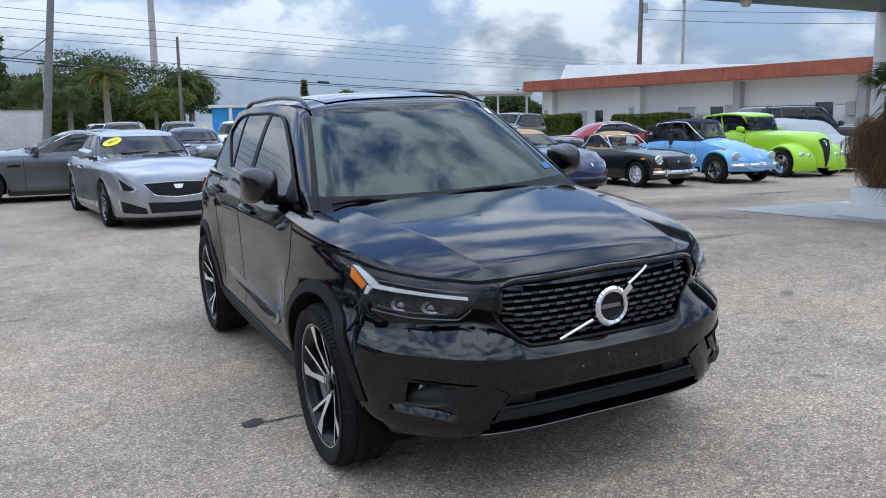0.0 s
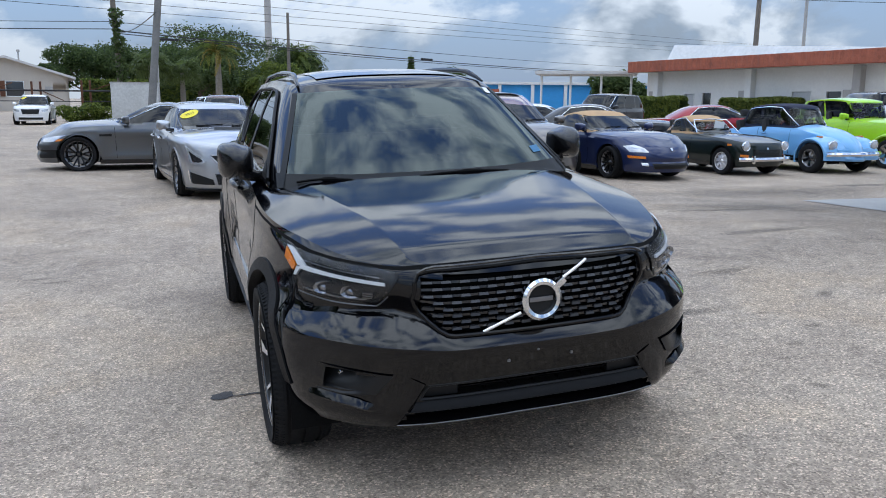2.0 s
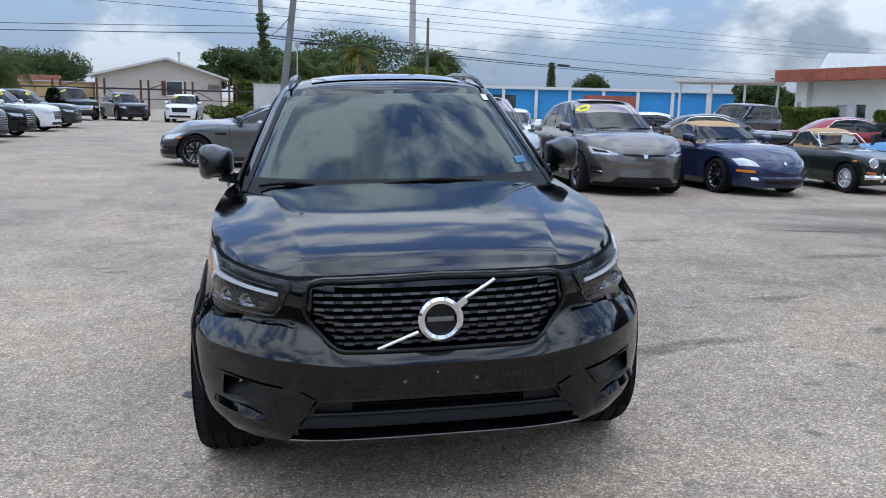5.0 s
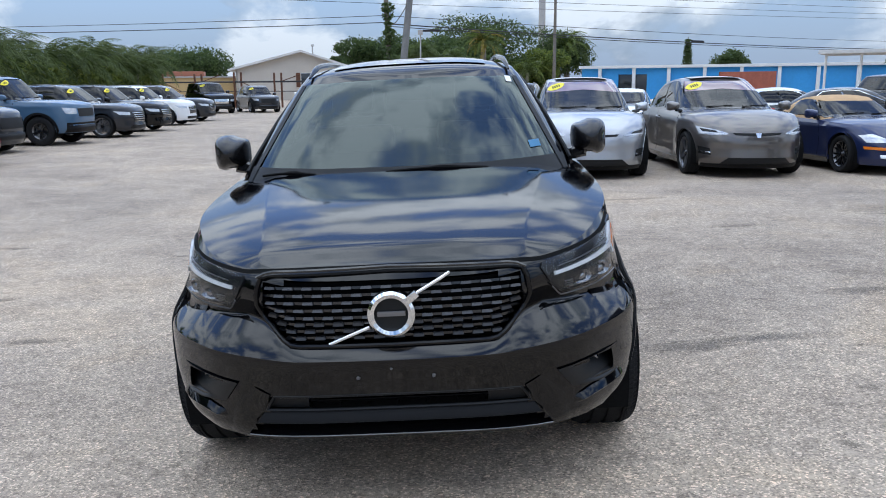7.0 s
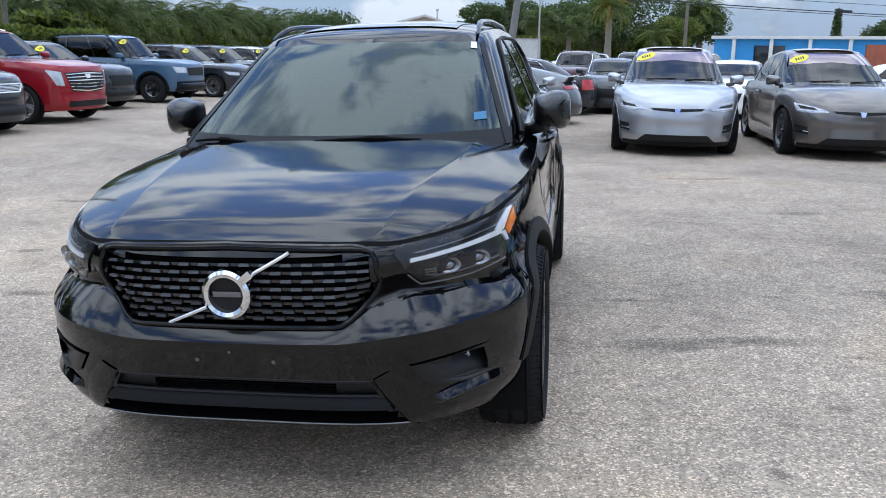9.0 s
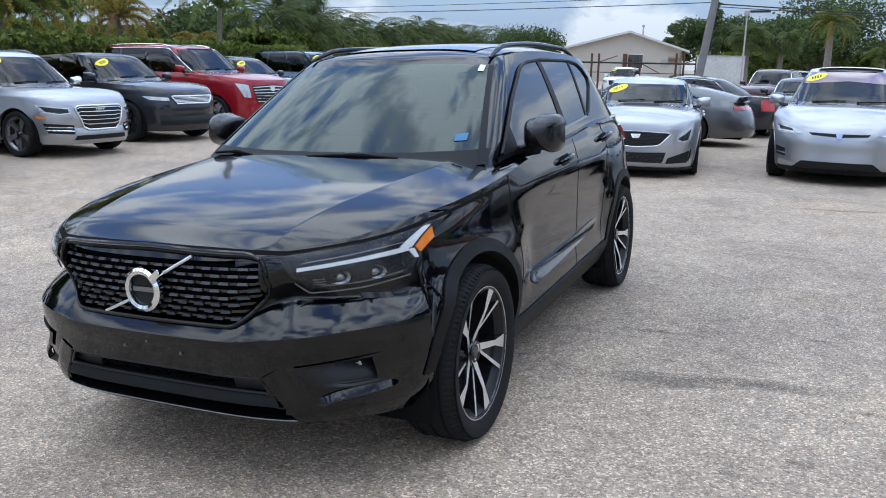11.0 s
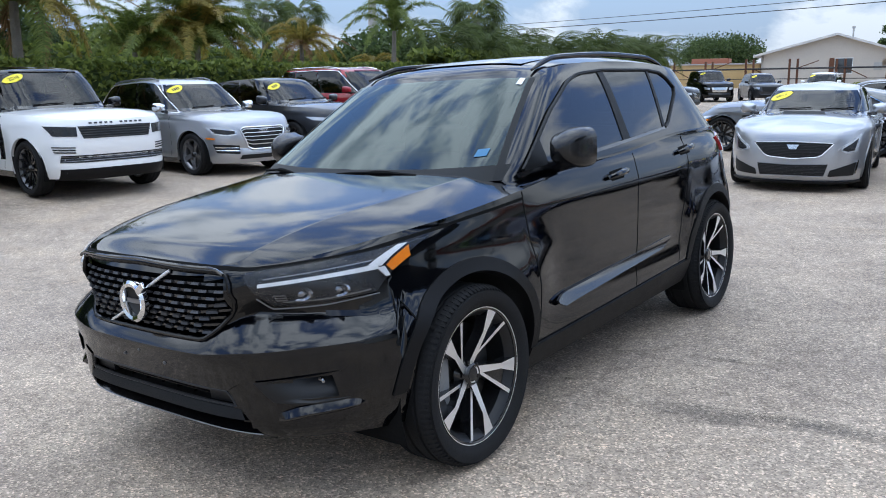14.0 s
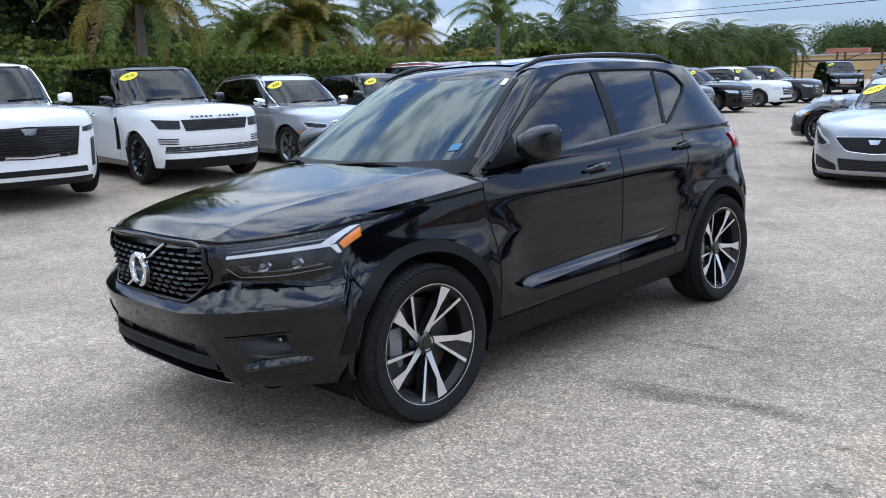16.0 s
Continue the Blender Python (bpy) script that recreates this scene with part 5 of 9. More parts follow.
        panes.append((lo, up))
    fx = lambda z: gw(z) * 0.90
    wz0, wz1 = cz + 0.035, hz - 0.045

    def hole(c):
        if any(inside(c.y, c.z, lo + up[::-1]) for lo, up in panes) and abs(c.x) > rw * 0.7:
            return True
        return wz0 < c.z < wz1 and abs(c.x) < fx(c.z) and c.y < gh.front(c.x, c.z) + 0.05
    if S.get("roof", True):
        bm = gh.mesh(span(cyy + 0.25, ty - 0.05, 0.09), [0.0, 0.2, 0.4, 0.6, 0.75, 0.86, 0.93], lambda px, py: belt(py) - 0.03, roof, curve((hd, rc), (rr, rc)), [k / 11 for k in range(12)], 2.8, lerp(bz, H, 0.5), None, hole, 12)
        # black posts round the side glass
        rim = [(A0 - 0.10, zb0 - 0.02), (C0 + 0.05, zb1 - 0.02), (C1 + 0.04, zt(C1) + 0.012), (A1 - 0.03, zt(A1) + 0.012)]
        if modern:
            for fc in bm.faces:
                q = fc.calc_center_median()
                if abs(q.x) > rw * 0.72 and inside(q.y, q.z, rim):
                    fc.material_index = 1
        part("cabin_shell", bm, [top, M_GLOSSBLACK], car)
    G = gh.front_map()
    if S.get("glassroof"):
        bm = bmesh.new()
        ruled(bm, [(-rw * 0.80, hd - 0.02), (rw * 0.80, hd - 0.02)], [(-rw * 0.80, hd + 0.95), (rw * 0.80, hd + 0.95)], 12, 8, lambda px, py, o: Vector((px, py, roof(py) + rc * (1 - abs(px / gw(roof(py))) ** 2.8) + o)), 0.006, 0.0)
        part("glass_roof", bm, S["glassroof"], car, "pink-tinted panoramic roof glass")
    bm = bmesh.new()
    ruled(bm, [(-gw(wz0) * 0.93, wz0 - 0.012), (0, wz0 - 0.03), (gw(wz0) * 0.93, wz0 - 0.012)], [(-gw(wz1) * 0.93, wz1), (0, wz1 + 0.004), (gw(wz1) * 0.93, wz1)], 16, 8, G, 0.004, 0.0)
    part("windscreen", bm, S.get("glass", M_GLASS), car, "windscreen reflecting the sky")
    if S.get("glassroof"):
        bm = bmesh.new()
        zq = lerp(wz0, wz1, 0.66)
        ruled(bm, [(-gw(zq) * 0.91, zq - 0.02), (0, zq + 0.03), (gw(zq) * 0.91, zq - 0.02)], [(-gw(wz1) * 0.92, wz1), (0, wz1 + 0.006), (gw(wz1) * 0.92, wz1)], 14, 4, G, 0.0065, 0.0)
        part("tinted_band", bm, S["glassroof"], car, "pink-tinted upper windscreen")
    bm = bmesh.new()
    ruled(bm, [(-gw(wz0) * 0.93, wz0 - 0.02), (gw(wz0) * 0.93, wz0 - 0.02)], [(-gw(wz0) * 0.93, wz0 + 0.03), (gw(wz0) * 0.93, wz0 + 0.03)], 12, 1, G, 0.008, 0.01)
    part("cowl_border", bm, M_GLOSSBLACK, car)
    for k in (0.15, -0.45):
        bm = bmesh.new()
        tube(bm, [G((k + 0.09 * q) * W / 0.95, wz0 + 0.03 + 0.004 * q, 0.02) for q in range(6)], 0.009, 5)
        part("wiper", bm, M_SEAM, car)
    for s in (1, -1):
        T, B = gh.side_map(s), sh.side_map(s)
        for lo, up in panes:
            bm = bmesh.new()
            ruled(bm, lo, up, 8, 4, T, 0.005, 0.0)
            part("side_window", bm, S.get("sideglass", M_GLASSDARK), car)
        if S.get("chrome"):
            bm = bmesh.new()
            edge = [panes[0][0][0]] + panes[0][1] + [q for lo, up in panes[1:] for q in up] + [panes[-1][0][-1]]
            tube(bm, [T(p[0], p[1], 0.008) for p in resample(edge, 24)], 0.010, 5)
            part("window_trim", bm, S["chrome"], car, "bright window trim")
        trim = S.get("clad")
        for yc in (FA, RA):
            bm = bmesh.new()
            arch_ring(bm, sh, s, yc, R, arch - 0.012, arch + (0.05 if trim else 0.014), sill + 0.03, 0.010 if trim else 0.004, 0.04, 16)
            part("wheel_arch_trim", bm, trim or P, car)
            bm = bmesh.new()
            arch_liner(bm, s, yc, R, arch + 0.01, W - 0.42, W - 0.045)
            part("arch_liner", bm, M_UNDER, car)
        bm = bmesh.new()
        ruled(bm, [(FA + arch, sill - 0.02), (RA - arch, sill - 0.02)], [(FA + arch, sill + 0.07), (RA - arch, sill + 0.07)], 10, 1, B, 0.008, 0.03)
        part("side_skirt", bm, trim or M_GLOSSBLACK, car)
        for yy in S.get("doors", [A0 - 0.12, lerp(A0, C0, cuts[1]), C0 + 0.05]):
            seam(car, B, [(yy, belt(yy) - 0.03), (yy + 0.01, bz * 0.6), (yy + 0.02, sill + 0.1)], 0.008)
        for yy in S.get("handles", [lerp(A0, C0, cuts[1]) - 0.22, C0 - 0.12]):
            door_handle(car, B, yy, bz - 0.14, S.get("handle", P), 0.2)
        if S.get("mirror", True):
            mirror(car, s, W - 0.10, cyy + 0.32, cz + 0.09, S.get("mirrorpaint", P), 0.22, 0.15, 0.13)
        for nm, lo, up, off, th, m, lab in S.get("pair", []):
            bm = bmesh.new()
            ruled(bm, [(s * p[0], p[1]) for p in lo], [(s * p[0], p[1]) for p in up], 10, 4, F, off, th)
            part(nm, bm, m, car, lab)
        for nm, lo, up, off, th, m, lab in S.get("sides", []):
            bm = bmesh.new()
            ruled(bm, lo, up, 8, 3, B, off, th)
            part(nm, bm, m, car, lab)
        bm = bmesh.new()
        tl = S.get("taillamp", (0.66, 0.92))
        ruled(bm, [(r0 - 0.42, dz * tl[0]), (r0 - 0.12, dz * tl[0])], [(r0 - 0.45, dz * tl[1]), (r0 - 0.17, dz * tl[1])], 6, 3, B, 0.008, 0.02)
        part("tail_lamp", bm, M_RED, car)
        if S.get("rails"):
            bm = bmesh.new()
            pts = [(s * (gw(roof(q)) - 0.06), q, roof(q) + 0.018 + 0.026 * min(1, 3 * math.sin(math.pi * k / 14))) for k, q in enumerate(np.linspace(hd + 0.25, rr - 0.15, 15))]
            tube(bm, pts, 0.016, 6)
            part("roof_rail", bm, S["rails"], car)
    for nm, lo, up, off, th, m, lab in S.get("fronts", []):
        bm = bmesh.new()
        ruled(bm, lo, up, 16, 4, F, off, th)
        o = part(nm, bm, m, car, lab)
        n = S.get("bars", {}).get(nm)
        if n:
            bars_on(o, F, lo, up, *n)
        fm = S.get("frames", {}).get(nm)
        if fm:
            bm = bmesh.new()
            loop = [tuple(q) for q in lo] + [tuple(q) for q in up[::-1]] + [tuple(lo[0])]
            tube(bm, [F(q[0], q[1], 0.016) for q in resample(loop, 44)], fm[1], 5)
            part("grille_frame", bm, fm[0], o)
    bd = S.get("badge")
    if bd:
        bm = bmesh.new()
        ruled(bm, [(-bd[0] * 0.6, bd[2] - bd[1] / 2), (bd[0] * 0.6, bd[2] - bd[1] / 2)], [(-bd[0], bd[2] + bd[1] / 2), (bd[0], bd[2] + bd[1] / 2)], 4, 1, F, 0.02, 0.02)
        part("badge", bm, M_CHROME, car, "plain bright badge")
    if S.get("sticker"):
        bm = bmesh.new()
        sx = S["sticker"]
        zc = wz1 - 0.085
        rows_lo, rows_up = [], []
        for k in range(13):
            t = -1 + 2 * k / 12
            hgt = 0.050 * math.sqrt(max(0.0, 1 - t * t)) + 0.001
            rows_lo.append((sx * (gw(zc) * 0.70) + t * 0.155, zc - hgt + 0.048 * t))
            rows_up.append((sx * (gw(zc) * 0.70) + t * 0.155, zc + hgt + 0.048 * t))
        ruled(bm, rows_lo, rows_up, 12, 2, G, 0.009, 0.0, keep=True)
        o = part("price_sticker", bm, M_STICKER, car, "yellow oval sticker on the windscreen")
        if S.get("year"):
            cu = bpy.data.curves.new("year", "FONT")
            cu.body, cu.size, cu.align_x, cu.align_y, cu.extrude = S["year"], 0.085, "CENTER", "CENTER", 0.0006
            c = Vector(G(sx * gw(zc) * 0.70, zc, 0.012))
            ux = (Vector(G(sx * gw(zc) * 0.70 + 0.02, zc + 0.0056, 0.012)) - c).normalized()
            uz = (Vector(G(sx * gw(zc) * 0.70, zc + 0.02, 0.012)) - c).normalized()
            nn = ux.cross(uz)
            uz = nn.cross(ux)
            to = new("tmp_text", cu)
            me = bpy.data.meshes.new_from_object(to)
            bpy.data.objects.remove(to)
            me.materials.append(M_INK)
            me.transform(Matrix.Translation(c) @ Matrix((ux, uz, nn)).transposed().to_4x4())
            part("year_number", me, None, o, "black year digits")
        else:
            bm = bmesh.new()
            for q in (-0.058, -0.020, 0.018, 0.056):
                ruled(bm, [(sx * gw(zc) * 0.70 + q - 0.011, zc + 0.28 * q - 0.02), (sx * gw(zc) * 0.70 + q + 0.011, zc + 0.28 * q - 0.02)], [(sx * gw(zc) * 0.70 + q - 0.011, zc + 0.28 * q + 0.02), (sx * gw(zc) * 0.70 + q + 0.011, zc + 0.28 * q + 0.02)], 1, 1, G, 0.011, 0.0)
            part("year_number", bm, M_INK, o)
    bm = bmesh.new()
    add_box(bm, (0, 0, sill + 0.08), (2 * W - 0.9, L - 0.5, 0.18), 0.04)
    part("underbody", bm, M_UNDER, car)
    for sx in (-0.37, 0.37):
        seat(car, sx, cyy + 1.0, bz - 0.2, min(H - 0.20, bz + 0.34))
        if rr - hd > 1.0:
            seat(car, sx, cyy + 1.85, bz - 0.2, min(H - 0.24, bz + 0.30))
    steering_wheel(car, 0.37, cyy + 0.50, cz - 0.0)
    key = (R, S["rim"], S.get("tyrew", 0.25), S["wheel"], S["alloy"].name)
    if key not in WHEELS:
        WHEELS[key] = wheel_set(R, S["rim"], S.get("tyrew", 0.25), S["wheel"], S["alloy"])
    for s in (1, -1):
        for yy in (FA, RA):
            put_wheel(WHEELS[key], car, W - S.get("inset", 0.145), yy, R, s, S.get("rimlabel", "alloy rim"))
    return car


WHEELS = {}


def big_suv(**kw):
    d = dict(nf=3.9, L=5.05, W=0.99, H=1.87, R=0.39, rim=0.285, fo=0.86, wb=2.95, sill=0.27, hood=1.06, cowl=(-1.08, 1.20), header=-0.42, rr=1.98, tail=(2.32, 1.22), deck=1.12,
             belt=1.19, roofw=0.68, wheel="five", alloy=M_ALLOYGREY, glass=M_GLASS, panes=[0, 0.38, 0.72, 1.0], cpost=(2.12, 1.95), nose=0.06, reardrop=0.04, peak=0.3, apost=0.22)
    d.update(kw)
    return d


def mid_suv(**kw):
    d = dict(nf=3.2, L=4.68, W=0.945, H=1.66, R=0.365, rim=0.272, fo=0.87, wb=2.82, sill=0.22, hood=0.94, cowl=(-0.98, 1.06), header=-0.28, rr=1.62, tail=(2.06, 1.12), deck=1.06,
             belt=1.07, roofw=0.60, wheel="five", alloy=M_ALLOYGREY, glass=M_GLASS, panes=[0, 0.42, 0.80, 1.0], cpost=(1.85, 1.45), nose=0.10, reardrop=0.08, peak=0.3, rails=M_ALLOYGREY)
    d.update(kw)
    return d


def sedan(**kw):
    d = dict(L=4.95, W=0.92, H=1.44, R=0.345, rim=0.262, fo=0.90, wb=2.90, sill=0.17, hood=0.80, cowl=(-0.90, 0.98), header=-0.12, rr=1.12, tail=(1.75, 1.02), deck=0.98,
             belt=0.98, roofw=0.56, wheel="ten", alloy=M_ALLOYGREY, glass=M_GLASS, panes=[0, 0.5, 1.0], cpost=(1.25, 0.92), nose=0.14, reardrop=0.07, crown=0.08, fast=True)
    d.update(kw)
    return d


def lamp_pair(lo, up, m=None, lab="clear headlamp"):
    return ("headlamp", lo, up, 0.008, 0.02, m or M_LAMP, lab)


# silver sports sedan behind the black car
build_car("sports_sedan", "silver sports sedan with black mesh grilles and yellow year sticker", "car", (-0.28, 7.78, 7), sedan(
    paint=P_SILVER, powerdome=0.012, fo=0.92, hood=0.83, nose=0.07, nf=3.5, wheel="ten", alloy=M_ALLOYDARK, chrome=M_GLOSSBLACK, sticker=-1, year="2017", badge=(0.075, 0.06, 0.62), taillamp=(0.7, 0.95),
    fronts=[("grille", [(-0.36, 0.52), (-0.30, 0.49), (0, 0.465), (0.30, 0.49), (0.36, 0.52)], [(-0.50, 0.675), (0, 0.69), (0.50, 0.675)], 0.006, 0.03, M_INK, "black mesh upper grille"),
            ("lower_grille", [(-0.40, 0.24), (0.40, 0.24)], [(-0.44, 0.40), (0, 0.385), (0.44, 0.40)], 0.006, 0.03, M_INK, "black mesh lower grille"),
            ("splitter", [(-0.80, 0.15), (0, 0.14), (0.80, 0.15)], [(-0.80, 0.175), (0, 0.165), (0.80, 0.175)], 0.03, 0.06, M_CLAD, "black front splitter")],
    bars={"grille": (10, M_STUD, "grille_bar", 0.009, 0.01, "h", 0.18), "lower_grille": (8, M_STUD, "grille_bar", 0.009, 0.01, "h", 0.18)}, frames={"grille": (M_ALLOY, 0.006), "lower_grille": (M_ALLOYGREY, 0.004)}, step=False,
    pair=[lamp_pair([(0.56, 0.58), (0.66, 0.54), (0.76, 0.56)], [(0.58, 0.62), (0.70, 0.70), (0.80, 0.80)], M_LAMP, "tall swept headlamp"),
          ("lamp_inner", [(0.60, 0.585), (0.66, 0.565), (0.73, 0.580)], [(0.61, 0.61), (0.69, 0.665), (0.765, 0.735)], 0.012, 0.01, M_LAMPDARK, ""),
          ("light_blade", [(0.752, 0.27), (0.764, 0.27)], [(0.772, 0.45), (0.786, 0.45)], 0.012, 0.01, M_CHROME, ""),
          ("corner_vent", [(0.45, 0.235), (0.74, 0.25)], [(0.47, 0.315), (0.76, 0.42)], 0.006, 0.03, M_INK, "black corner vent")]))
hv = bpy.data.objects["sports_sedan"]
bm = bmesh.new()
ruled(bm, [(-0.29, -1.60), (0.29, -1.60)], [(-0.27, -1.50), (0.27, -1.50)], 10, 2, lambda px, py, o: Vector((px, py, 1.038 + (py + 1.55) * 0.48 - 0.02 * px * px + o)), 0.0, 0.03)
part("bonnet_vent", bm, M_INK, hv, "black vent in the bonnet")

# grey four-door coupe parked across
build_car("fastback_coupe", "dark grey four-door fastback with black wheels and yellow calipers", "car", (-4.05, 14.45, -90), sedan(
    paint=P_GREY, L=5.05, H=1.43, fo=0.88, hood=0.75, cowl=(-1.02, 0.97), header=-0.22, belt=0.95, nose=0.22, nf=2.6, crown=0.11, rr=0.78, tail=(2.30, 0.99), deck=0.98, reardrop=0.11, fastdrop=0.43, tailslope=0.22, peak=0.12, cpost=(1.35, 0.95), wheel="mesh", alloy=M_PIANO, chrome=M_CHROME, R=0.355, rim=0.285,
    fronts=[("grille", [(-0.40, 0.42), (0.40, 0.42)], [(-0.34, 0.66), (0.34, 0.66)], 0.006, 0.03, M_INK, "upright barred grille")], bars={"grille": (9, M_CHROME, "grille_bar", 0.012, 0.01, "v")},
    pair=[lamp_pair([(0.52, 0.60), (0.74, 0.60)], [(0.50, 0.66), (0.82, 0.74)], M_LAMP), ("side_marker", [(0.76, 0.61), (0.82, 0.62)], [(0.77, 0.65), (0.83, 0.67)], 0.012, 0.01, M_AMBER, ""), ("corner_vent", [(0.48, 0.26), (0.80, 0.28)], [(0.50, 0.44), (0.82, 0.44)], 0.006, 0.03, M_INK, "")],
    sides=[("fender_vent", [(-1.22, 0.72), (-0.98, 0.72)], [(-1.22, 0.76), (-0.98, 0.77)], 0.006, 0.02, M_INK, "black fender vent")], taillamp=(0.80, 0.87)))
fb = [o for o in bpy.data.objects if o.name.startswith("fastback_coupe")][0]
bm = bmesh.new()
ruled(bm, [(-0.62, 2.16), (0, 2.20), (0.62, 2.16)], [(-0.60, 2.36), (0, 2.41), (0.60, 2.36)], 12, 3, lambda px, py, o: Vector((px, py, 1.055 + 0.15 * (py - 2.16) - 0.05 * px * px + o)), 0.0, 0.025)
part("rear_spoiler", bm, M_GLOSSBLACK, fb, "small black tail spoiler")

# two electric SUVs
for nm, lab, pl, pm, stk in (("electric_suv", "white electric SUV with a smooth nose and yellow sticker", (2.42, 8.45, -3), P_SILVER, -1),
                             ("electric_suv", "warm grey electric SUV with a smooth nose and yellow sticker", (5.12, 8.62, 0), P_BROWN, -1)):
    build_car(nm, lab, "suv", pl, mid_suv(
        paint=pm, L=5.04, W=0.99, H=1.68, R=0.37, rim=0.275, wb=2.965, fo=0.93, hood=0.90, cowl=(-1.28, 1.06), header=-0.10, rr=1.25, tail=(2.12, 1.12), roofw=0.60, rails=None, headdrop=0.05, reardrop=0.10,
        sticker=stk, badge=(0.045, 0.07, 0.70), cpost=(1.75, 1.15), panes=[0, 0.5, 1.0], nose=0.16, nf=2.7, glassroof=M_ROOFPINK, wheel="five", alloy=M_ALLOYGREY, sill=0.19, crown=0.09,
        fronts=[("nose_slot", [(-0.36, 0.712), (0, 0.69), (0.36, 0.712)], [(-0.40, 0.745), (0, 0.738), (0.40, 0.745)], 0.006, 0.02, M_INK, "thin black nose slot"),
                ("lower_intake", [(-0.58, 0.245), (0.58, 0.245)], [(-0.46, 0.345), (0.46, 0.345)], 0.006, 0.03, M_INK, "black lower intake"),
                ("bumper_trim", [(-0.80, 0.175), (0.80, 0.175)], [(-0.80, 0.24), (0.80, 0.24)], 0.008, 0.03, M_CLAD, "")],
        pair=[lamp_pair([(0.46, 0.722), (0.60, 0.705), (0.84, 0.72)], [(0.48, 0.745), (0.64, 0.795), (0.87, 0.845)], M_LAMP), ("light_bar", [(0.52, 0.722), (0.82, 0.738)], [(0.53, 0.734), (0.83, 0.752)], 0.014, 0.01, M_DRL, ""), ("lamp_inner", [(0.60, 0.748), (0.80, 0.762)], [(0.64, 0.780), (0.83, 0.815)], 0.012, 0.01, M_LAMPDARK, ""), ("vent_bar", [(0.70, 0.415), (0.85, 0.43)], [(0.70, 0.427), (0.85, 0.442)], 0.012, 0.01, M_CHROME, ""),
              ("corner_vent", [(0.70, 0.38), (0.84, 0.40)], [(0.71, 0.49), (0.85, 0.52)], 0.006, 0.02, M_INK, "")]))

# navy convertible coupe
build_car("convertible", "navy blue convertible coupe with a raised tan soft top", "car", (7.85, 8.75, 7), sedan(
    paint=P_NAVY, cabin_paint=M_SOFTTOPTAN, L=4.49, W=0.875, H=1.32, R=0.325, rim=0.235, fo=0.96, wb=2.56, sill=0.17, hood=0.70, cowl=(-0.72, 0.90), header=-0.05, rr=0.75, tail=(1.40, 0.95), deck=0.92, belt=0.90, roofw=0.54,
    cpost=(0.72, 0.55), panes=[0, 1.0], nose=0.20, nf=2.5, wheel="mesh", alloy=M_ALLOYDARK, handles=[0.45], doors=[-0.6, 0.62],
    fronts=[("lower_intake", [(-0.38, 0.24), (0.38, 0.24)], [(-0.42, 0.34), (0.42, 0.34)], 0.006, 0.03, M_INK, "black lower intake")], badge=(0.03, 0.05, 0.60),
    pair=[lamp_pair([(0.46, 0.55), (0.70, 0.55)], [(0.50, 0.62), (0.62, 0.69), (0.75, 0.66)]), ("indicator", [(0.52, 0.43), (0.72, 0.44)], [(0.52, 0.475), (0.73, 0.485)], 0.010, 0.02, M_AMBER, "amber indicator"),
          ("fog_lamp", [(0.48, 0.29), (0.57, 0.30)], [(0.48, 0.345), (0.57, 0.35)], 0.010, 0.02, M_LAMP, "")]))

# the row by the hedge
build_car("luxury_suv", "white full-size luxury SUV with a tall black grille", "suv", (-8.05, -0.05, 87), big_suv(
    paint=P_WHITE, L=5.38, W=1.03, H=1.94, R=0.41, rim=0.30, fo=0.92, wb=3.07, hood=1.14, cowl=(-1.25, 1.28), header=-0.60, rr=2.1, tail=(2.5, 1.25), belt=1.25, badge=(0.10, 0.09, 0.97), chrome=M_CHROME, alloy=M_ALLOYDARK,
    fronts=[("grille", [(-0.58, 0.64), (0, 0.60), (0.58, 0.64)], [(-0.66, 1.02), (0, 1.04), (0.66, 1.02)], 0.008, 0.03, M_INK, "tall black mesh grille"),
            ("lower_intake", [(-0.72, 0.40), (0.72, 0.40)], [(-0.70, 0.48), (0.70, 0.48)], 0.006, 0.03, M_INK, ""), ("bumper_trim", [(-0.80, 0.25), (0.80, 0.25)], [(-0.80, 0.34), (0.80, 0.34)], 0.006, 0.03, M_INK, "")],
    bars={"grille": (11, M_GLOSSBLACK, "grille_bar", 0.014, 0.01)},
    pair=[lamp_pair([(0.70, 0.94), (0.86, 0.95)], [(0.70, 1.0), (0.90, 1.03)], M_LAMPDARK), ("light_blade", [(0.80, 0.46), (0.86, 0.48)], [(0.82, 0.84), (0.88, 0.86)], 0.010, 0.01, M_LAMPDARK, "vertical lamp strip")]))
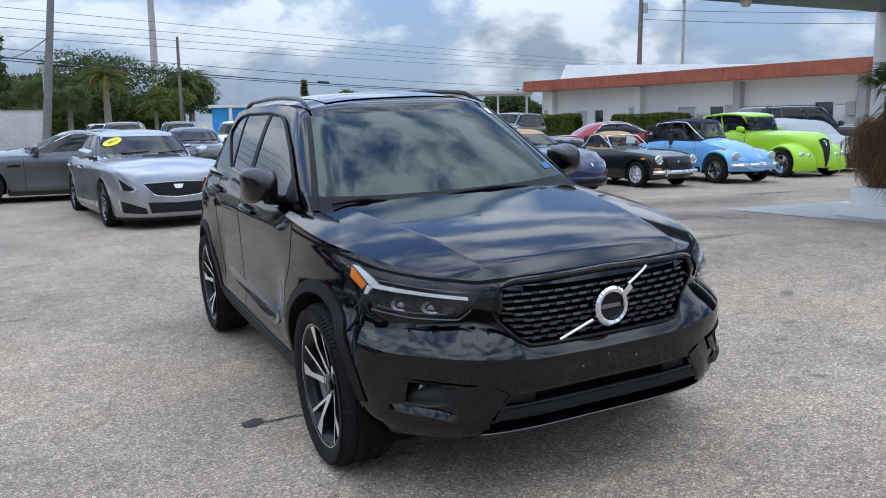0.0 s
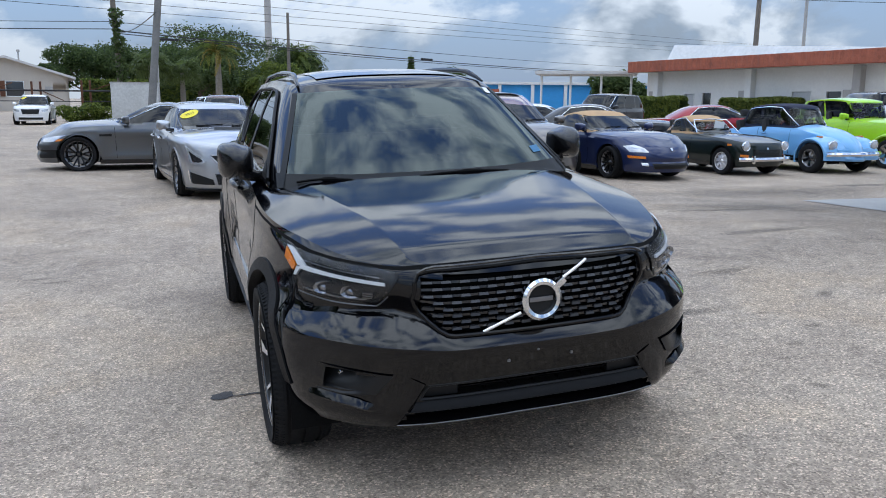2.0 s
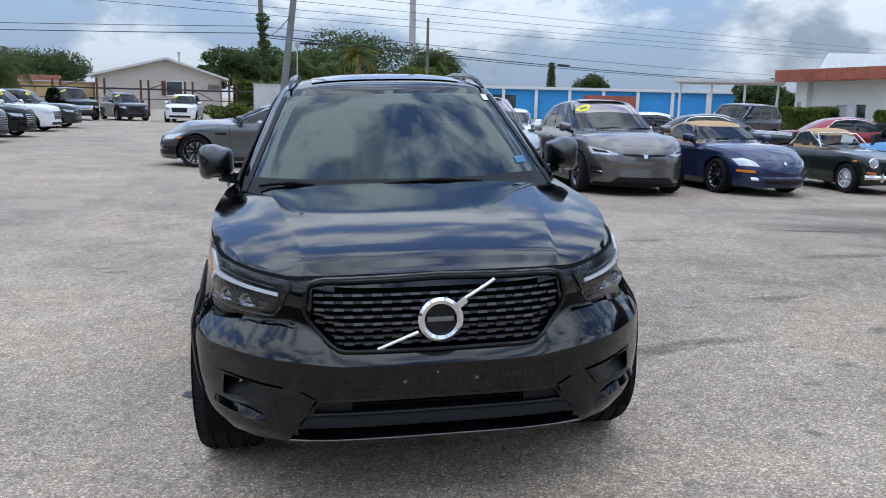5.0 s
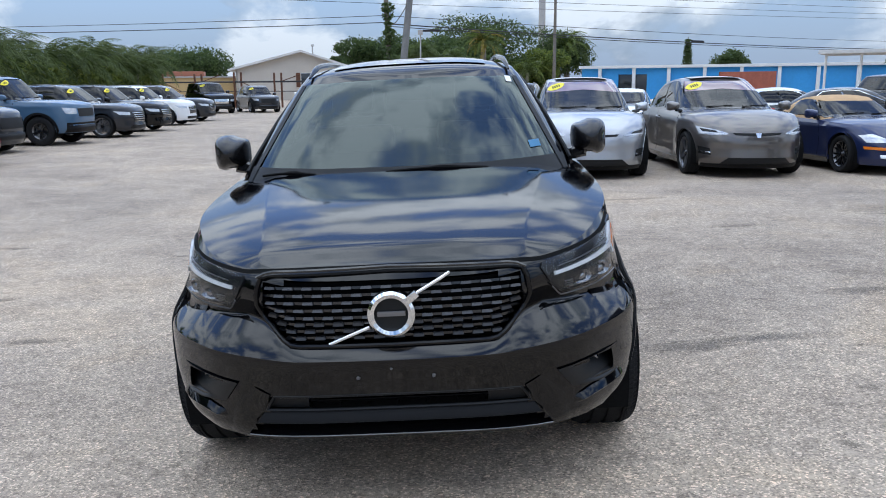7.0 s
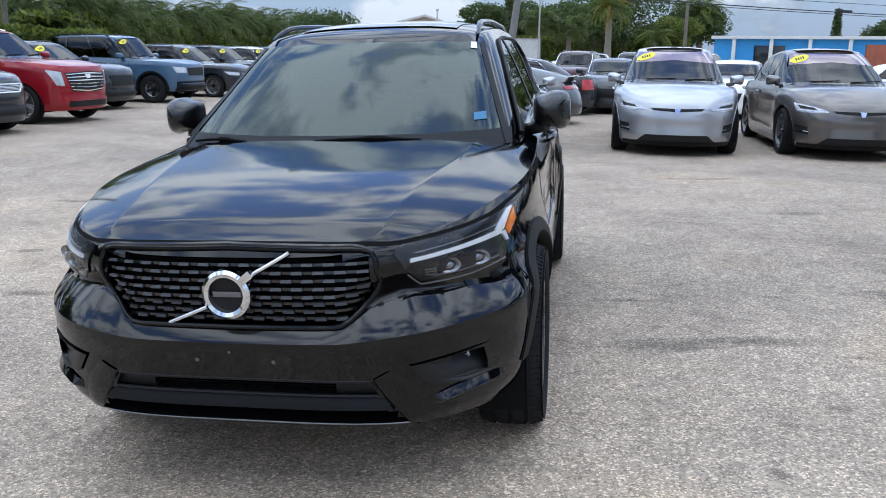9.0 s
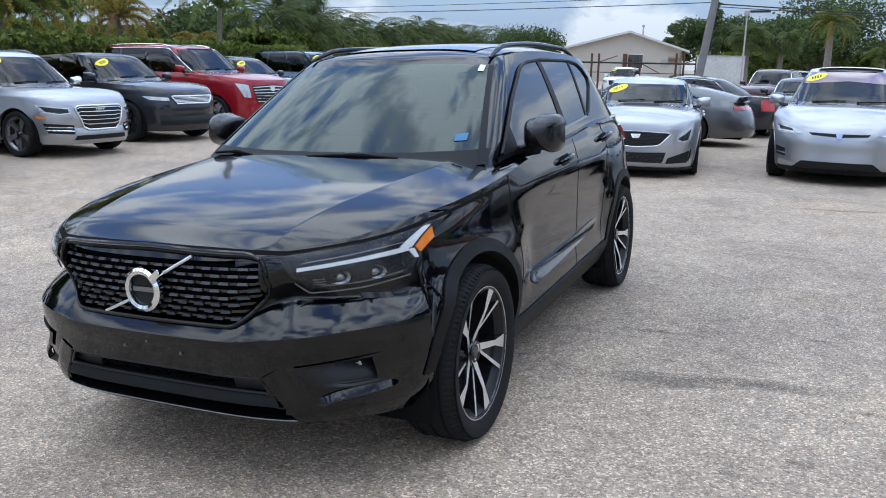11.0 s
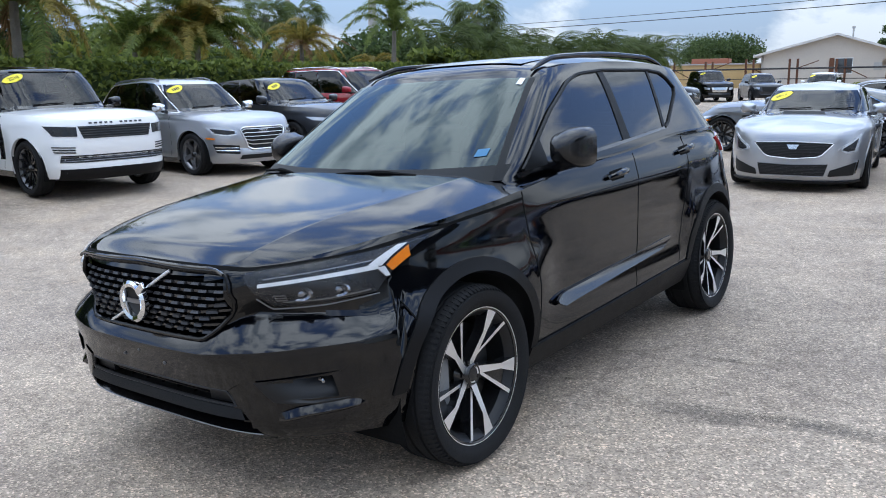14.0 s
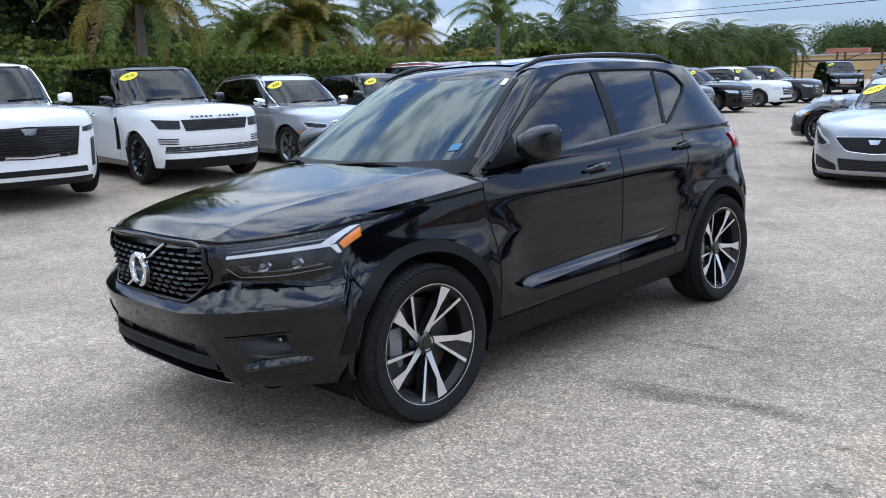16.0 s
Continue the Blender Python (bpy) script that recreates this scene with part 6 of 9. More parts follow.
build_car("luxury_suv", "white boxy luxury SUV with black roof and yellow sticker", "suv", (-8.30, 2.80, 88), big_suv(
    paint=P_WHITE, cabin_paint=P_BLACK, mirrorpaint=P_BLACK, sideglass=M_GLASSDARK, sticker=-1, year="2018", alloy=M_ALLOYDARK, wheel="mesh", rim=0.30, R=0.40, hood=1.08,
    fronts=[("grille", [(-0.50, 0.83), (0.50, 0.83)], [(-0.56, 1.0), (0.56, 1.0)], 0.006, 0.03, M_INK, "black mesh grille"),
            ("lower_intake", [(-0.80, 0.50), (0.80, 0.50)], [(-0.78, 0.60), (0.78, 0.60)], 0.006, 0.03, M_INK, "black lower intake"), ("bumper_trim", [(-0.80, 0.25), (0.80, 0.25)], [(-0.80, 0.41), (0.80, 0.41)], 0.006, 0.03, M_CLAD, ""),
            *[("bonnet_lettering", [(-0.40 + 0.077 * q, 1.030), (-0.36 + 0.077 * q, 1.030)], [(-0.40 + 0.077 * q, 1.052), (-0.36 + 0.077 * q, 1.052)], 0.008, 0.01, M_STUD, "plain dark bar on the bonnet edge") for q in range(11) if q != 5]],
    bars={"grille": (5, M_GLOSSBLACK, "grille_bar", 0.012, 0.01), "lower_intake": (3, M_ALLOYGREY, "grille_bar", 0.012, 0.01, "h", 0.15)},
    pair=[lamp_pair([(0.58, 0.86), (0.84, 0.87)], [(0.58, 0.99), (0.90, 1.01)], M_LAMPDARK, "rectangular headlamp"),
          ("bumper_vent", [(0.62, 0.63), (0.84, 0.64)], [(0.62, 0.645), (0.85, 0.655)], 0.008, 0.02, M_INK, ""), ("bumper_vent", [(0.62, 0.665), (0.85, 0.675)], [(0.62, 0.68), (0.86, 0.69)], 0.008, 0.02, M_INK, ""), ("bumper_vent", [(0.62, 0.70), (0.86, 0.71)], [(0.62, 0.715), (0.86, 0.725)], 0.008, 0.02, M_INK, "")],
    sides=[("fender_gill", [(-1.00, 0.50), (-0.84, 0.50)], [(-1.02, 1.02), (-0.92, 1.02)], 0.008, 0.02, M_GLOSSBLACK, "black vertical door gill")]))
build_car("crossover", "silver mid-size crossover with chrome-barred grille and yellow sticker", "suv", (-8.45, 5.66, 87), mid_suv(
    paint=P_SILVER, sticker=-1, chrome=M_CHROME, mirrorpaint=M_CHROME, badge=None, wheel="five", alloy=M_ALLOYGREY,
    fronts=[("grille", [(-0.34, 0.50), (-0.28, 0.44), (0.28, 0.44), (0.34, 0.50)], [(-0.46, 0.78), (-0.40, 0.82), (0.40, 0.82), (0.46, 0.78)], 0.008, 0.03, M_INK, "large six-sided grille with chrome bars"),
            ("lower_intake", [(-0.50, 0.29), (0.50, 0.29)], [(-0.46, 0.36), (0.46, 0.36)], 0.006, 0.03, M_INK, "")],
    bars={"grille": (6, M_ALLOY, "grille_bar", 0.016, 0.01, "h", 0.16)}, frames={"grille": (M_ALLOY, 0.012)},
    pair=[lamp_pair([(0.52, 0.70), (0.66, 0.68), (0.80, 0.71)], [(0.52, 0.78), (0.68, 0.80), (0.86, 0.83)]), ("lamp_inner", [(0.55, 0.718), (0.66, 0.702), (0.79, 0.730)], [(0.55, 0.765), (0.68, 0.782), (0.83, 0.808)], 0.012, 0.01, M_LAMPDARK, ""), ("light_bar", [(0.53, 0.702), (0.66, 0.684), (0.80, 0.713)], [(0.53, 0.712), (0.66, 0.695), (0.805, 0.724)], 0.014, 0.01, M_DRL, ""), ("side_marker", [(0.80, 0.62), (0.86, 0.63)], [(0.80, 0.65), (0.87, 0.66)], 0.010, 0.01, M_AMBER, ""), ("corner_vent", [(0.50, 0.38), (0.78, 0.40)], [(0.48, 0.52), (0.82, 0.55)], 0.006, 0.03, M_INK, ""),
          ("vent_bar", [(0.50, 0.42), (0.79, 0.44)], [(0.50, 0.435), (0.79, 0.455)], 0.014, 0.01, M_CHROME, ""), ("vent_bar", [(0.50, 0.47), (0.80, 0.49)], [(0.50, 0.485), (0.80, 0.505)], 0.014, 0.01, M_CHROME, "")]))
oc = [o for o in bpy.data.objects if o.name.startswith("crossover")][0]
for k in range(4):
    bm = bmesh.new()
    add_lathe(bm, [(-0.006, 0.026), (-0.01, 0.030), (-0.006, 0.034), (0.0, 0.034), (0.0, 0.026), (-0.006, 0.026)], 18, "y", (-0.066 + 0.044 * k, -2.325, 0.745))
    part("badge_ring", bm, M_CHROME, oc)
build_car("crossover", "dark charcoal crossover with silver mesh grille and yellow sticker", "suv", (-8.95, 8.48, 86), mid_suv(
    paint=P_CHARCOAL, L=4.8, W=0.97, H=1.67, R=0.39, rim=0.285, hood=0.98, cowl=(-1.0, 1.12), belt=1.12, deck=1.10, sticker=-1, rails=None, alloy=M_ALLOYDARK, cabin_paint=P_BLACK,
    fronts=[("grille", [(-0.42, 0.74), (0.42, 0.74)], [(-0.52, 0.88), (0.52, 0.88)], 0.008, 0.03, M_INK, "silver mesh grille"), ("lower_intake", [(-0.72, 0.34), (0.72, 0.34)], [(-0.72, 0.52), (0.72, 0.52)], 0.006, 0.03, M_INK, "")],
    bars={"grille": (6, M_ALLOY, "grille_bar", 0.012, 0.01, "h", 0.4)}, frames={"grille": (M_ALLOY, 0.012)}, pair=[lamp_pair([(0.55, 0.79), (0.82, 0.81)], [(0.56, 0.85), (0.88, 0.88)], M_LAMP)]))
build_car("luxury_suv", "deep red full-size SUV with tall chrome-edged headlamps", "suv", (-9.2, 11.4, 87), big_suv(
    paint=P_RED, L=5.18, W=1.02, H=1.90, R=0.40, rim=0.29, wb=2.95, hood=1.14, cowl=(-1.15, 1.27), belt=1.25, chrome=M_CHROME, rails=M_CHROME, alloy=M_ALLOY, sideglass=M_GLASSDARK, badge=(0.09, 0.09, 0.95),
    fronts=[("grille", [(-0.50, 0.66), (0, 0.62), (0.50, 0.66)], [(-0.62, 1.02), (0, 1.05), (0.62, 1.02)], 0.008, 0.03, M_INK, "chrome-barred shield grille"), ("lower_intake", [(-0.60, 0.34), (0.60, 0.34)], [(-0.60, 0.46), (0.60, 0.46)], 0.006, 0.03, M_INK, "")],
    bars={"grille": (6, M_CHROME, "grille_bar", 0.014, 0.01, "h", 0.3)}, pair=[lamp_pair([(0.66, 0.76), (0.80, 0.78)], [(0.70, 1.04), (0.90, 1.08)], M_LAMP, "tall chrome-edged headlamp")]))
build_car("crossover", "dark blue-black SUV with a yellow sticker", "suv", (-10.5, 15.0, 87), mid_suv(
    paint=P_CHARCOAL, L=4.9, W=0.97, H=1.68, R=0.385, hood=1.0, cowl=(-1.0, 1.14), belt=1.14, deck=1.12, sticker=-1, rails=M_ALLOYDARK, alloy=M_ALLOYDARK,
    fronts=[("grille", [(-0.42, 0.60), (0.42, 0.60)], [(-0.52, 0.86), (0.52, 0.86)], 0.008, 0.03, M_INK, "black grille"), ("lower_intake", [(-0.72, 0.34), (0.72, 0.34)], [(-0.72, 0.48), (0.72, 0.48)], 0.006, 0.03, M_INK, "")],
    pair=[lamp_pair([(0.58, 0.76), (0.82, 0.78)], [(0.58, 0.85), (0.88, 0.88)], M_LAMPDARK)]))
build_car("off_road_suv", "slate blue off-road SUV with black bumper trim and rugged tyres", "suv", (-10.2, 18.4, 89), big_suv(
    paint=P_SLATE, L=4.83, W=0.97, H=1.90, R=0.40, rim=0.23, fo=0.92, wb=2.79, hood=1.10, cowl=(-0.92, 1.22), header=-0.32, rr=1.80, tail=(2.15, 1.25), belt=1.22, cpost=(1.95, 1.75), sticker=-1, rails=M_ALLOYDARK, alloy=M_ALLOYDARK, clad=M_CLAD, sill=0.34,
    fronts=[("grille", [(-0.44, 0.78), (0.44, 0.78)], [(-0.46, 1.0), (0.46, 1.0)], 0.008, 0.03, M_INK, "black grille"), ("bumper_trim", [(-0.80, 0.36), (0.80, 0.36)], [(-0.80, 0.62), (0.80, 0.62)], 0.012, 0.03, M_CLAD, "black bumper")],
    pair=[lamp_pair([(0.52, 0.86), (0.80, 0.86)], [(0.52, 1.0), (0.84, 1.03)])]))
for lab, pl, pm in (("black crossover with bright grille edge and yellow sticker", (-10.0, 21.8, 88), P_CHARCOAL), ("black sedan-like crossover in the hedge row", (-10.35, 25.4, 88), P_BLACK), ("white crossover with chrome grille in the hedge row", (-10.9, 30.2, 88), P_WHITE), ("dark plum crossover parked by the hedge", (-11.2, 34.2, 90), P_CHARCOAL)):
    build_car("crossover", lab, "suv", pl, mid_suv(
        paint=pm, sticker=-1, L=4.85, wheel="ten", fronts=[("grille", [(-0.36, 0.48), (0.36, 0.48)], [(-0.46, 0.80), (0.46, 0.80)], 0.008, 0.03, M_INK, "barred grille"), ("lower_intake", [(-0.55, 0.28), (0.55, 0.28)], [(-0.55, 0.38), (0.55, 0.38)], 0.006, 0.03, M_INK, "")],
        bars={"grille": (5, M_CHROME, "grille_bar", 0.014, 0.01, "h", 0.25)}, pair=[lamp_pair([(0.54, 0.70), (0.80, 0.72)], [(0.54, 0.79), (0.86, 0.83)])]))
# cars along the far fence, facing the lot
for lab, pl, pm, big in (("black full-size SUV by the rusty fence", (-13.9, 45.2, 34), P_BLACK, True), ("black crossover by the rusty fence", (-11.35, 46.4, 30), P_CHARCOAL, False), ("white crossover by the rusty fence", (-8.65, 45.0, 2), P_WHITE, False)):
    mk = big_suv if big else mid_suv
    build_car("far_suv", lab, "suv", pl, mk(paint=pm, sticker=-1, fronts=[("grille", [(-0.40, 0.60), (0.40, 0.60)], [(-0.46, 0.86), (0.46, 0.86)], 0.008, 0.03, M_INK if pm is P_WHITE else (M_CHROME if big else M_INK), "bright grille"), ("lower_intake", [(-0.60, 0.30), (0.60, 0.30)], [(-0.60, 0.42), (0.60, 0.42)], 0.006, 0.03, M_INK, "")],
              pair=[lamp_pair([(0.56, 0.72), (0.80, 0.74)], [(0.56, 0.84), (0.86, 0.88)])]))
# second row behind
for nm, lab, pl, mk, pm in (
        ("sedan", "white sedan parked behind the front row", (4.3, 16.5, -15), sedan, P_WHITE), ("sedan", "silver sedan parked behind the front row", (7.5, 16.0, 0), sedan, P_SILVER), ("sedan", "white coupe parked behind the front row", (11.9, 17.6, 75), sedan, P_WHITE),
        ("sedan", "black-topped coupe parked behind the front row", (13.0, 15.9, 66), sedan, P_CHARCOAL), ("sedan", "red sedan parked behind the front row", (18.4, 17.6, 70), sedan, P_RED), ("crossover", "black SUV parked behind the front row", (15.0, 27.0, -60), big_suv, P_CHARCOAL),
        ("crossover", "white SUV parked beside the white wall", (-1.6, 54.0, -80), mid_suv, P_WHITE), ("crossover", "maroon SUV parked behind the leaning pole", (0.25, 27.0, -10), mid_suv, P_MAROON), ("crossover", "black SUV parked behind the leaning pole", (2.6, 29.6, -12), mid_suv, P_CHARCOAL),
        ("sedan", "dark grey coupe parked across behind the fastback", (-3.6, 17.4, -88), sedan, P_CHARCOAL), ("sedan", "black sedan behind the white electric SUV", (1.6, 17.5, -5), sedan, P_CHARCOAL), ("crossover", "white SUV parked by the trees", (4.8, 30.0, -20), mid_suv, P_WHITE)):
    build_car(nm, lab, "suv" if nm == "crossover" else "car", pl, mk(paint=pm, chrome=M_CHROME, fronts=[("grille", [(-0.40, 0.45), (0.40, 0.45)], [(-0.46, 0.66), (0.46, 0.66)], 0.008, 0.03, M_INK, "")], pair=[lamp_pair([(0.54, 0.60), (0.76, 0.62)], [(0.54, 0.70), (0.80, 0.73)])]))
build_car("black_suv", "black SUV with roof rack parked by the orange-trimmed building", "suv", (22.9, 14.3, 80), big_suv(paint=P_CHARCOAL, rails=M_ALLOYDARK, pair=[lamp_pair([(0.54, 0.80), (0.80, 0.82)], [(0.54, 0.92), (0.84, 0.95)])]))

# ---- three old cars ----
def round_lamp(parent, x, y, z, r, tilt=0.0, label="round chrome-rimmed headlamp"):
    bm = bmesh.new()
    add_lathe(bm, [(0.10, r * 0.6), (0.02, r * 1.02), (-0.012, r * 1.05), (-0.02, r * 0.98), (-0.012, r * 0.9)], 22, "y")
    bmesh.ops.transform(bm, matrix=Matrix.Translation((x, y, z)) @ Matrix.Rotation(radians(tilt), 4, "X"), verts=bm.verts)
    o = part("headlamp", bm, M_CHROME, parent, label)
    bm = bmesh.new()
    add_lathe(bm, [(-0.010, r * 0.92), (-0.028, r * 0.6), (-0.036, 0.0001)], 22, "y")
    bmesh.ops.transform(bm, matrix=Matrix.Translation((x, y, z)) @ Matrix.Rotation(radians(tilt), 4, "X"), verts=bm.verts)
    part("lens", bm, M_LAMP, o)


def fender(parent, s, yc, zc, r, x0, x1, material, a0=-25, a1=205, ahead=1.0, behind=1.0, lift=0.0):
    """A separate rounded wing over a wheel; ahead and behind stretch it along the car."""
    bm = bmesh.new()
    rows = []
    n = 26
    for k in range(n + 1):
        a = radians(lerp(a0, a1, k / n))
        ca, sa = math.cos(a), math.sin(a)
        row = []
        for q in range(11):
            u = q / 10
            x = lerp(x0, x1, math.sin(u * math.pi / 2) ** 0.9)
            rr = r * (1.0 + 0.16 * math.cos(u * math.pi / 2))
            st = behind if ca > 0 else ahead
            row.append((s * x, yc + ca * rr * lerp(1, st, 1 - 0.35 * u), zc + sa * rr + lift * (1 - u) * max(0, sa)))
        a_in = r * 0.93
        row.append((s * (x1 - 0.015), yc + ca * a_in * lerp(1, behind if ca > 0 else ahead, 0.5), zc + sa * a_in))
        rows.append(row)
    add_grid(bm, rows)
    return part("fender", bm, material, parent, "rounded separate fender")


def chrome_bumper(parent, y, z, half, bow=0.12, h=0.05, overriders=(0.4,)):
    bm = bmesh.new()
    rows = []
    for k in range(17):
        x = lerp(-half, half, k / 16)
        yy = y + bow * abs(x / half) ** 2.5
        rows.append([(x, yy + 0.03, z + h), (x, yy - 0.005, z + h * 0.8), (x, yy - 0.025, z), (x, yy - 0.005, z - h * 0.8), (x, yy + 0.03, z - h)])
    add_grid(bm, rows)
    o = part("bumper", bm, M_CHROME, parent, "curved chrome bumper")
    for v in overriders:
        for s in (1, -1):
            part("overrider", box((s * v, y + bow * (v / half) ** 2.5 - 0.02, z), (0.05, 0.06, 0.17), 0.02), M_CHROME, o)


# small dark roadster
build_car("roadster", "dark green classic roadster with a tan soft top and chrome bumper", "car", (10.45, 9.25, 5), sedan(
    paint=P_BRG, cabin_paint=M_SOFTTOPTAN, L=3.46, W=0.70, H=1.23, R=0.29, rim=0.19, tyrew=0.16, fo=0.62, wb=2.03, sill=0.20, hood=0.68, cowl=(-0.22, 0.83), header=0.10, rr=0.70, tail=(1.15, 0.82), deck=0.80, belt=0.82, roofw=0.46,
    cpost=(0.78, 0.62), panes=[0, 0.3, 1.0], nose=0.05, nf=4.2, wheel="classic", alloy=M_ALLOY, glass=M_GLASSCLEAR, sideglass=M_GLASSCLEAR, crown=0.05, chrome=M_CHROME, mirror=False, handles=[0.62], doors=[-0.15, 0.78], inset=0.10, apost=0.1, headdrop=0.10,
    fronts=[("grille", [(-0.34, 0.40), (0.34, 0.40)], [(-0.36, 0.55), (0.36, 0.55)], 0.006, 0.03, M_INK, "black slatted grille")], bars={"grille": (6, M_ALLOYDARK, "grille_bar", 0.012, 0.01)}, badge=(0.03, 0.04, 0.57),
    pair=[("indicator", [(0.46, 0.40), (0.58, 0.41)], [(0.46, 0.44), (0.58, 0.45)], 0.012, 0.02, M_AMBER, "amber indicator")], sides=[("side_marker", [(-1.38, 0.62), (-1.28, 0.62)], [(-1.38, 0.66), (-1.28, 0.66)], 0.008, 0.015, M_AMBER, "amber side marker")]))
oc = bpy.data.objects["roadster"]
for s in (1, -1):
    round_lamp(oc, s * 0.52, -1.66, 0.62, 0.095)
chrome_bumper(oc, -1.78, 0.35, 0.70)
bm = bmesh.new()
tube(bm, [(-0.585, -0.21, 0.85), (-0.53, -0.07, 0.99), (-0.47, 0.06, 1.118), (0, 0.03, 1.14), (0.47, 0.06, 1.118), (0.53, -0.07, 0.99), (0.585, -0.21, 0.85)], 0.014, 6)
part("windscreen_frame", bm, M_CHROME, oc, "chrome windscreen frame")
part("paper_sheet", box((0.12, -0.10, 0.99), (0.28, 0.01, 0.20), 0.0, Matrix.Rotation(0.2, 4, "Y")), M_LABELWHITE, oc, "white paper behind the windscreen")

# sky-blue beetle-shaped convertible
build_car("classic_convertible", "sky blue rounded classic convertible with a navy soft top", "car", (12.75, 9.05, 4), sedan(
    paint=P_SKYBLUE, cabin_paint=M_SOFTTOPNAVY, L=4.05, W=0.63, H=1.50, R=0.325, rim=0.20, tyrew=0.17, fo=0.72, wb=2.42, sill=0.28, hood=0.46, cowl=(-0.72, 0.96), header=-0.36, rr=0.95, tail=(1.35, 0.96), deck=0.86, belt=0.96, roofw=0.50,
    cpost=(1.02, 0.88), panes=[0, 0.22, 0.62, 1.0], nose=0.30, nf=2.1, wheel="five", alloy=M_CHROME, glass=M_GLASSCLEAR, sideglass=M_GLASSCLEAR, crown=0.04, chrome=M_CHROME, handles=[0.25], doors=[-0.55, 0.45], inset=-0.06, mirror=False, apost=0.12, headdrop=0.06, arch=0.33))
oc = bpy.data.objects["classic_convertible"]
for s in (1, -1):
    fender(oc, s, -1.305, 0.34, 0.40, 0.26, 0.79, P_SKYBLUE, -18, 186, 1.18, 1.05)
    fender(oc, s, 1.115, 0.34, 0.40, 0.42, 0.79, P_SKYBLUE, -25, 200, 1.05, 1.20)
    round_lamp(oc, s * 0.60, -1.77, 0.61, 0.115, 12)
    bm = bmesh.new()
    add_box(bm, (s * 0.60, -1.40, 0.79), (0.06, 0.12, 0.035), 0.012)
    part("indicator", bm, M_AMBER, oc, "amber indicator on the fender")
    part("running_board", box((s * 0.70, -0.1, 0.27), (0.16, 1.75, 0.05), 0.015), M_CLAD, oc)
bm = bmesh.new()
rows = []
zc, hw = curve((-1.95, 0.42), (-1.92, 0.52), (-1.84, 0.64), (-1.70, 0.765), (-1.48, 0.875), (-1.15, 0.965), (-0.70, 1.03)), curve((-1.95, 0.17), (-1.84, 0.27), (-1.6, 0.38), (-1.2, 0.50), (-0.70, 0.60))
for k in range(29):
    yy = -1.95 + 1.25 * (k / 28) ** 1.6
    rows.append([(hw(yy) * u, yy + 0.05 * u * u, zc(yy) - 0.10 * abs(u) ** 2.4 - 0.03 * smooth(0.82, 1.0, abs(u)) + 0.010 * math.exp(-(u / 0.05) ** 2)) for u in np.linspace(-1, 1, 25)])
add_grid(bm, rows)
part("bonnet", bm, P_SKYBLUE, oc, "rounded bonnet narrowing to the nose")
part("front_apron", box((0, -1.66, 0.46), (1.0, 0.40, 0.18), 0.08), P_SKYBLUE, oc)
chrome_bumper(oc, -1.98, 0.43, 0.80, 0.18, 0.05, ())

# lime street rod
build_car("street_rod", "lime green vintage street rod with a black pointed grille", "car", (15.5, 9.6, -2), sedan(
    paint=P_LIME, L=4.85, W=0.66, H=1.66, R=0.34, rim=0.23, tyrew=0.22, fo=0.62, wb=2.95, sill=0.24, hood=0.98, cowl=(-0.50, 1.10), header=-0.22, rr=1.55, tail=(2.15, 1.0), deck=0.94, belt=1.12, roofw=0.55,
    cpost=(1.5, 1.35), panes=[0, 0.55, 1.0], nose=0.16, nf=2.2, wheel="five", alloy=M_CHROME, glass=M_GLASSCLEAR, sideglass=M_GLASSDARK, crown=0.10, handles=[], doors=[-0.3, 0.8], inset=-0.12, mirror=True, apost=0.14, headdrop=0.08, arch=0.30,
    fronts=[("grille", [(-0.03, 0.28), (0.03, 0.28)], [(-0.17, 0.93), (0, 0.97), (0.17, 0.93)], 0.012, 0.03, M_INK, "black pointed grille")], badge=(0.02, 0.09, 0.82)))
oc = bpy.data.objects["street_rod"]
for s in (1, -1):
    fender(oc, s, -1.805, 0.36, 0.42, 0.22, 0.90, P_LIME, -20, 205, 1.12, 1.35, 0.05)
    fender(oc, s, 1.145, 0.36, 0.42, 0.42, 0.90, P_LIME, -20, 200, 1.1, 1.35)
    round_lamp(oc, s * 0.68, -2.27, 0.55, 0.085, 14, "round headlamp set into the fender")
    round_lamp(oc, s * 0.46, -2.29, 0.54, 0.065, 14, "small round lamp set into the fender")
    part("running_board", box((s * 0.74, -0.2, 0.28), (0.26, 2.0, 0.06), 0.02), P_LIME, oc)
bm = bmesh.new()
add_box(bm, (0, -2.22, 0.38), (1.35, 0.24, 0.26), 0.09)
add_box(bm, (0, -2.02, 0.56), (0.80, 0.50, 0.50), 0.16)
part("front_pan", bm, P_LIME, oc)


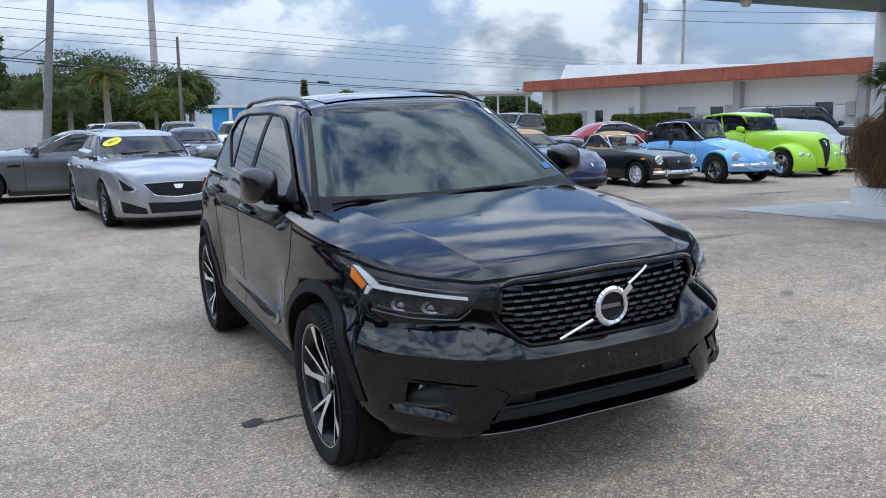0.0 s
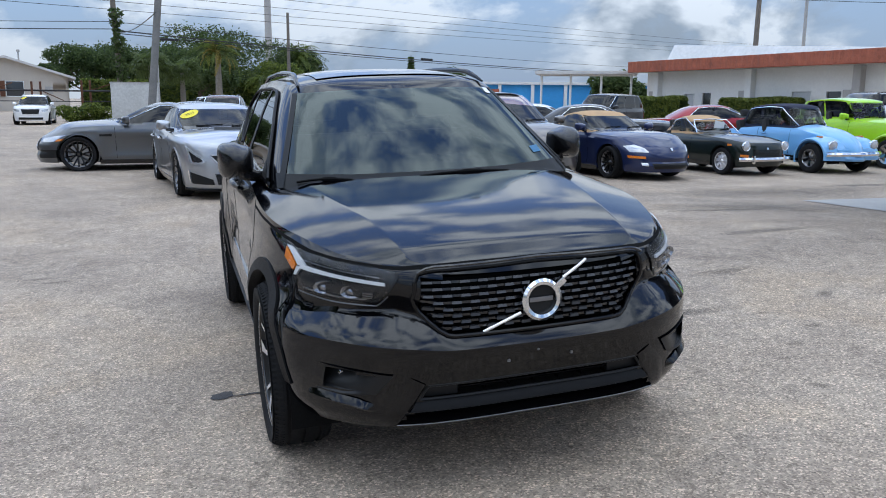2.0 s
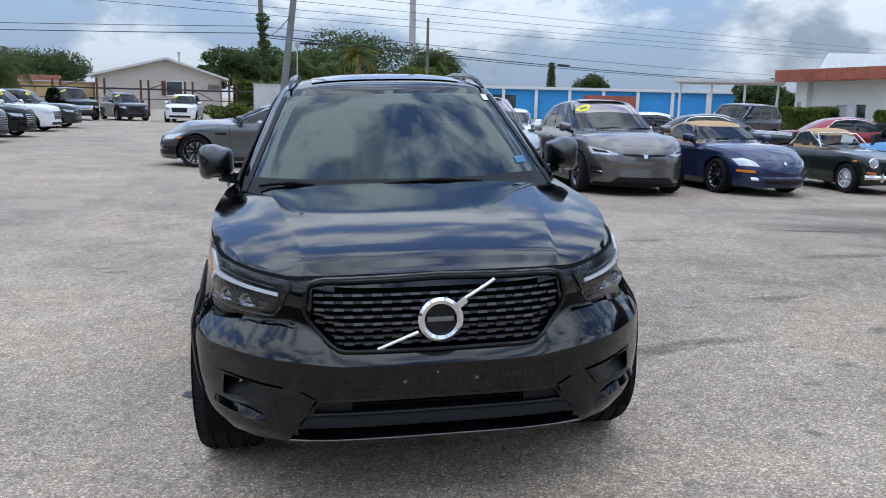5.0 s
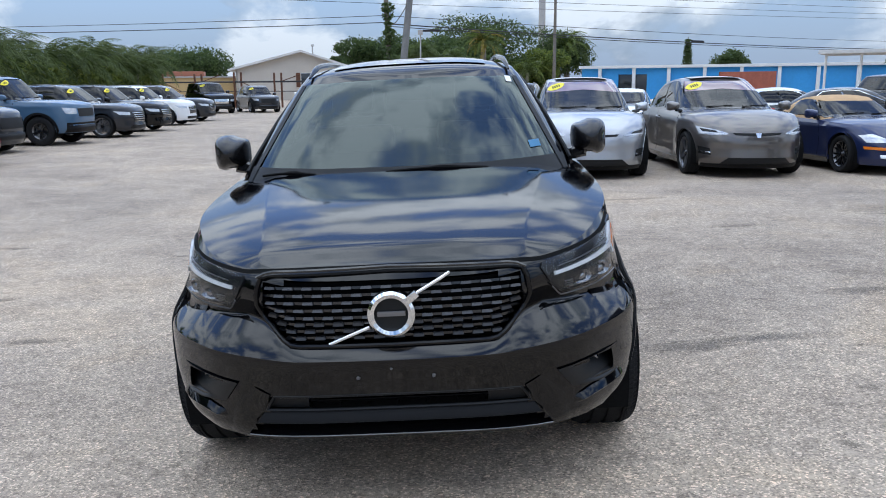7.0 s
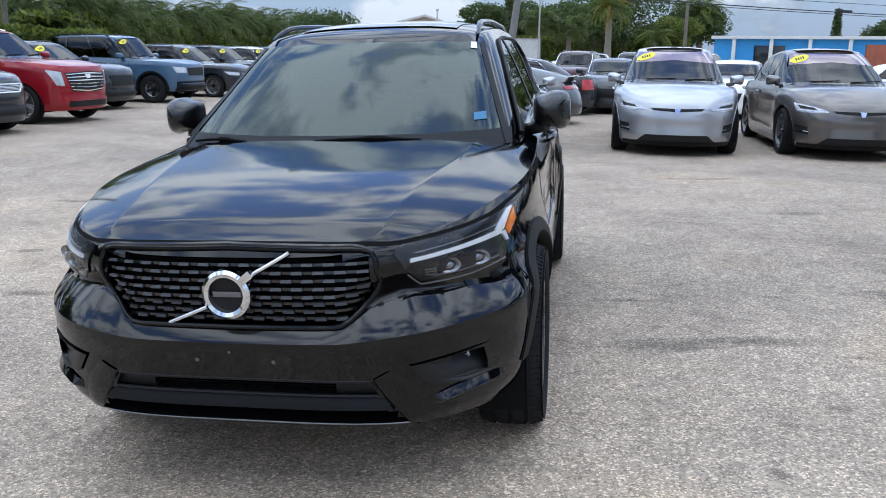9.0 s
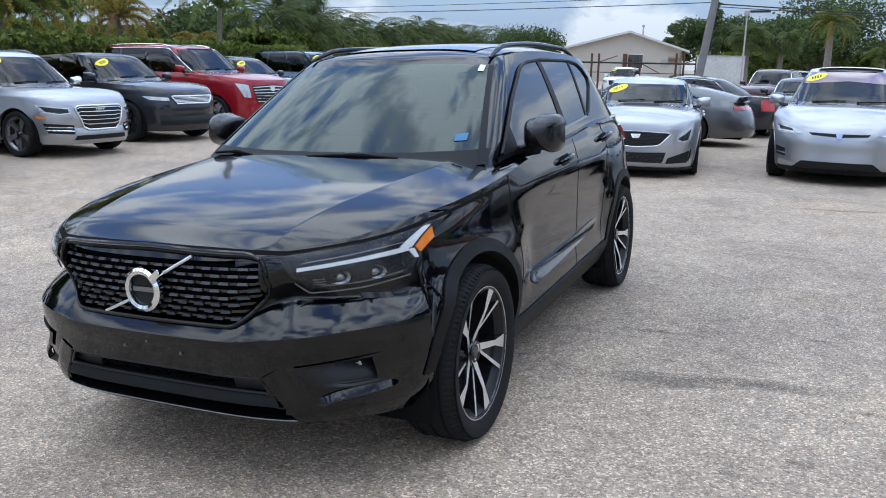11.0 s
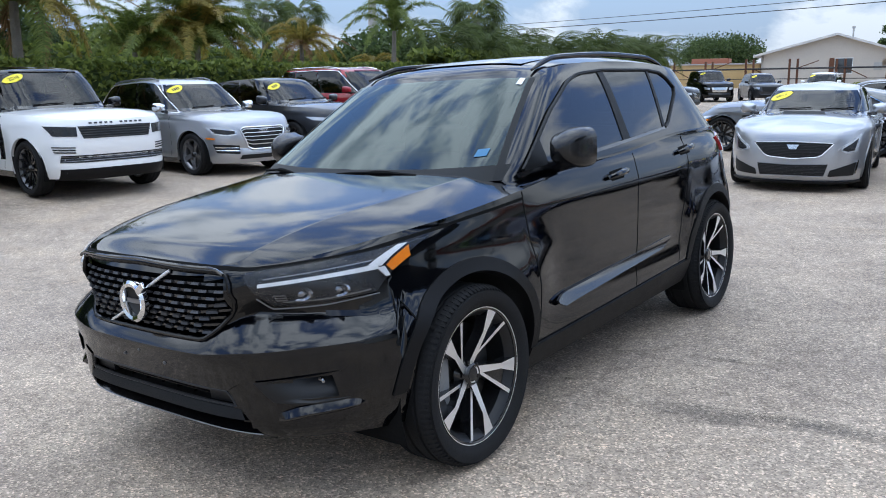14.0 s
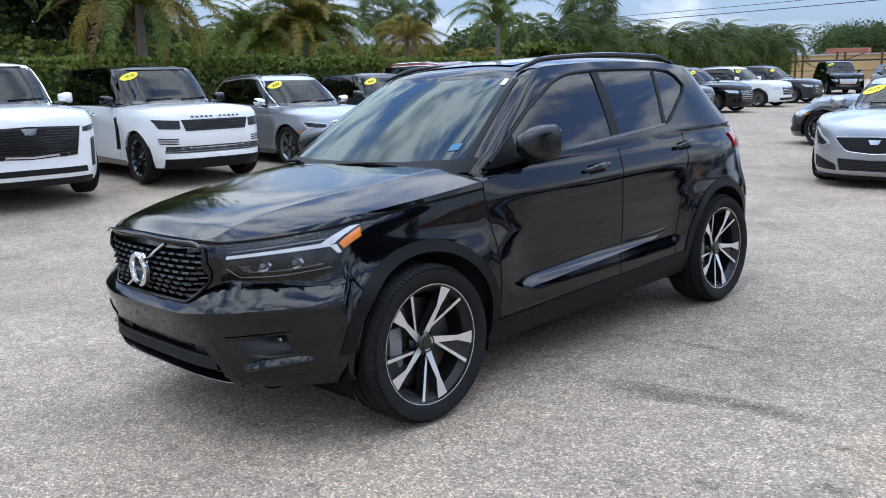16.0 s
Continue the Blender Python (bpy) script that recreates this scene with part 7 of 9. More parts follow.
# a car under a grey cover
def covered_car():
    car = thing("covered_car", pose(18.0, 12.6, ground_z(18.0, 12.6), 0, 0, -12), "parked car under a wrinkled silver-grey cover", "covered car", "parked cars")
    bm = bmesh.new()
    rows = []
    for i in range(41):
        y = lerp(-2.3, 2.3, i / 40)
        e = max(0.02, 1 - abs(y / 2.32) ** 4) ** 0.5
        top = curve((-2.3, 0.55), (-1.6, 0.92), (-0.9, 1.02), (-0.2, 1.42), (0.8, 1.46), (1.6, 1.12), (2.3, 0.7))(y)
        row = []
        for j in range(33):
            a = lerp(-1, 1, j / 32)
            w = (0.95 + 0.05 * noise.noise((y * 2, a * 3, 0))) * (0.4 + 0.6 * e)
            fold = 0.025 * noise.noise((y * 5.0, a * 6.0, 3.1)) + 0.05 * noise.noise((y * 1.7, a * 2.2, 7.7))
            if abs(a) < 0.55:
                row.append((a / 0.55 * w * 0.82, y, top * (1 - 0.12 * (a / 0.55) ** 4) + fold))
            else:
                t = (abs(a) - 0.55) / 0.45
                row.append((math.copysign(w * lerp(0.82, 1.03, t ** 0.6) + 0.03 * math.sin(y * 14) * t, a), y, lerp(top * 0.88, 0.03, t) + fold * (1 - t)))
        rows.append(row)
    add_grid(bm, rows)
    part("cover", bm, plain("silver_car_cover", (0.36, 0.37, 0.38), 0.55, vary=0.12, scale=4, bump=0.2, bscale=12), car)


covered_car()

# ---- plants ----
def leaf_mat(name, a, b, rough=0.55):
    m, nt, out = mat(name)
    r = node(nt, "ShaderNodeNewGeometry").outputs["Random Per Island"]
    n = noise_tex(nt, 0.9, 3.0, 0.6, coords(nt))
    f = node(nt, "ShaderNodeMath", {0: node(nt, "ShaderNodeMath", {0: r, 1: n}, operation="ADD").outputs[0], 1: 0.5}, operation="MULTIPLY").outputs[0]
    col = ramp(nt, f, [(0.2, a), (0.8, b)])
    p = node(nt, "ShaderNodeBsdfPrincipled", {"Base Color": col, "Roughness": rough, "Specular IOR Level": 0.3})
    t = node(nt, "ShaderNodeBsdfTranslucent", {"Color": col})
    nt.links.new(node(nt, "ShaderNodeMixShader", {0: 0.5, 1: p.outputs[0], 2: t.outputs[0]}).outputs[0], out.inputs[0])
    return m


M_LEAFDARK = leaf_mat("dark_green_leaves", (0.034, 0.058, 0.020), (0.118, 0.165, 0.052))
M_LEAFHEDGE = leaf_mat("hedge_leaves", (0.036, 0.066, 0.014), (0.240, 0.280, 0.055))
M_PALMGREEN = leaf_mat("green_palm_leaflets", (0.072, 0.108, 0.022), (0.230, 0.285, 0.066))
M_PALMGOLD = leaf_mat("yellow_green_palm_leaflets", (0.150, 0.130, 0.026), (0.420, 0.320, 0.070))
M_PALMDARK = leaf_mat("deep_green_palm_leaflets", (0.042, 0.066, 0.017), (0.125, 0.160, 0.045))
M_PALMDEAD = leaf_mat("dead_brown_palm_leaves", (0.110, 0.062, 0.027), (0.330, 0.205, 0.095), 0.8)
M_BARK = plain("grey_palm_bark", (0.20, 0.175, 0.145), 0.9, vary=0.35, scale=5, bump=0.6, bscale=25)
M_BARKDARK = plain("brown_tree_bark", (0.10, 0.075, 0.055), 0.9, vary=0.35, scale=5, bump=0.6, bscale=25)


def frond_mesh(name, m, length, droop, leaflet, n=26, up=0.6, seed=1, plume=False):
    """One feather leaf along +x: an arched midrib with two rows of leaflets."""
    rnd = random.Random(seed)
    bm = bmesh.new()
    pts = []
    for k in range(n + 1):
        t = k / n
        pts.append(Vector((length * (t - 0.18 * droop * t * t), 0, length * (up * t - (up + droop) * 0.62 * t * t))))
    tube(bm, pts[::2], [lerp(0.022, 0.004, k / (n // 2)) for k in range(n // 2 + 1)], 4)
    for k in range(3, n + 1):
        d = (pts[k] - pts[k - 1]).normalized()
        t = k / n
        ll = leaflet * (math.sin(math.pi * (0.12 + 0.86 * t)) ** 0.6) * rnd.uniform(0.85, 1.1)
        for s in (1, -1):
            for q in ((0.0, 0.25, 0.5, 0.75) if plume else (0.0, 0.5)):
                base = pts[k] - d * (length / n) * q
                tip = base + Vector((d.x * ll * 0.55, s * ll * 0.78, d.z * ll * 0.5 - ll * rnd.uniform(0.2, 0.85)))
                if plume:
                    a = radians(rnd.uniform(-62, 50))
                    tip = base + d * ll * rnd.uniform(0.35, 0.7) + Vector((0, s * ll * 0.8 * math.cos(a), ll * 0.7 * math.sin(a) - ll * 0.14))
                mid = (base + tip) / 2 + Vector((0, 0, ll * 0.10))
                wv = d * (0.008 if plume else 0.011)
                v = [bm.verts.new(p) for p in (base - wv, base + wv, mid + wv * 0.9, tip, mid - wv * 0.9)]
                bm.faces.new(v)
    return finish(bm, name, m)


def fan_leaf_mesh(name, m, r, droop, seed=1, blades=26, width=0.028):
    """One fan leaf on a stalk along +x with hanging tips."""
    rnd = random.Random(seed)
    bm = bmesh.new()
    tube(bm, [(0, 0, 0), (r * 0.5, 0, r * 0.10), (r, 0, 0)], [0.014, 0.01, 0.008], 4)
    c = Vector((r, 0, 0))
    for k in range(blades):
        a = radians(lerp(-115, 115, k / (blades - 1)))
        d = Vector((math.cos(a), math.sin(a), 0))
        ll = r * rnd.uniform(0.75, 0.95)
        side = Vector((-d.y, d.x, 0)) * width
        mid = c + d * ll * 0.55
        tip = c + d * ll * 0.85 + Vector((0, 0, -ll * droop * rnd.uniform(0.5, 1.0)))
        v = [bm.verts.new(p) for p in (c, mid + side, tip, mid - side)]
        bm.faces.new(v)
    return finish(bm, name, m)


F_GOLD = [frond_mesh("frond", M_PALMGOLD, 1.9, 1.05, 0.25, 44, 0.78, s, True) for s in (1, 2)]
F_GREEN = [frond_mesh("frond", M_PALMGREEN, 1.9, 0.9, 0.25, 44, 0.88, s, True) for s in (3, 4)]
F_DARK = [frond_mesh("frond", M_PALMDARK, 2.2, 0.8, 0.45, 22, 0.8, s) for s in (5, 6)]
F_BROWN = [frond_mesh("frond", M_PALMDEAD, 1.8, 1.3, 0.24, 36, 0.35, s, True) for s in (13, 14)]
F_FAN = [fan_leaf_mesh("fan_leaf", M_PALMDARK, 0.95, 0.7, s) for s in (7, 8)]
F_DEAD = [fan_leaf_mesh("dead_leaf", M_PALMDEAD, 0.75, 0.9, s, 34, 0.009) for s in (9, 10)]


def palm(name, x, y, height, leaves, count, size, label, trunk_r=0.11, lean=(0, 0), low=-35, high=75, seed=0, base=None):
    rnd = random.Random(seed)
    g = ground_z(x, y) if base is None else base
    p = thing(name, pose(x, y, g), label, "palm tree", "palms by the hedge")
    bm = bmesh.new()
    n = 16
    pts = [(lean[0] * (k / n) ** 2, lean[1] * (k / n) ** 2, height * k / n) for k in range(n + 1)]
    tube(bm, pts, [trunk_r * (1.25 - 0.5 * k / n + (0.06 if k % 2 else 0)) for k in range(n + 1)], 10)
    part("trunk", bm, M_BARK, p)
    for k in range(count):
        f = part("frond", leaves[k % len(leaves)], None, p)
        az = 360 * k * 0.381966 + rnd.uniform(-12, 12)
        el = lerp(low, high, (k + rnd.random()) / count)
        sc = size * rnd.uniform(0.85, 1.12)
        f.matrix_basis = Matrix.Translation((lean[0], lean[1], height)) @ Matrix.Rotation(radians(az), 4, "Z") @ Matrix.Rotation(-radians(el * 0.55), 4, "Y") @ Matrix.Rotation(radians(rnd.uniform(-25, 25)), 4, "X") @ Matrix.Diagonal((sc, sc, sc, 1))
    return p


def leaf_cloud(bm, centres, count, size, rnd, flat=0.75):
    """Many small leaf clusters round a list of (centre, radius)."""
    verts, faces = [], []
    tot = sum(r ** 2 for _, r in centres)
    for c, r in centres:
        for _ in range(int(count * r * r / tot)):
            while True:
                d = Vector((rnd.uniform(-1, 1), rnd.uniform(-1, 1), rnd.uniform(-1, 1)))
                if 0.15 < d.length < 1:
                    break
            d = d.normalized() * (d.length ** 0.5) * (1 + 0.22 * abs(rnd.gauss(0, 1)))
            p = Vector(c) + Vector((d.x * r, d.y * r, d.z * r * flat))
            a = Vector((rnd.gauss(0, 1), rnd.gauss(0, 1), rnd.gauss(0, 0.6))).normalized() * size * rnd.uniform(0.6, 1.3)
            b = a.cross(Vector((rnd.gauss(0, 1), rnd.gauss(0, 1), rnd.gauss(0, 1)))).normalized() * size * rnd.uniform(0.35, 0.7)
            i = len(verts)
            verts += [p - a, p - b, p + a, p + b]
            faces.append((i, i + 1, i + 2, i + 3))
    return verts, faces


def leaf_mesh(name, verts, faces, m):
    me = bpy.data.meshes.new(name)
    me.from_pydata([tuple(v) for v in verts], [], faces)
    me.materials.append(m)
    return me


def tree(name, x, y, height, width, label, m=None, leaves=5000, size=0.28, seed=0, trunk=0.25, stretch=None, group="trees behind the lot"):
    rnd = random.Random(seed)
    t = thing(name, pose(x, y, ground_z(x, y), 0, 0, rnd.uniform(0, 360) if stretch is None else stretch[2]), label, "tree", group)
    sx, sy = (1, 1) if stretch is None else stretch[:2]
    fork = height * 0.38
    bm = bmesh.new()
    tube(bm, [(0, 0, -0.1), (0.05, 0.02, fork * 0.5), (0, 0.05, fork), (0.1, 0, height * 0.7)], [trunk, trunk * 0.8, trunk * 0.65, trunk * 0.25], 9)
    centres = []
    for k in range(9):
        a = 2 * math.pi * k * 0.382 + rnd.uniform(-0.3, 0.3)
        rr = width * 0.5 * rnd.uniform(0.35, 0.72) * (1 if k else 0)
        z = height * rnd.uniform(0.52, 0.86)
        e = Vector((rr * math.cos(a) * sx, rr * math.sin(a) * sy, z))
        tube(bm, [(0, 0.03, fork * rnd.uniform(0.7, 1.1)), tuple(e * 0.55 + Vector((0, 0, fork * 0.3))), tuple(e)], [trunk * 0.4, trunk * 0.25, trunk * 0.08], 6)
        centres.append((e, width * rnd.uniform(0.13, 0.23)))
    for k in range(26):
        a = rnd.uniform(0, 6.283)
        rr = width * 0.5 * rnd.uniform(0.35, 1.0)
        centres.append((Vector((rr * math.cos(a) * sx, rr * math.sin(a) * sy, height * rnd.uniform(0.42, 0.96 - 0.25 * rr / width))), width * rnd.uniform(0.05, 0.13)))
    centres.append((Vector((0, 0, height * 0.84)), width * 0.2))
    part("trunk", bm, M_BARKDARK, t)
    v, f = leaf_cloud(None, centres, leaves, size, rnd)
    part("crown", leaf_mesh("crown", v, f, m or M_LEAFDARK), None, t)
    return t


# clipped hedge along the lot
def hedge(name, path, height, width, count, label, size=0.075):
    rnd = random.Random(11)
    h = thing(name, Matrix(), label, "hedge", kind="stuff")
    bm = bmesh.new()
    for (x0, y0), (x1, y1) in zip(path, path[1:]):
        n = max(2, int(math.dist((x0, y0), (x1, y1)) / 0.5))
        rows = []
        d = Vector((x1 - x0, y1 - y0, 0)).normalized()
        s = Vector((-d.y, d.x, 0))
        for k in range(n + 1):
            p = Vector((lerp(x0, x1, k / n), lerp(y0, y1, k / n), 0))
            g = ground_z(p.x, p.y)
            row = []
            for u, z in ((-0.42, 0.0), (-0.46, 0.5), (-0.42, 0.93), (-0.2, 0.98), (0.2, 0.98), (0.42, 0.93), (0.46, 0.5), (0.42, 0.0)):
                w = 1 + 0.2 * noise.noise((p.x * 0.8, p.y * 0.8, z * 3))
                row.append(p + s * u * width * w + Vector((0, 0, g + z * height * (1 + 0.06 * noise.noise((p.x * 0.7, p.y * 0.7, 5))))))
            rows.append(row)
        add_grid(bm, rows)
    # darker leaf colour on the solid core stands in for shade inside the hedge
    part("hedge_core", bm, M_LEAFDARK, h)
    verts, faces = [], []
    total = sum(math.dist(a, b) for a, b in zip(path, path[1:]))
    for (x0, y0), (x1, y1) in zip(path, path[1:]):
        d = Vector((x1 - x0, y1 - y0, 0)).normalized()
        s = Vector((-d.y, d.x, 0))
        for _ in range(int(count * math.dist((x0, y0), (x1, y1)) / total)):
            t = rnd.random()
            p = Vector((lerp(x0, x1, t), lerp(y0, y1, t), 0))
            g = ground_z(p.x, p.y)
            hh = height * (1 + 0.06 * noise.noise((p.x * 0.7, p.y * 0.7, 5)))
            if rnd.random() < 0.45:
                q = p + s * rnd.uniform(-0.48, 0.48) * width + Vector((0, 0, g + hh * rnd.uniform(0.95, 1.07)))
            else:
                z = rnd.random()
                q = p + s * (0.48 + 0.06 * rnd.random()) * width * rnd.choice((-1, 1)) + Vector((0, 0, g + hh * z))
            a = Vector((rnd.gauss(0, 1), rnd.gauss(0, 1), rnd.gauss(0, 1))).normalized() * size * rnd.uniform(0.6, 1.3)
            b = a.cross(Vector((rnd.gauss(0, 1), rnd.gauss(0, 1), rnd.gauss(0, 1)))).normalized() * size * rnd.uniform(0.4, 0.7)
            i = len(verts)
            verts += [q - a, q - b, q + a, q + b]
            faces.append((i, i + 1, i + 2, i + 3))
    part("hedge_leaves", leaf_mesh("hedge_leaves", verts, faces, M_LEAFHEDGE), None, h)


hedge("hedge", [(-15.0, -14.0), (-15.1, 4.0), (-15.4, 21.5)], 1.95, 1.3, 52000, "long clipped green hedge behind the parked cars", 0.085)
hedge("shrub_row", [(-25.0, -15.0), (-25.5, 8.0), (-26.0, 40.0)], 2.7, 2.2, 22000, "dark untrimmed shrubs behind the palms", 0.15)
hedge("shrub_row", [(-17.6, 22.0), (-19.6, 38.0), (-21.4, 53.0)], 2.5, 1.8, 20000, "dark leafy undergrowth among the clumping palms", 0.16)
wd = thing("weeds", pose(-6.4, 52.5, -0.08), "rough green and straw-coloured weeds along the fence", "weeds", kind="stuff")
rnd = random.Random(19)
v, f = leaf_cloud(None, [(Vector((rnd.uniform(-1.5, 1.5), rnd.uniform(-0.6, 0.6), rnd.uniform(0.1, 0.95))), rnd.uniform(0.18, 0.4)) for _ in range(26)], 3800, 0.10, rnd)
part("weed_leaves", leaf_mesh("weed_leaves", v, f, M_LEAFHEDGE), None, wd)
hedge("shrub_row", [(-11.5, 104.0), (4.0, 107.0), (14.0, 110.0)], 3.4, 3.0, 14000, "dark far undergrowth below the trees", 0.26)
hedge("low_hedge", [(33.5, 52.5), (35.2, 48.6)], 1.75, 1.2, 5000, "dark clipped hedge against the white building", 0.14)
hedge("low_hedge", [(36.3, 45.4), (38.6, 40.2)], 1.70, 1.2, 6000, "dark clipped hedge under the white building's windows", 0.14)

palm("feather_palm", -15.9, 5.2, 3.35, F_GREEN + F_GOLD + F_GREEN + F_GOLD + F_BROWN, 36, 1.32, "yellow-green feather palm with drooping browned fronds", 0.12, (0.1, 0.0), -60, 95, 1)
palm("feather_palm", -17.3, 10.9, 2.6, F_GREEN + F_GOLD, 66, 1.36, "bushy olive feather palm behind the hedge", 0.10, (0, 0.1), -35, 150, 2)
palm("feather_palm", -17.8, 9.5, 2.4, F_GREEN, 24, 1.15, "leaning green feather palm behind the hedge", 0.09, (0, -0.2), -30, 120, 12)
palm("feather_palm", -17.5, 15.2, 2.75, F_GOLD + F_GOLD + F_BROWN, 19, 0.95, "small yellow-green feather palm behind the hedge", 0.08, (0, 0), -50, 75, 3)
palm("feather_palm", -16.0, 18.0, 3.2, F_GREEN, 16, 1.22, "slender green palm with an upright grey trunk", 0.09, (0.05, 0.05), -35, 130, 4)
palm("feather_palm", -17.6, 18.9, 2.0, F_GOLD, 14, 0.75, "low golden palm behind the hedge", 0.08, (0, 0), -40, 75, 5)
palm("fan_palm", -22.9, 33.0, 4.7, F_FAN, 64, 1.05, "tall fan palm with a shaggy skirt of old leaves", 0.26, (0, 0), -160, 88, 6)
palm("fan_palm", -28.7, 23.5, 4.6, F_FAN, 44, 0.90, "dark fan palm far behind the hedge", 0.22, (0, 0), -120, 88, 7)
palm("fan_palm", -29.0, 26.3, 4.7, F_FAN, 40, 0.85, "dark fan palm far behind the hedge", 0.2, (0, 0), -110, 88, 8)
k = 0
for yy in span(24.0, 53.0, 2.1):
    k += 1
    palm("clump_palm", -18.3 - 0.09 * (yy - 24) + 1.4 * ((k * 7) % 5 - 2) * 0.3, yy, 2.15 + 0.6 * ((k * 3) % 4) / 3 + 0.3 * smooth(24, 50, yy), F_DARK, 25, 1.12, "deep green clumping palm in a dense row", 0.08, (0, 0), -45, 88, 20 + k)
tree("tree", -27.0, -2.0, 8.2, 10.5, "dense dark green tree behind the hedge", None, 26000, 0.14, 31)
tree("tree", -29.0, 5.5, 9.6, 10.0, "tall dark green tree behind the hedge", None, 26000, 0.14, 32)
tree("tree", -26.5, 8.0, 7.0, 6.0, "dark green tree behind the hedge", None, 16000, 0.125, 33)
tree("tree", -33.0, 14.5, 3.9, 6.0, "low dark green tree behind the hedge", None, 12000, 0.125, 34)
tree("tree", -28.5, 17.0, 3.8, 6.0, "olive green tree behind the feather palms", M_LEAFHEDGE, 12000, 0.125, 35)
tree("tree", -24.0, 26.5, 3.4, 6.0, "low dark green tree behind the palm row", None, 14000, 0.125, 36)
tree("tree", -25.0, -9.0, 7.5, 8.0, "dark green tree behind the hedge", None, 16000, 0.125, 37)
for i, (tx, ty, hh, ww, lab) in enumerate(((4.0, 104.7, 10.2, 11.5, "broad dark tree behind the lot"), (-12.2, 112.4, 8.1, 8.0, "dark tree behind the house's far end"), (1.5, 84.0, 6.2, 8.0, "dark tree behind the wooden poles"), (-38.0, 119.3, 6.7, 11.0, "dark tree far behind the house"),
                                           (-30.0, 122.0, 5.2, 3.4, "dark tree far behind the house"), (43.8, 73.0, 4.3, 6.0, "round shrub by the carport"), (50.0, 146.6, 7.8, 7.0, "far dark tree over the blue building"), (-47.0, 137.4, 7.4, 13.0, "far dark trees over the yellow building"),
                                           (-58.0, 130.0, 7.2, 12.0, "far dark trees over the yellow building"), (-7.4, 116.8, 8.9, 8.5, "dark tree beside the beige house"), (-16.4, 121.0, 6.4, 5.0, "dark tree showing over the house roof"), (-3.0, 113.0, 8.2, 7.5, "dark tree behind the wooden pole"), (11.0, 108.0, 6.0, 8.0, "yellowing tree behind the lot"), (15.4, 116.0, 9.0, 10.0, "round dark tree beside the blue building"))):
    tree("tree", tx, ty, hh, ww, lab, M_LEAFHEDGE if "yellow" in lab and "yellowing" in lab else None, 11000, 0.19, 50 + i, 0.3)
palm("feather_palm", 16.1, 113.6, 6.6, F_DARK + F_GREEN, 34, 2.3, "big round-headed palm behind the lot", 0.4, (0, 0), -70, 85, 61)
palm("feather_palm", 3.0, 76.0, 5.4, F_GREEN + F_GOLD + F_DARK, 34, 1.45, "dark feather palm in front of the broad tree", 0.3, (0, 0), -50, 85, 62)
palm("fan_palm", -2.7, 62.0, 3.9, F_FAN, 46, 1.02, "bushy fan palm behind the white wall", 0.2, (0, 0), -60, 88, 64)
palm("fan_palm", -0.4, 64.0, 3.5, F_FAN, 40, 1.02, "bushy fan palm behind the white wall", 0.2, (0, 0), -60, 88, 65)
palm("feather_palm", 7.6, 80.0, 2.8, F_GREEN + F_DARK, 24, 1.3, "young feather palm behind the lot", 0.2, (0, 0), -40, 85, 63)


def conifer(x, y, height):
    rnd = random.Random(5)
    t = thing("conifer", pose(x, y, ground_z(x, y)), "tall narrow conifer far behind the blue building", "tree")
    bm = bmesh.new()
    tube(bm, [(0, 0, 0), (0, 0, height)], [0.3, 0.04], 7)
    part("trunk", bm, M_BARKDARK, t)
    centres = []
    for k in range(14):
        z = height * (0.2 + 0.056 * k)
        r = 1.5 * (1 - z / height) + 0.25
        for a in range(5):
            aa = a * 1.2566 + k
            centres.append((Vector((r * 0.7 * math.cos(aa), r * 0.7 * math.sin(aa), z)), 0.36 + r * 0.14))
    v, f = leaf_cloud(None, centres, 2500, 0.26, rnd)
    part("crown", leaf_mesh("crown", v, f, M_LEAFDARK), None, t)


conifer(53.5, 187.4, 12.2)

# ---- buildings, poles and small things ----
M_WALLWHITE = plain("white_painted_block_wall", (0.70, 0.70, 0.68), 0.8, vary=0.07, scale=0.6, bump=0.15, bscale=40)
M_FASCIA = plain("weathered_orange_metal", (0.31, 0.085, 0.045), 0.65, vary=0.5, scale=1.6)
M_METALROOF = plain("stained_white_metal_roof", (0.55, 0.54, 0.52), 0.6, vary=0.18, scale=0.5)
M_DOORGREY = plain("grey_painted_door", (0.45, 0.46, 0.47), 0.6)
M_DARKGLASS = plain("dark_window_pane", (0.03, 0.035, 0.04), 0.08, vary=0.2, coat=0.5)
M_BLUEWALL = plain("bright_blue_painted_wall", (0.035, 0.30, 0.66), 0.7, vary=0.10, scale=0.5)
M_BEIGE = plain("beige_stucco", (0.50, 0.45, 0.39), 0.9, vary=0.08, scale=0.8, bump=0.2, bscale=50)
M_SHINGLE = plain("pale_roof_sheet", (0.58, 0.57, 0.55), 0.8, vary=0.12, scale=1.2)
M_CONCRETE = plain("grey_concrete", (0.38, 0.37, 0.355), 0.85, vary=0.15, scale=2, bump=0.2, bscale=60)
M_WOODPOLE = plain("weathered_wood_pole", (0.17, 0.145, 0.12), 0.9, vary=0.3, scale=3, bump=0.4, bscale=30)
M_RUST = plain("rusty_steel", (0.13, 0.055, 0.030), 0.8, 0.3, vary=0.35, scale=3)
M_YELLOWWALL = plain("ochre_painted_wall", (0.48, 0.33, 0.15), 0.8, vary=0.1)
M_NAVYFASCIA = plain("navy_metal_fascia", (0.012, 0.016, 0.028), 0.45, vary=0.15)
M_WIRE = plain("black_cable", (0.015, 0.015, 0.016), 0.6)
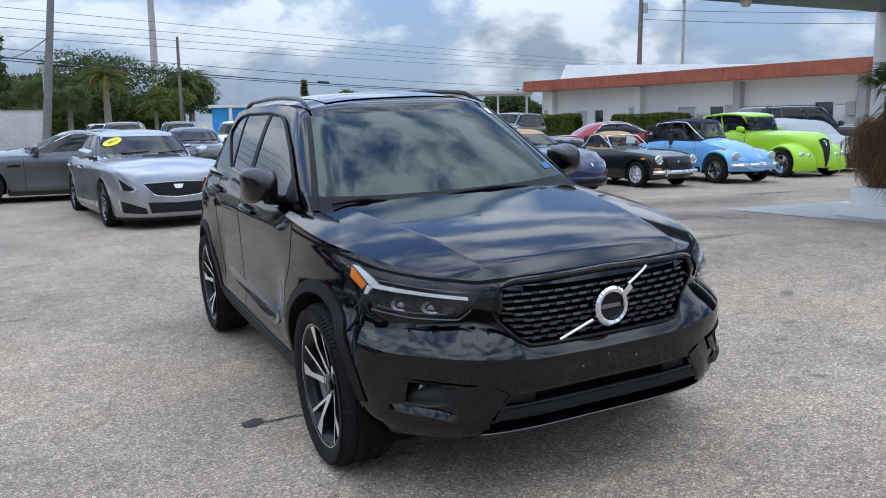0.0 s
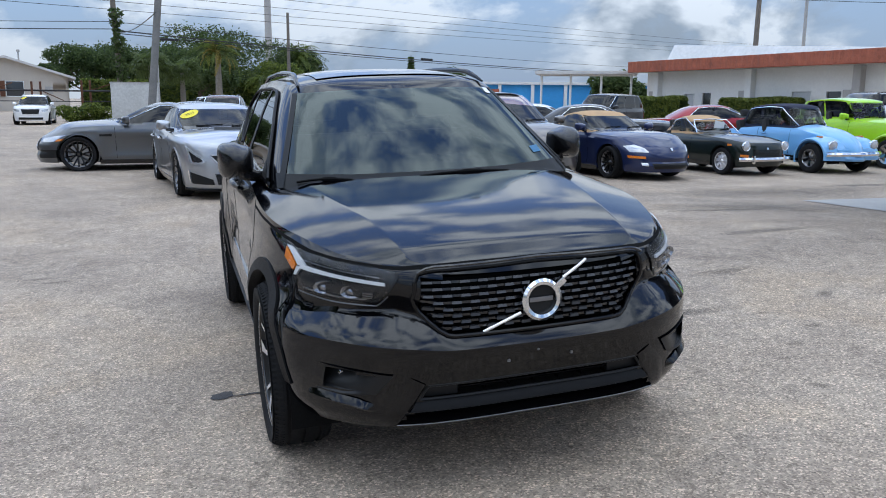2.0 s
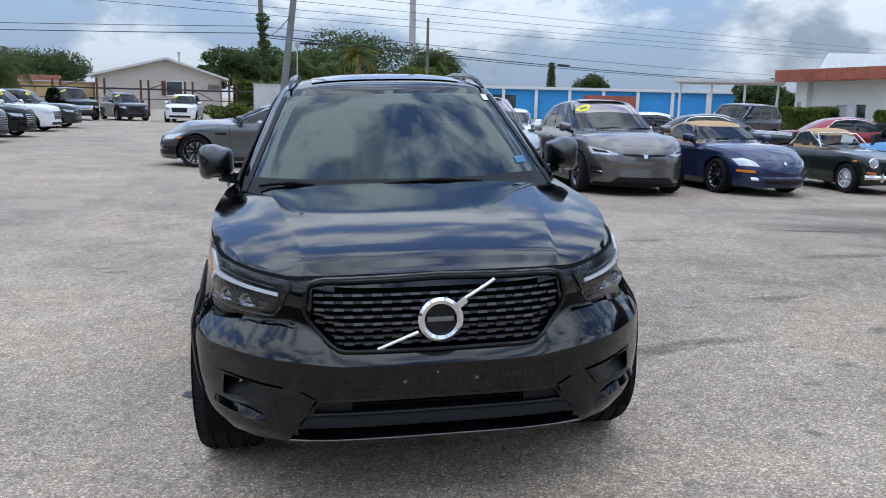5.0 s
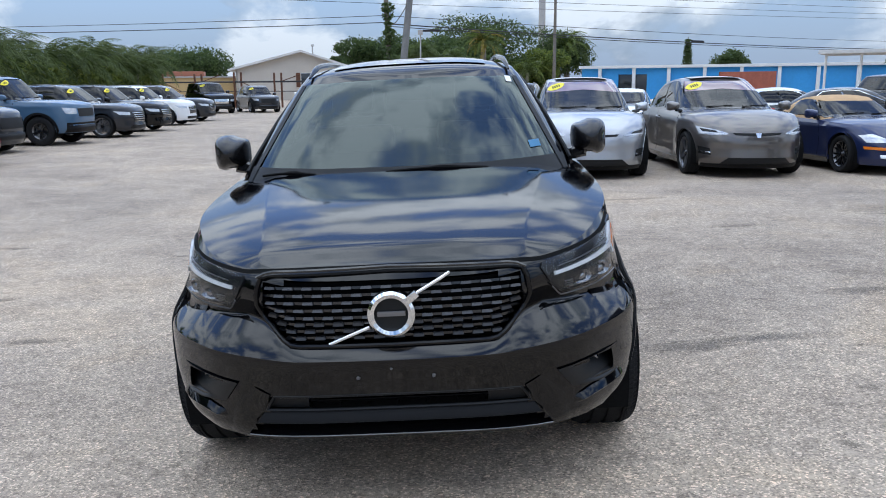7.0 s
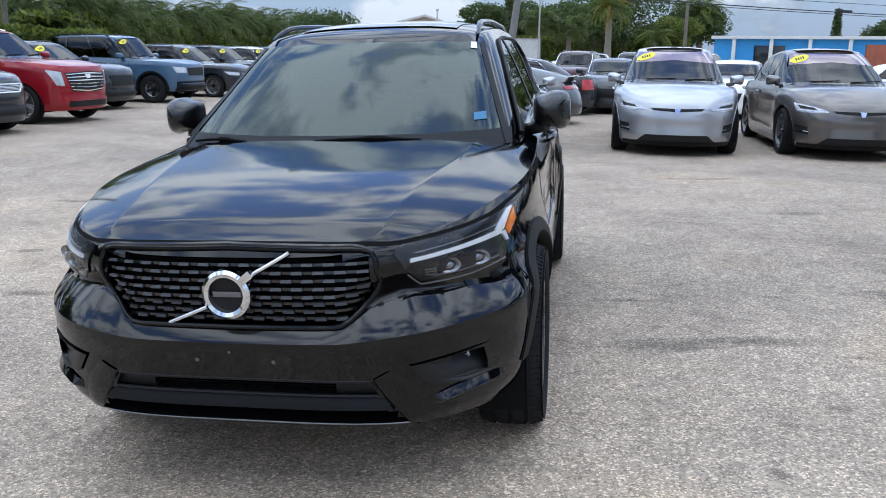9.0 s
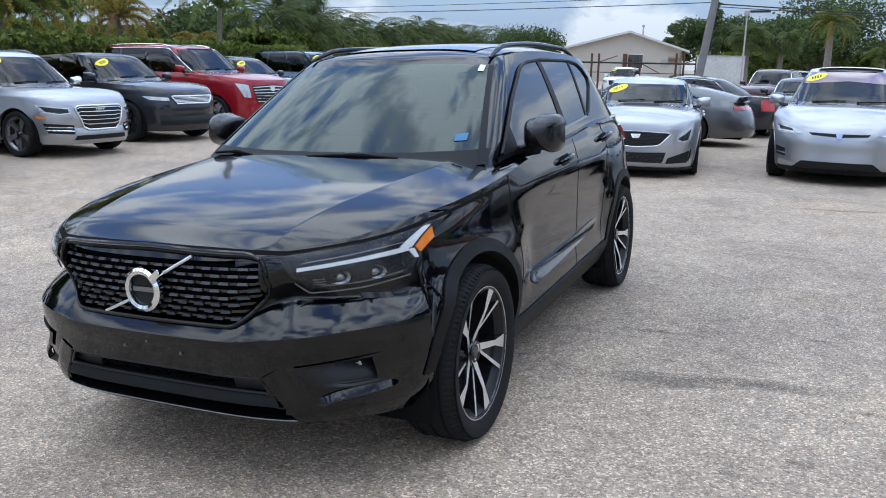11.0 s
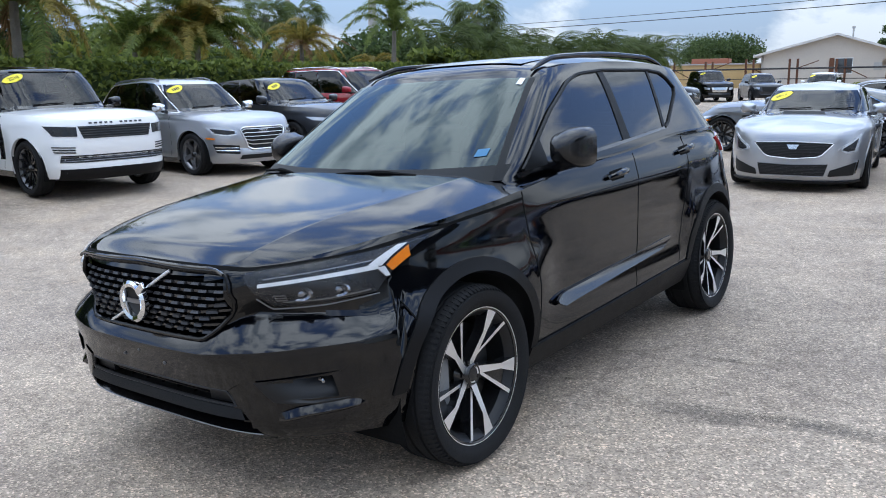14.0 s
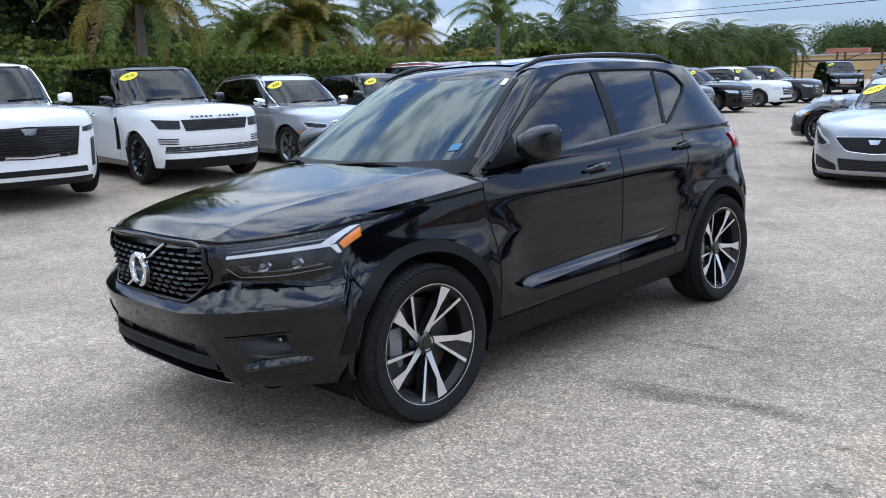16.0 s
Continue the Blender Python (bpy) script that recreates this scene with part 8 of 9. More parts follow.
M_PAD = plain("worn_grey_floor_paint", (0.36, 0.345, 0.325), 0.7, vary=0.18, scale=2.5, bump=0.15, bscale=80)
def soft_stain(name, color, rough, hold):
    """A stain that thins out raggedly towards its edge."""
    m, nt, out = mat(name)
    g = node(nt, "ShaderNodeVectorMath", {0: coords(nt, "Generated"), 1: (0.5, 0.5, 0.5)}, operation="SUBTRACT").outputs[0]
    d = node(nt, "ShaderNodeVectorMath", {0: node(nt, "ShaderNodeVectorMath", {0: g, 1: (2, 2, 0)}, operation="MULTIPLY").outputs[0]}, operation="LENGTH").outputs["Value"]
    n = noise_tex(nt, 9.0, 7.0, 0.7, coords(nt))
    n2 = noise_tex(nt, 45.0, 3.0, 0.75, coords(nt))
    k = node(nt, "ShaderNodeMath", {0: node(nt, "ShaderNodeMath", {0: n, 1: n2}, operation="ADD").outputs[0], 1: d}, operation="SUBTRACT").outputs[0]
    f = node(nt, "ShaderNodeMapRange", {"Value": k, "From Min": 0.12, "From Max": 0.85, "To Min": 0.0, "To Max": hold}).outputs[0]
    p = node(nt, "ShaderNodeBsdfPrincipled", {"Base Color": rgba(color), "Roughness": rough})
    t = node(nt, "ShaderNodeBsdfTransparent")
    nt.links.new(node(nt, "ShaderNodeMixShader", {0: f, 1: t.outputs[0], 2: p.outputs[0]}).outputs[0], out.inputs[0])
    return m


M_SOFTSTAIN = soft_stain("thinning_dark_stain", (0.075, 0.07, 0.065), 0.8, 0.34)
M_OILSPOT = plain("dark_oil_spot", (0.035, 0.031, 0.028), 0.6, vary=0.5, scale=25, bump=0.4, bscale=120)
M_WALLOLD = plain("stained_white_wall", (0.52, 0.52, 0.50), 0.85, vary=0.25, scale=0.8, bump=0.2, bscale=20)
M_TILE = plain("dull_clay_roof", (0.33, 0.12, 0.07), 0.8, vary=0.2)


def wall_panel(name, p0, p1, z0, z1, thick, m, openings, parent=None, label=""):
    """An upright wall from p0 to p1 with square openings (u0, u1, v0, v1) cut right through; its face is on the left of the way."""
    a, b = Vector((p0[0], p0[1], 0)), Vector((p1[0], p1[1], 0))
    d = (b - a).normalized()
    nrm = Vector((-d.y, d.x, 0))
    ln = (b - a).length
    us = sorted({0.0, ln, *[v for o in openings for v in o[:2]]})
    vs = sorted({z0, z1, *[v for o in openings for v in o[2:]]})
    bm = bmesh.new()
    for u0, u1 in zip(us, us[1:]):
        for v0, v1 in zip(vs, vs[1:]):
            if any(o[0] <= u0 and u1 <= o[1] and o[2] <= v0 and v1 <= o[3] for o in openings):
                continue
            c = a + d * (u0 + u1) / 2 - nrm * thick / 2 + Vector((0, 0, (v0 + v1) / 2))
            add_box(bm, c, (u1 - u0, thick, v1 - v0), 0, Matrix.Rotation(math.atan2(d.y, d.x), 4, "Z"))
    bmesh.ops.remove_doubles(bm, verts=bm.verts, dist=0.001)
    return part(name, bm, m, parent, label), a, d, nrm


def on_wall(name, a, d, nrm, u0, u1, v0, v1, depth, thick, m, parent, label=""):
    c = a + d * (u0 + u1) / 2 - nrm * (depth + thick / 2) + Vector((0, 0, (v0 + v1) / 2))
    return part(name, box(c, (u1 - u0, thick, v1 - v0), 0.01, Matrix.Rotation(math.atan2(d.y, d.x), 4, "Z")), m, parent, label)


def orange_building():
    b = thing("commercial_building", Matrix(), "low white commercial building with a rusty orange fascia", "building")
    p0, p1 = (41.8, 24.0), (36.6, 56.0)
    ln = math.dist(p0, p1)
    g = -0.08
    # openings along the wall, from its near end: windows and doors
    ops = [(6.2, 7.4, 0.9, 2.3), (9.5, 10.5, g, 2.1), (14.0, 15.1, 1.0, 2.2), (16.3, 17.8, g, 2.2), (25.2, 26.1, g, 2.15), (27.0, 28.0, g, 2.1)]
    wall, a, d, n = wall_panel("wall", p0, p1, g, 3.9, 0.25, M_WALLWHITE, ops, b)
    for k, o in enumerate(ops):
        dark = k in (0, 2, 4)
        nm = "window" if o[2] > 0 else "door"
        pane = on_wall(nm, a, d, n, *o, 0.10, 0.05, M_DARKGLASS if dark else M_DOORGREY, b, "dark glazed opening" if dark else "grey painted door")
        for u0, u1, v0, v1 in ((o[0] - 0.07, o[0], o[2], o[3] + 0.07), (o[1], o[1] + 0.07, o[2], o[3] + 0.07), (o[0], o[1], o[3], o[3] + 0.07)):
            on_wall("frame", a, d, n, u0, u1, v0, v1, -0.03, 0.06, M_WALLWHITE, pane)
    for u in (4.0, 12.4, 21.0, 30.6):
        on_wall("pilaster", a, d, n, u, u + 0.55, g, 3.8, -0.5, 0.5, M_CONCRETE if u < 21 else M_WALLWHITE, b)
        on_wall("meter_box", a, d, n, u + 0.75, u + 1.35, 1.5, 2.3, -0.2, 0.2, M_CONCRETE, b)
    end, a2, d2, n2 = wall_panel("end_wall", (36.6, 56.0), (52.0, 58.6), g, 3.9, 0.25, M_WALLWHITE, [], b)
    # overhanging fascia of ribbed sheet
    bm = bmesh.new()
    q0, q1 = Vector((40.4, 21.0, 0)), Vector((34.8, 56.2, 0))
    dd = (q1 - q0).normalized()
    nn = Vector((-dd.y, dd.x, 0))
    L = (q1 - q0).length
    steps = int(L / 0.24)
    rows = []
    for k in range(steps + 1):
        p = q0 + dd * L * k / steps + nn * (0.07 if k % 2 else 0.0)
        rows.append([p + Vector((0, 0, 4.68)), p + Vector((0, 0, 3.85)), p - nn * 0.06 + Vector((0, 0, 3.80))])
    add_grid(bm, rows)
    e = [q1 + Vector((0, 0, 4.68)), q1 + Vector((0, 0, 3.85)), q1 - nn * 14 + Vector((0, 0, 3.85)), q1 - nn * 14 + Vector((0, 0, 4.68))]
    bm.faces.new([bm.verts.new(p) for p in e])
    part("fascia", bm, M_FASCIA, b, "faded orange ribbed fascia")
    bm = bmesh.new()
    for z, ext in ((4.62, 0.0), (3.82, 0.0)):
        q = [q0 + Vector((0, 0, z)), q1 + Vector((0, 0, z)), q1 - nn * 14 + Vector((0, 0, z)), q0 - nn * 14 + Vector((0, 0, z))]
        bm.faces.new([bm.verts.new(p) for p in q])
    part("roof", bm, M_METALROOF, b)
    # raised metal roof at the far end
    bm = bmesh.new()
    r0, r1 = Vector((38.6, 56.6, 0)), Vector((41.8, 34.0, 0))
    prof = [(0.0, 4.6), (0.9, 6.2), (7.5, 6.2), (8.2, 4.6)]
    dr = (r1 - r0).normalized()
    nr = Vector((-dr.y, dr.x, 0))
    rows = [[r0 + nr * o + Vector((0, 0, h)) for o, h in prof], [r1 + nr * o + Vector((0, 0, 4.6 + (h - 4.6) * 0.15)) for o, h in prof]]
    vs = add_grid(bm, rows)
    bm.faces.new(vs[0])
    bm.faces.new(vs[1][::-1])
    part("upper_roof", bm, M_METALROOF, b, "stained white metal roof")


def blue_building():
    b = thing("storage_building", Matrix(), "long low bright blue building with white posts", "building")
    p0, p1 = (50.0, 76.8), (14.5, 89.0)
    wall, a, d, n = wall_panel("wall", p0, p1, -0.08, 3.25, 0.3, M_BLUEWALL, [(30.4, 33.5, -0.08, 2.6)], b)
    on_wall("garage_opening", a, d, n, 30.4, 33.5, -0.08, 2.6, 0.3, 0.1, M_DARKGLASS, b)
    on_wall("roof_edge", a, d, n, -0.3, 37.8, 3.25, 3.55, -0.5, 1.2, M_WALLWHITE, b, "white roof edge")
    for k in range(10):
        on_wall("post", a, d, n, 2.0 + 3.7 * k, 2.35 + 3.7 * k, -0.08, 3.25, -0.4, 0.4, M_WALLWHITE, b)
    bm = bmesh.new()
    add_box(bm, (36, 90, 1.6), (34, 10, 3.2), 0, Matrix.Rotation(radians(-19), 4, "Z"))
    part("hall", bm, M_BLUEWALL, b)
    c = thing("carport", Matrix(), "flat white carport roof on slim posts", "carport")
    m = Matrix.Rotation(radians(-30), 4, "Z")
    part("roof", box((33.7, 61.2, 3.86), (8.6, 6.0, 0.30), 0.05, m), M_METALROOF, c)
    for u in (-3.8, -1.3, 1.3, 3.8):
        p = Vector((33.7, 61.2, 0)) + m @ Vector((u, -2.2, 0))
        part("post", lathe([(-0.08, 0.0), (-0.08, 0.1), (3.7, 0.1), (3.7, 0.0)], 10, "z", p), M_WALLWHITE, c)
    s = thing("shipping_container", pose(27.0, 72.0, -0.08, 0, 0, -15), "rust-orange shipping container by the blue wall", "container")
    bm = bmesh.new()
    rows = []
    for k in range(49):
        x = lerp(-2.4, 2.4, k / 48)
        dy = -1.2 + (0.04 if (k // 2) % 2 else 0)
        rows.append([(x, dy, 0.1), (x, dy, 2.65), (x, 1.2, 2.65), (x, 1.2, 0.1)])
    add_grid(bm, rows)
    part("box", bm, plain("faded_container_paint", (0.34, 0.10, 0.06), 0.7, vary=0.25, scale=1.5), s)


def house():
    h = thing("house", pose(-18.3, 95.4, -0.08, 0, 0, 8) @ Matrix.Diagonal((0.89, 1, 1.12, 1)), "single-storey beige gabled house behind the fence", "house")
    wall, a, d, n = wall_panel("wall", (7.0, 0), (-8.6, 0), 0, 3.4, 0.3, M_BEIGE, [(5.0, 7.0, 1.4, 2.9), (1.8, 2.7, 1.7, 2.4)], h)
    bm = bmesh.new()
    q = [(-8.6, 0, 3.4), (7.0, 0, 3.4), (0.1, 0, 5.1)]
    v0 = [bm.verts.new(p) for p in q]
    v1 = [bm.verts.new((p[0], 12.0, p[2])) for p in q]
    bm.faces.new(v0)
    bm.faces.new(v1[::-1])
    bm.faces.new((v0[0], v1[0], v1[1], v0[1]))
    part("gable", bm, M_BEIGE, h)
    for s in (1, -1):
        bm = bmesh.new()
        ex = 7.85 if s > 0 else -9.5
        r = [(ex, -0.7, 3.32), (0.1, -0.7, 5.28), (0.1, 12.5, 5.28), (ex, 12.5, 3.32)]
        vs = [bm.verts.new(p) for p in r] + [bm.verts.new((p[0], p[1], p[2] - 0.22)) for p in r]
        bm.faces.new(vs[:4])
        bm.faces.new(vs[4:][::-1])
        for k in range(4):
            bm.faces.new((vs[k], vs[(k + 1) % 4], vs[4 + (k + 1) % 4], vs[4 + k]))
        part("roof", bm, M_SHINGLE, h, "pale low-pitched roof")
        part("side_wall", box((6.85 if s > 0 else -8.45, 6.0, 1.7), (0.3, 12.0, 3.4)), M_BEIGE, h)
    win = part("window", box((1.0, -0.03, 2.15), (1.9, 0.12, 1.4), 0.02), M_DARKGLASS, h, "dark window with a rusty shutter")
    part("shutter", box((-0.35, -0.10, 2.15), (0.55, 0.10, 1.5), 0.02), M_RUST, win)
    part("vent", box((4.75, -0.04, 2.05), (0.9, 0.1, 0.7), 0.02), M_CONCRETE, h)
    part("chimney_pipe", lathe([(4.6, 0.0), (4.6, 0.10), (5.75, 0.10), (5.8, 0.2), (6.0, 0.2), (6.0, 0.0)], 10, "z", (1.6, 3.0, 0)), M_CONCRETE, h)


def fence():
    f = thing("fence", Matrix(), "rusty steel rail fence with paired posts and wire", "fence")
    p0, p1 = Vector((-30.0, 62.0, -0.08)), Vector((-4.0, 58.0, -0.08))
    for k in range(9):
        p = p0.lerp(p1, k / 8)
        for o in (0, 0.55):
            part("post", box(p + Vector((o, 0, 1.3)), (0.14, 0.14, 2.6 + 0.12 * ((k * 5) % 3)), 0.02), M_RUST, f)
    for z, r in ((1.25, 0.03), (1.98, 0.065)):
        bm = bmesh.new()
        tube(bm, [p0 + Vector((0, 0, z)), p1 + Vector((0, 0, z))], r, 6)
        part("rail", bm, M_WIRE, f, "black steel rail")
    for k in range(8):
        a, b = p0.lerp(p1, k / 8), p0.lerp(p1, (k + 1) / 8)
        bm = bmesh.new()
        tube(bm, [a + Vector((0.55, 0, 2.0)), a.lerp(b, 0.45) + Vector((0.55, 0, 2.5 if k % 2 else 1.3))], 0.035, 5)
        part("brace", bm, M_RUST, f)
    w = thing("far_building", pose(-36.0, 101.0, -0.08, 0, 0, 12), "low ochre building with a clay roof far behind the fence", "building")
    part("wall", box((0, 0, 1.4), (16.0, 6.0, 2.8), 0.02), M_YELLOWWALL, w)
    part("roof", box((2.0, 0, 3.2), (4.5, 3.0, 0.8), 0.1), M_TILE, w)
    part("parapet", box((0, 0, 2.88), (16.4, 6.4, 0.16), 0.02), M_CONCRETE, w)
    s = thing("white_wall", pose(-3.45, 51.2, -0.08, 0, 0, 12), "stained white boundary wall behind the parked cars", "wall")
    part("wall", box((0, 0, 1.22), (2.9, 0.2, 2.44), 0.02), M_WALLOLD, s)
    part("coping", box((0, 0, 2.47), (3.0, 0.28, 0.06), 0.01), M_CONCRETE, s)
    for nm, x, y, sx, sy, hh, rz in (("far_house", -41.0, 11.0, 7.0, 8.0, 2.6, 10), ("far_house", -42.0, 23.6, 6.0, 8.0, 3.3, 15)):
        o = thing(nm, pose(x, y, -0.08, 0, 0, rz), "pale-roofed house glimpsed behind the hedge palms", "house")
        part("wall", box((0, 0, hh / 2), (sx, sy, hh), 0.02), M_BEIGE, o)
        bm = bmesh.new()
        r = [(-sx / 2 - 0.5, -sy / 2 - 0.5, hh), (sx / 2 + 0.5, -sy / 2 - 0.5, hh), (sx / 2 + 0.5, sy / 2 + 0.5, hh), (-sx / 2 - 0.5, sy / 2 + 0.5, hh)]
        v = [bm.verts.new(p) for p in r]
        t0, t1 = bm.verts.new((0, -sy / 4, hh + 1.3)), bm.verts.new((0, sy / 4, hh + 1.3))
        bm.faces.new((v[0], v[1], t0))
        bm.faces.new((v[1], v[2], t1, t0))
        bm.faces.new((v[2], v[3], t1))
        bm.faces.new((v[3], v[0], t0, t1))
        part("roof", bm, M_SHINGLE, o)


def utility_pole(name, x, y, height, r, m, label, lean=(0.0, 0.0), arms=0, can=False):
    p = thing(name, pose(x, y, ground_z(x, y)), label, "utility pole")
    bm = bmesh.new()
    tube(bm, [(0, 0, -0.1), (lean[0] / 2, lean[1] / 2, height / 2), (lean[0], lean[1], height)], [r, r * 0.85, r * 0.7], 12)
    part("shaft", bm, m, p)
    for k in range(arms):
        z = height - 0.4 - 0.9 * k
        part("crossarm", box((lean[0] * z / height, lean[1] * z / height, z), (2.2 - 0.3 * k, 0.12, 0.12), 0.01, Matrix.Rotation(0.6, 4, "Z")), M_WOODPOLE, p)
    if can:
        part("transformer", lathe([(height - 2.6, 0.0), (height - 2.6, 0.34), (height - 1.4, 0.34), (height - 1.25, 0.0)], 14, "z", (0.6, -0.3, 0)), M_CONCRETE, p, "grey can transformer")
    return p


def cable(name, pts, sag, r, label):
    bm = bmesh.new()
    for a, b in zip(pts, pts[1:]):
        a, b = Vector(a), Vector(b)
        q = [a.lerp(b, t / 16) - Vector((0, 0, sag * 4 * (t / 16) * (1 - t / 16))) for t in range(17)]
        tube(bm, q, r, 5)
    tagged(part(name, bm, M_WIRE, None, label), category="cable", group="overhead cables")


M_OLDPOLE = plain("weathered_grey_pole", (0.17, 0.165, 0.155), 0.85, vary=0.3, scale=3, bump=0.3, bscale=60)


def poles():
    utility_pole("utility_pole", -2.15, 28.6, 9.5, 0.16, M_OLDPOLE, "leaning grey utility pole behind the lot", (1.0, 1.8))
    utility_pole("utility_pole", -4.5, 57.2, 10.5, 0.23, M_WOODPOLE, "vine-hung wooden utility pole", (-0.4, 0.0), 1)
    utility_pole("monopole", 21.5, 200.0, 40.0, 0.95, M_CONCRETE, "very tall pale steel monopole")
    utility_pole("utility_pole", 66.0, 79.8, 17.2, 0.36, M_WOODPOLE, "wooden pole with crossarm and transformer", (0.2, 0), 1, True)
    utility_pole("utility_pole", 78.0, 85.3, 18.5, 0.26, M_CONCRETE, "slim pale pole behind the orange-trimmed building", (0, 0), 2)
    utility_pole("utility_pole", 12.0, 94.1, 11.4, 0.22, M_WOODPOLE, "short wooden pole among the trees")
    utility_pole("utility_pole", -25.3, 14.9, 5.9, 0.10, M_WOODPOLE, "slim wooden pole behind the hedge", (-0.15, 0.1))
    utility_pole("utility_pole", -35.4, 31.2, 10.4, 0.17, M_CONCRETE, "grey pole with a can transformer behind the palms", (0, 0), 0, True)
    utility_pole("monopole", -37.3, 40.9, 16.0, 0.34, M_CONCRETE, "thick pale steel pole behind the palms")
    lamp = utility_pole("lot_lamp", -2.0, 49.5, 5.1, 0.06, M_CONCRETE, "slim grey pole with a black floodlight bar")
    part("lamp_head", box((0.72, 0, 5.05), (1.15, 0.16, 0.13), 0.02), M_WIRE, lamp, "black floodlight bar")
    part("control_box", box((0.0, -0.08, 4.95), (0.32, 0.22, 0.30), 0.03), M_CONCRETE, lamp)
    vine = thing("vine", pose(-4.3, 56.9, -0.08), "ivy climbing the wooden utility pole", "vine")
    rnd = random.Random(3)
    v, f = leaf_cloud(None, [(Vector((-0.03 * k, 0, 0.6 * k)), (0.42, 0.27, 0.34)[k % 3]) for k in range(13)], 1700, 0.13, rnd)
    part("vine_leaves", leaf_mesh("vine_leaves", v, f, M_LEAFDARK), None, vine)
    P = Vector((-4.7, 57.0, 0))
    # two lines come in from the west to the wooden pole and leave it to the north-east
    for z, r, to in ((6.57, 0.022, (-0.986, 0.165)), (6.08, 0.03, (-0.987, 0.163))):
        cable("cable", [P + Vector((0, 0, z)), P + Vector((to[0] * 62, to[1] * 62, z + 0.15))], 0.3, r, "black overhead power cable west of the wooden pole")
    for z, r, to in ((6.55, 0.022, (0.823, 0.568)), (5.98, 0.045, (0.775, 0.632)), (5.80, 0.03, (0.772, 0.636))):
        cable("cable", [P + Vector((0, 0, z)), P + Vector((to[0] * 85, to[1] * 85, z))], 0.35, r, "black overhead cable bundle leaving the wooden pole")
    for k, h in enumerate((14.6, 13.5, 12.5, 11.6)):
        cable("cable", [(-52.0, 76.0 + k, h), (234.0, 260.0 + k, h + 8.0)], 1.2, 0.03, "thin dark far overhead power line")
    cable("cable", [(66.0, 79.8, 15.0), (110.0, 40.0, 13.6)], 1.0, 0.03, "thin dark overhead power cable")
    cable("cable", [(66.0, 79.8, 13.8), (110.0, 42.0, 12.4)], 1.0, 0.03, "thin dark overhead power cable")
    cable("cable", [(-1.7, 28.6, 4.6), (-4.7, 57.0, 5.9)], 0.3, 0.02, "grey service cable between the poles")
    bm = box((25.0, 81.2, 5.75), (2.0, 0.22, 0.22), 0.02, Matrix.Rotation(0.69, 4, "Z"))
    tagged(part("splice_case", bm, M_WIRE, None, "black splice case hung on the cable"), category="cable fitting")
    for k, (x0, z0) in enumerate(((-1.9, 8.6), (-1.95, 8.2), (-1.85, 7.8))):
        cable("cable", [(x0, 28.6, z0), (x0 - 2.5 - 0.6 * k, 29.0, 5.7)], 0.5, 0.014, "slack service cable on the leaning pole")
    # distant lattice crane
    c = thing("crane", pose(-88.0, 118.0, 0, 0, 0, 30), "yellow lattice crane boom far behind the palms", "crane")
    bm = bmesh.new()
    a, b = Vector((-6, 0, -0.1)), Vector((14, 0, 24.0))
    u = (b - a).normalized()
    nn = Vector((-u.z, 0, u.x))
    for o in (-0.45, 0.45):
        for yy in (-0.45, 0.45):
            tube(bm, [a + nn * o + Vector((0, yy, 0)), b + nn * o * 0.5 + Vector((0, yy, 0))], 0.09, 5)
    for k in range(20):
        p, q = a.lerp(b, k / 20), a.lerp(b, (k + 1) / 20)
        tube(bm, [p - nn * 0.45, q + nn * 0.45], 0.05, 4)
        tube(bm, [p + nn * 0.45, q - nn * 0.45], 0.05, 4)
    part("boom", bm, plain("crane_yellow", (0.55, 0.40, 0.06), 0.6), c)


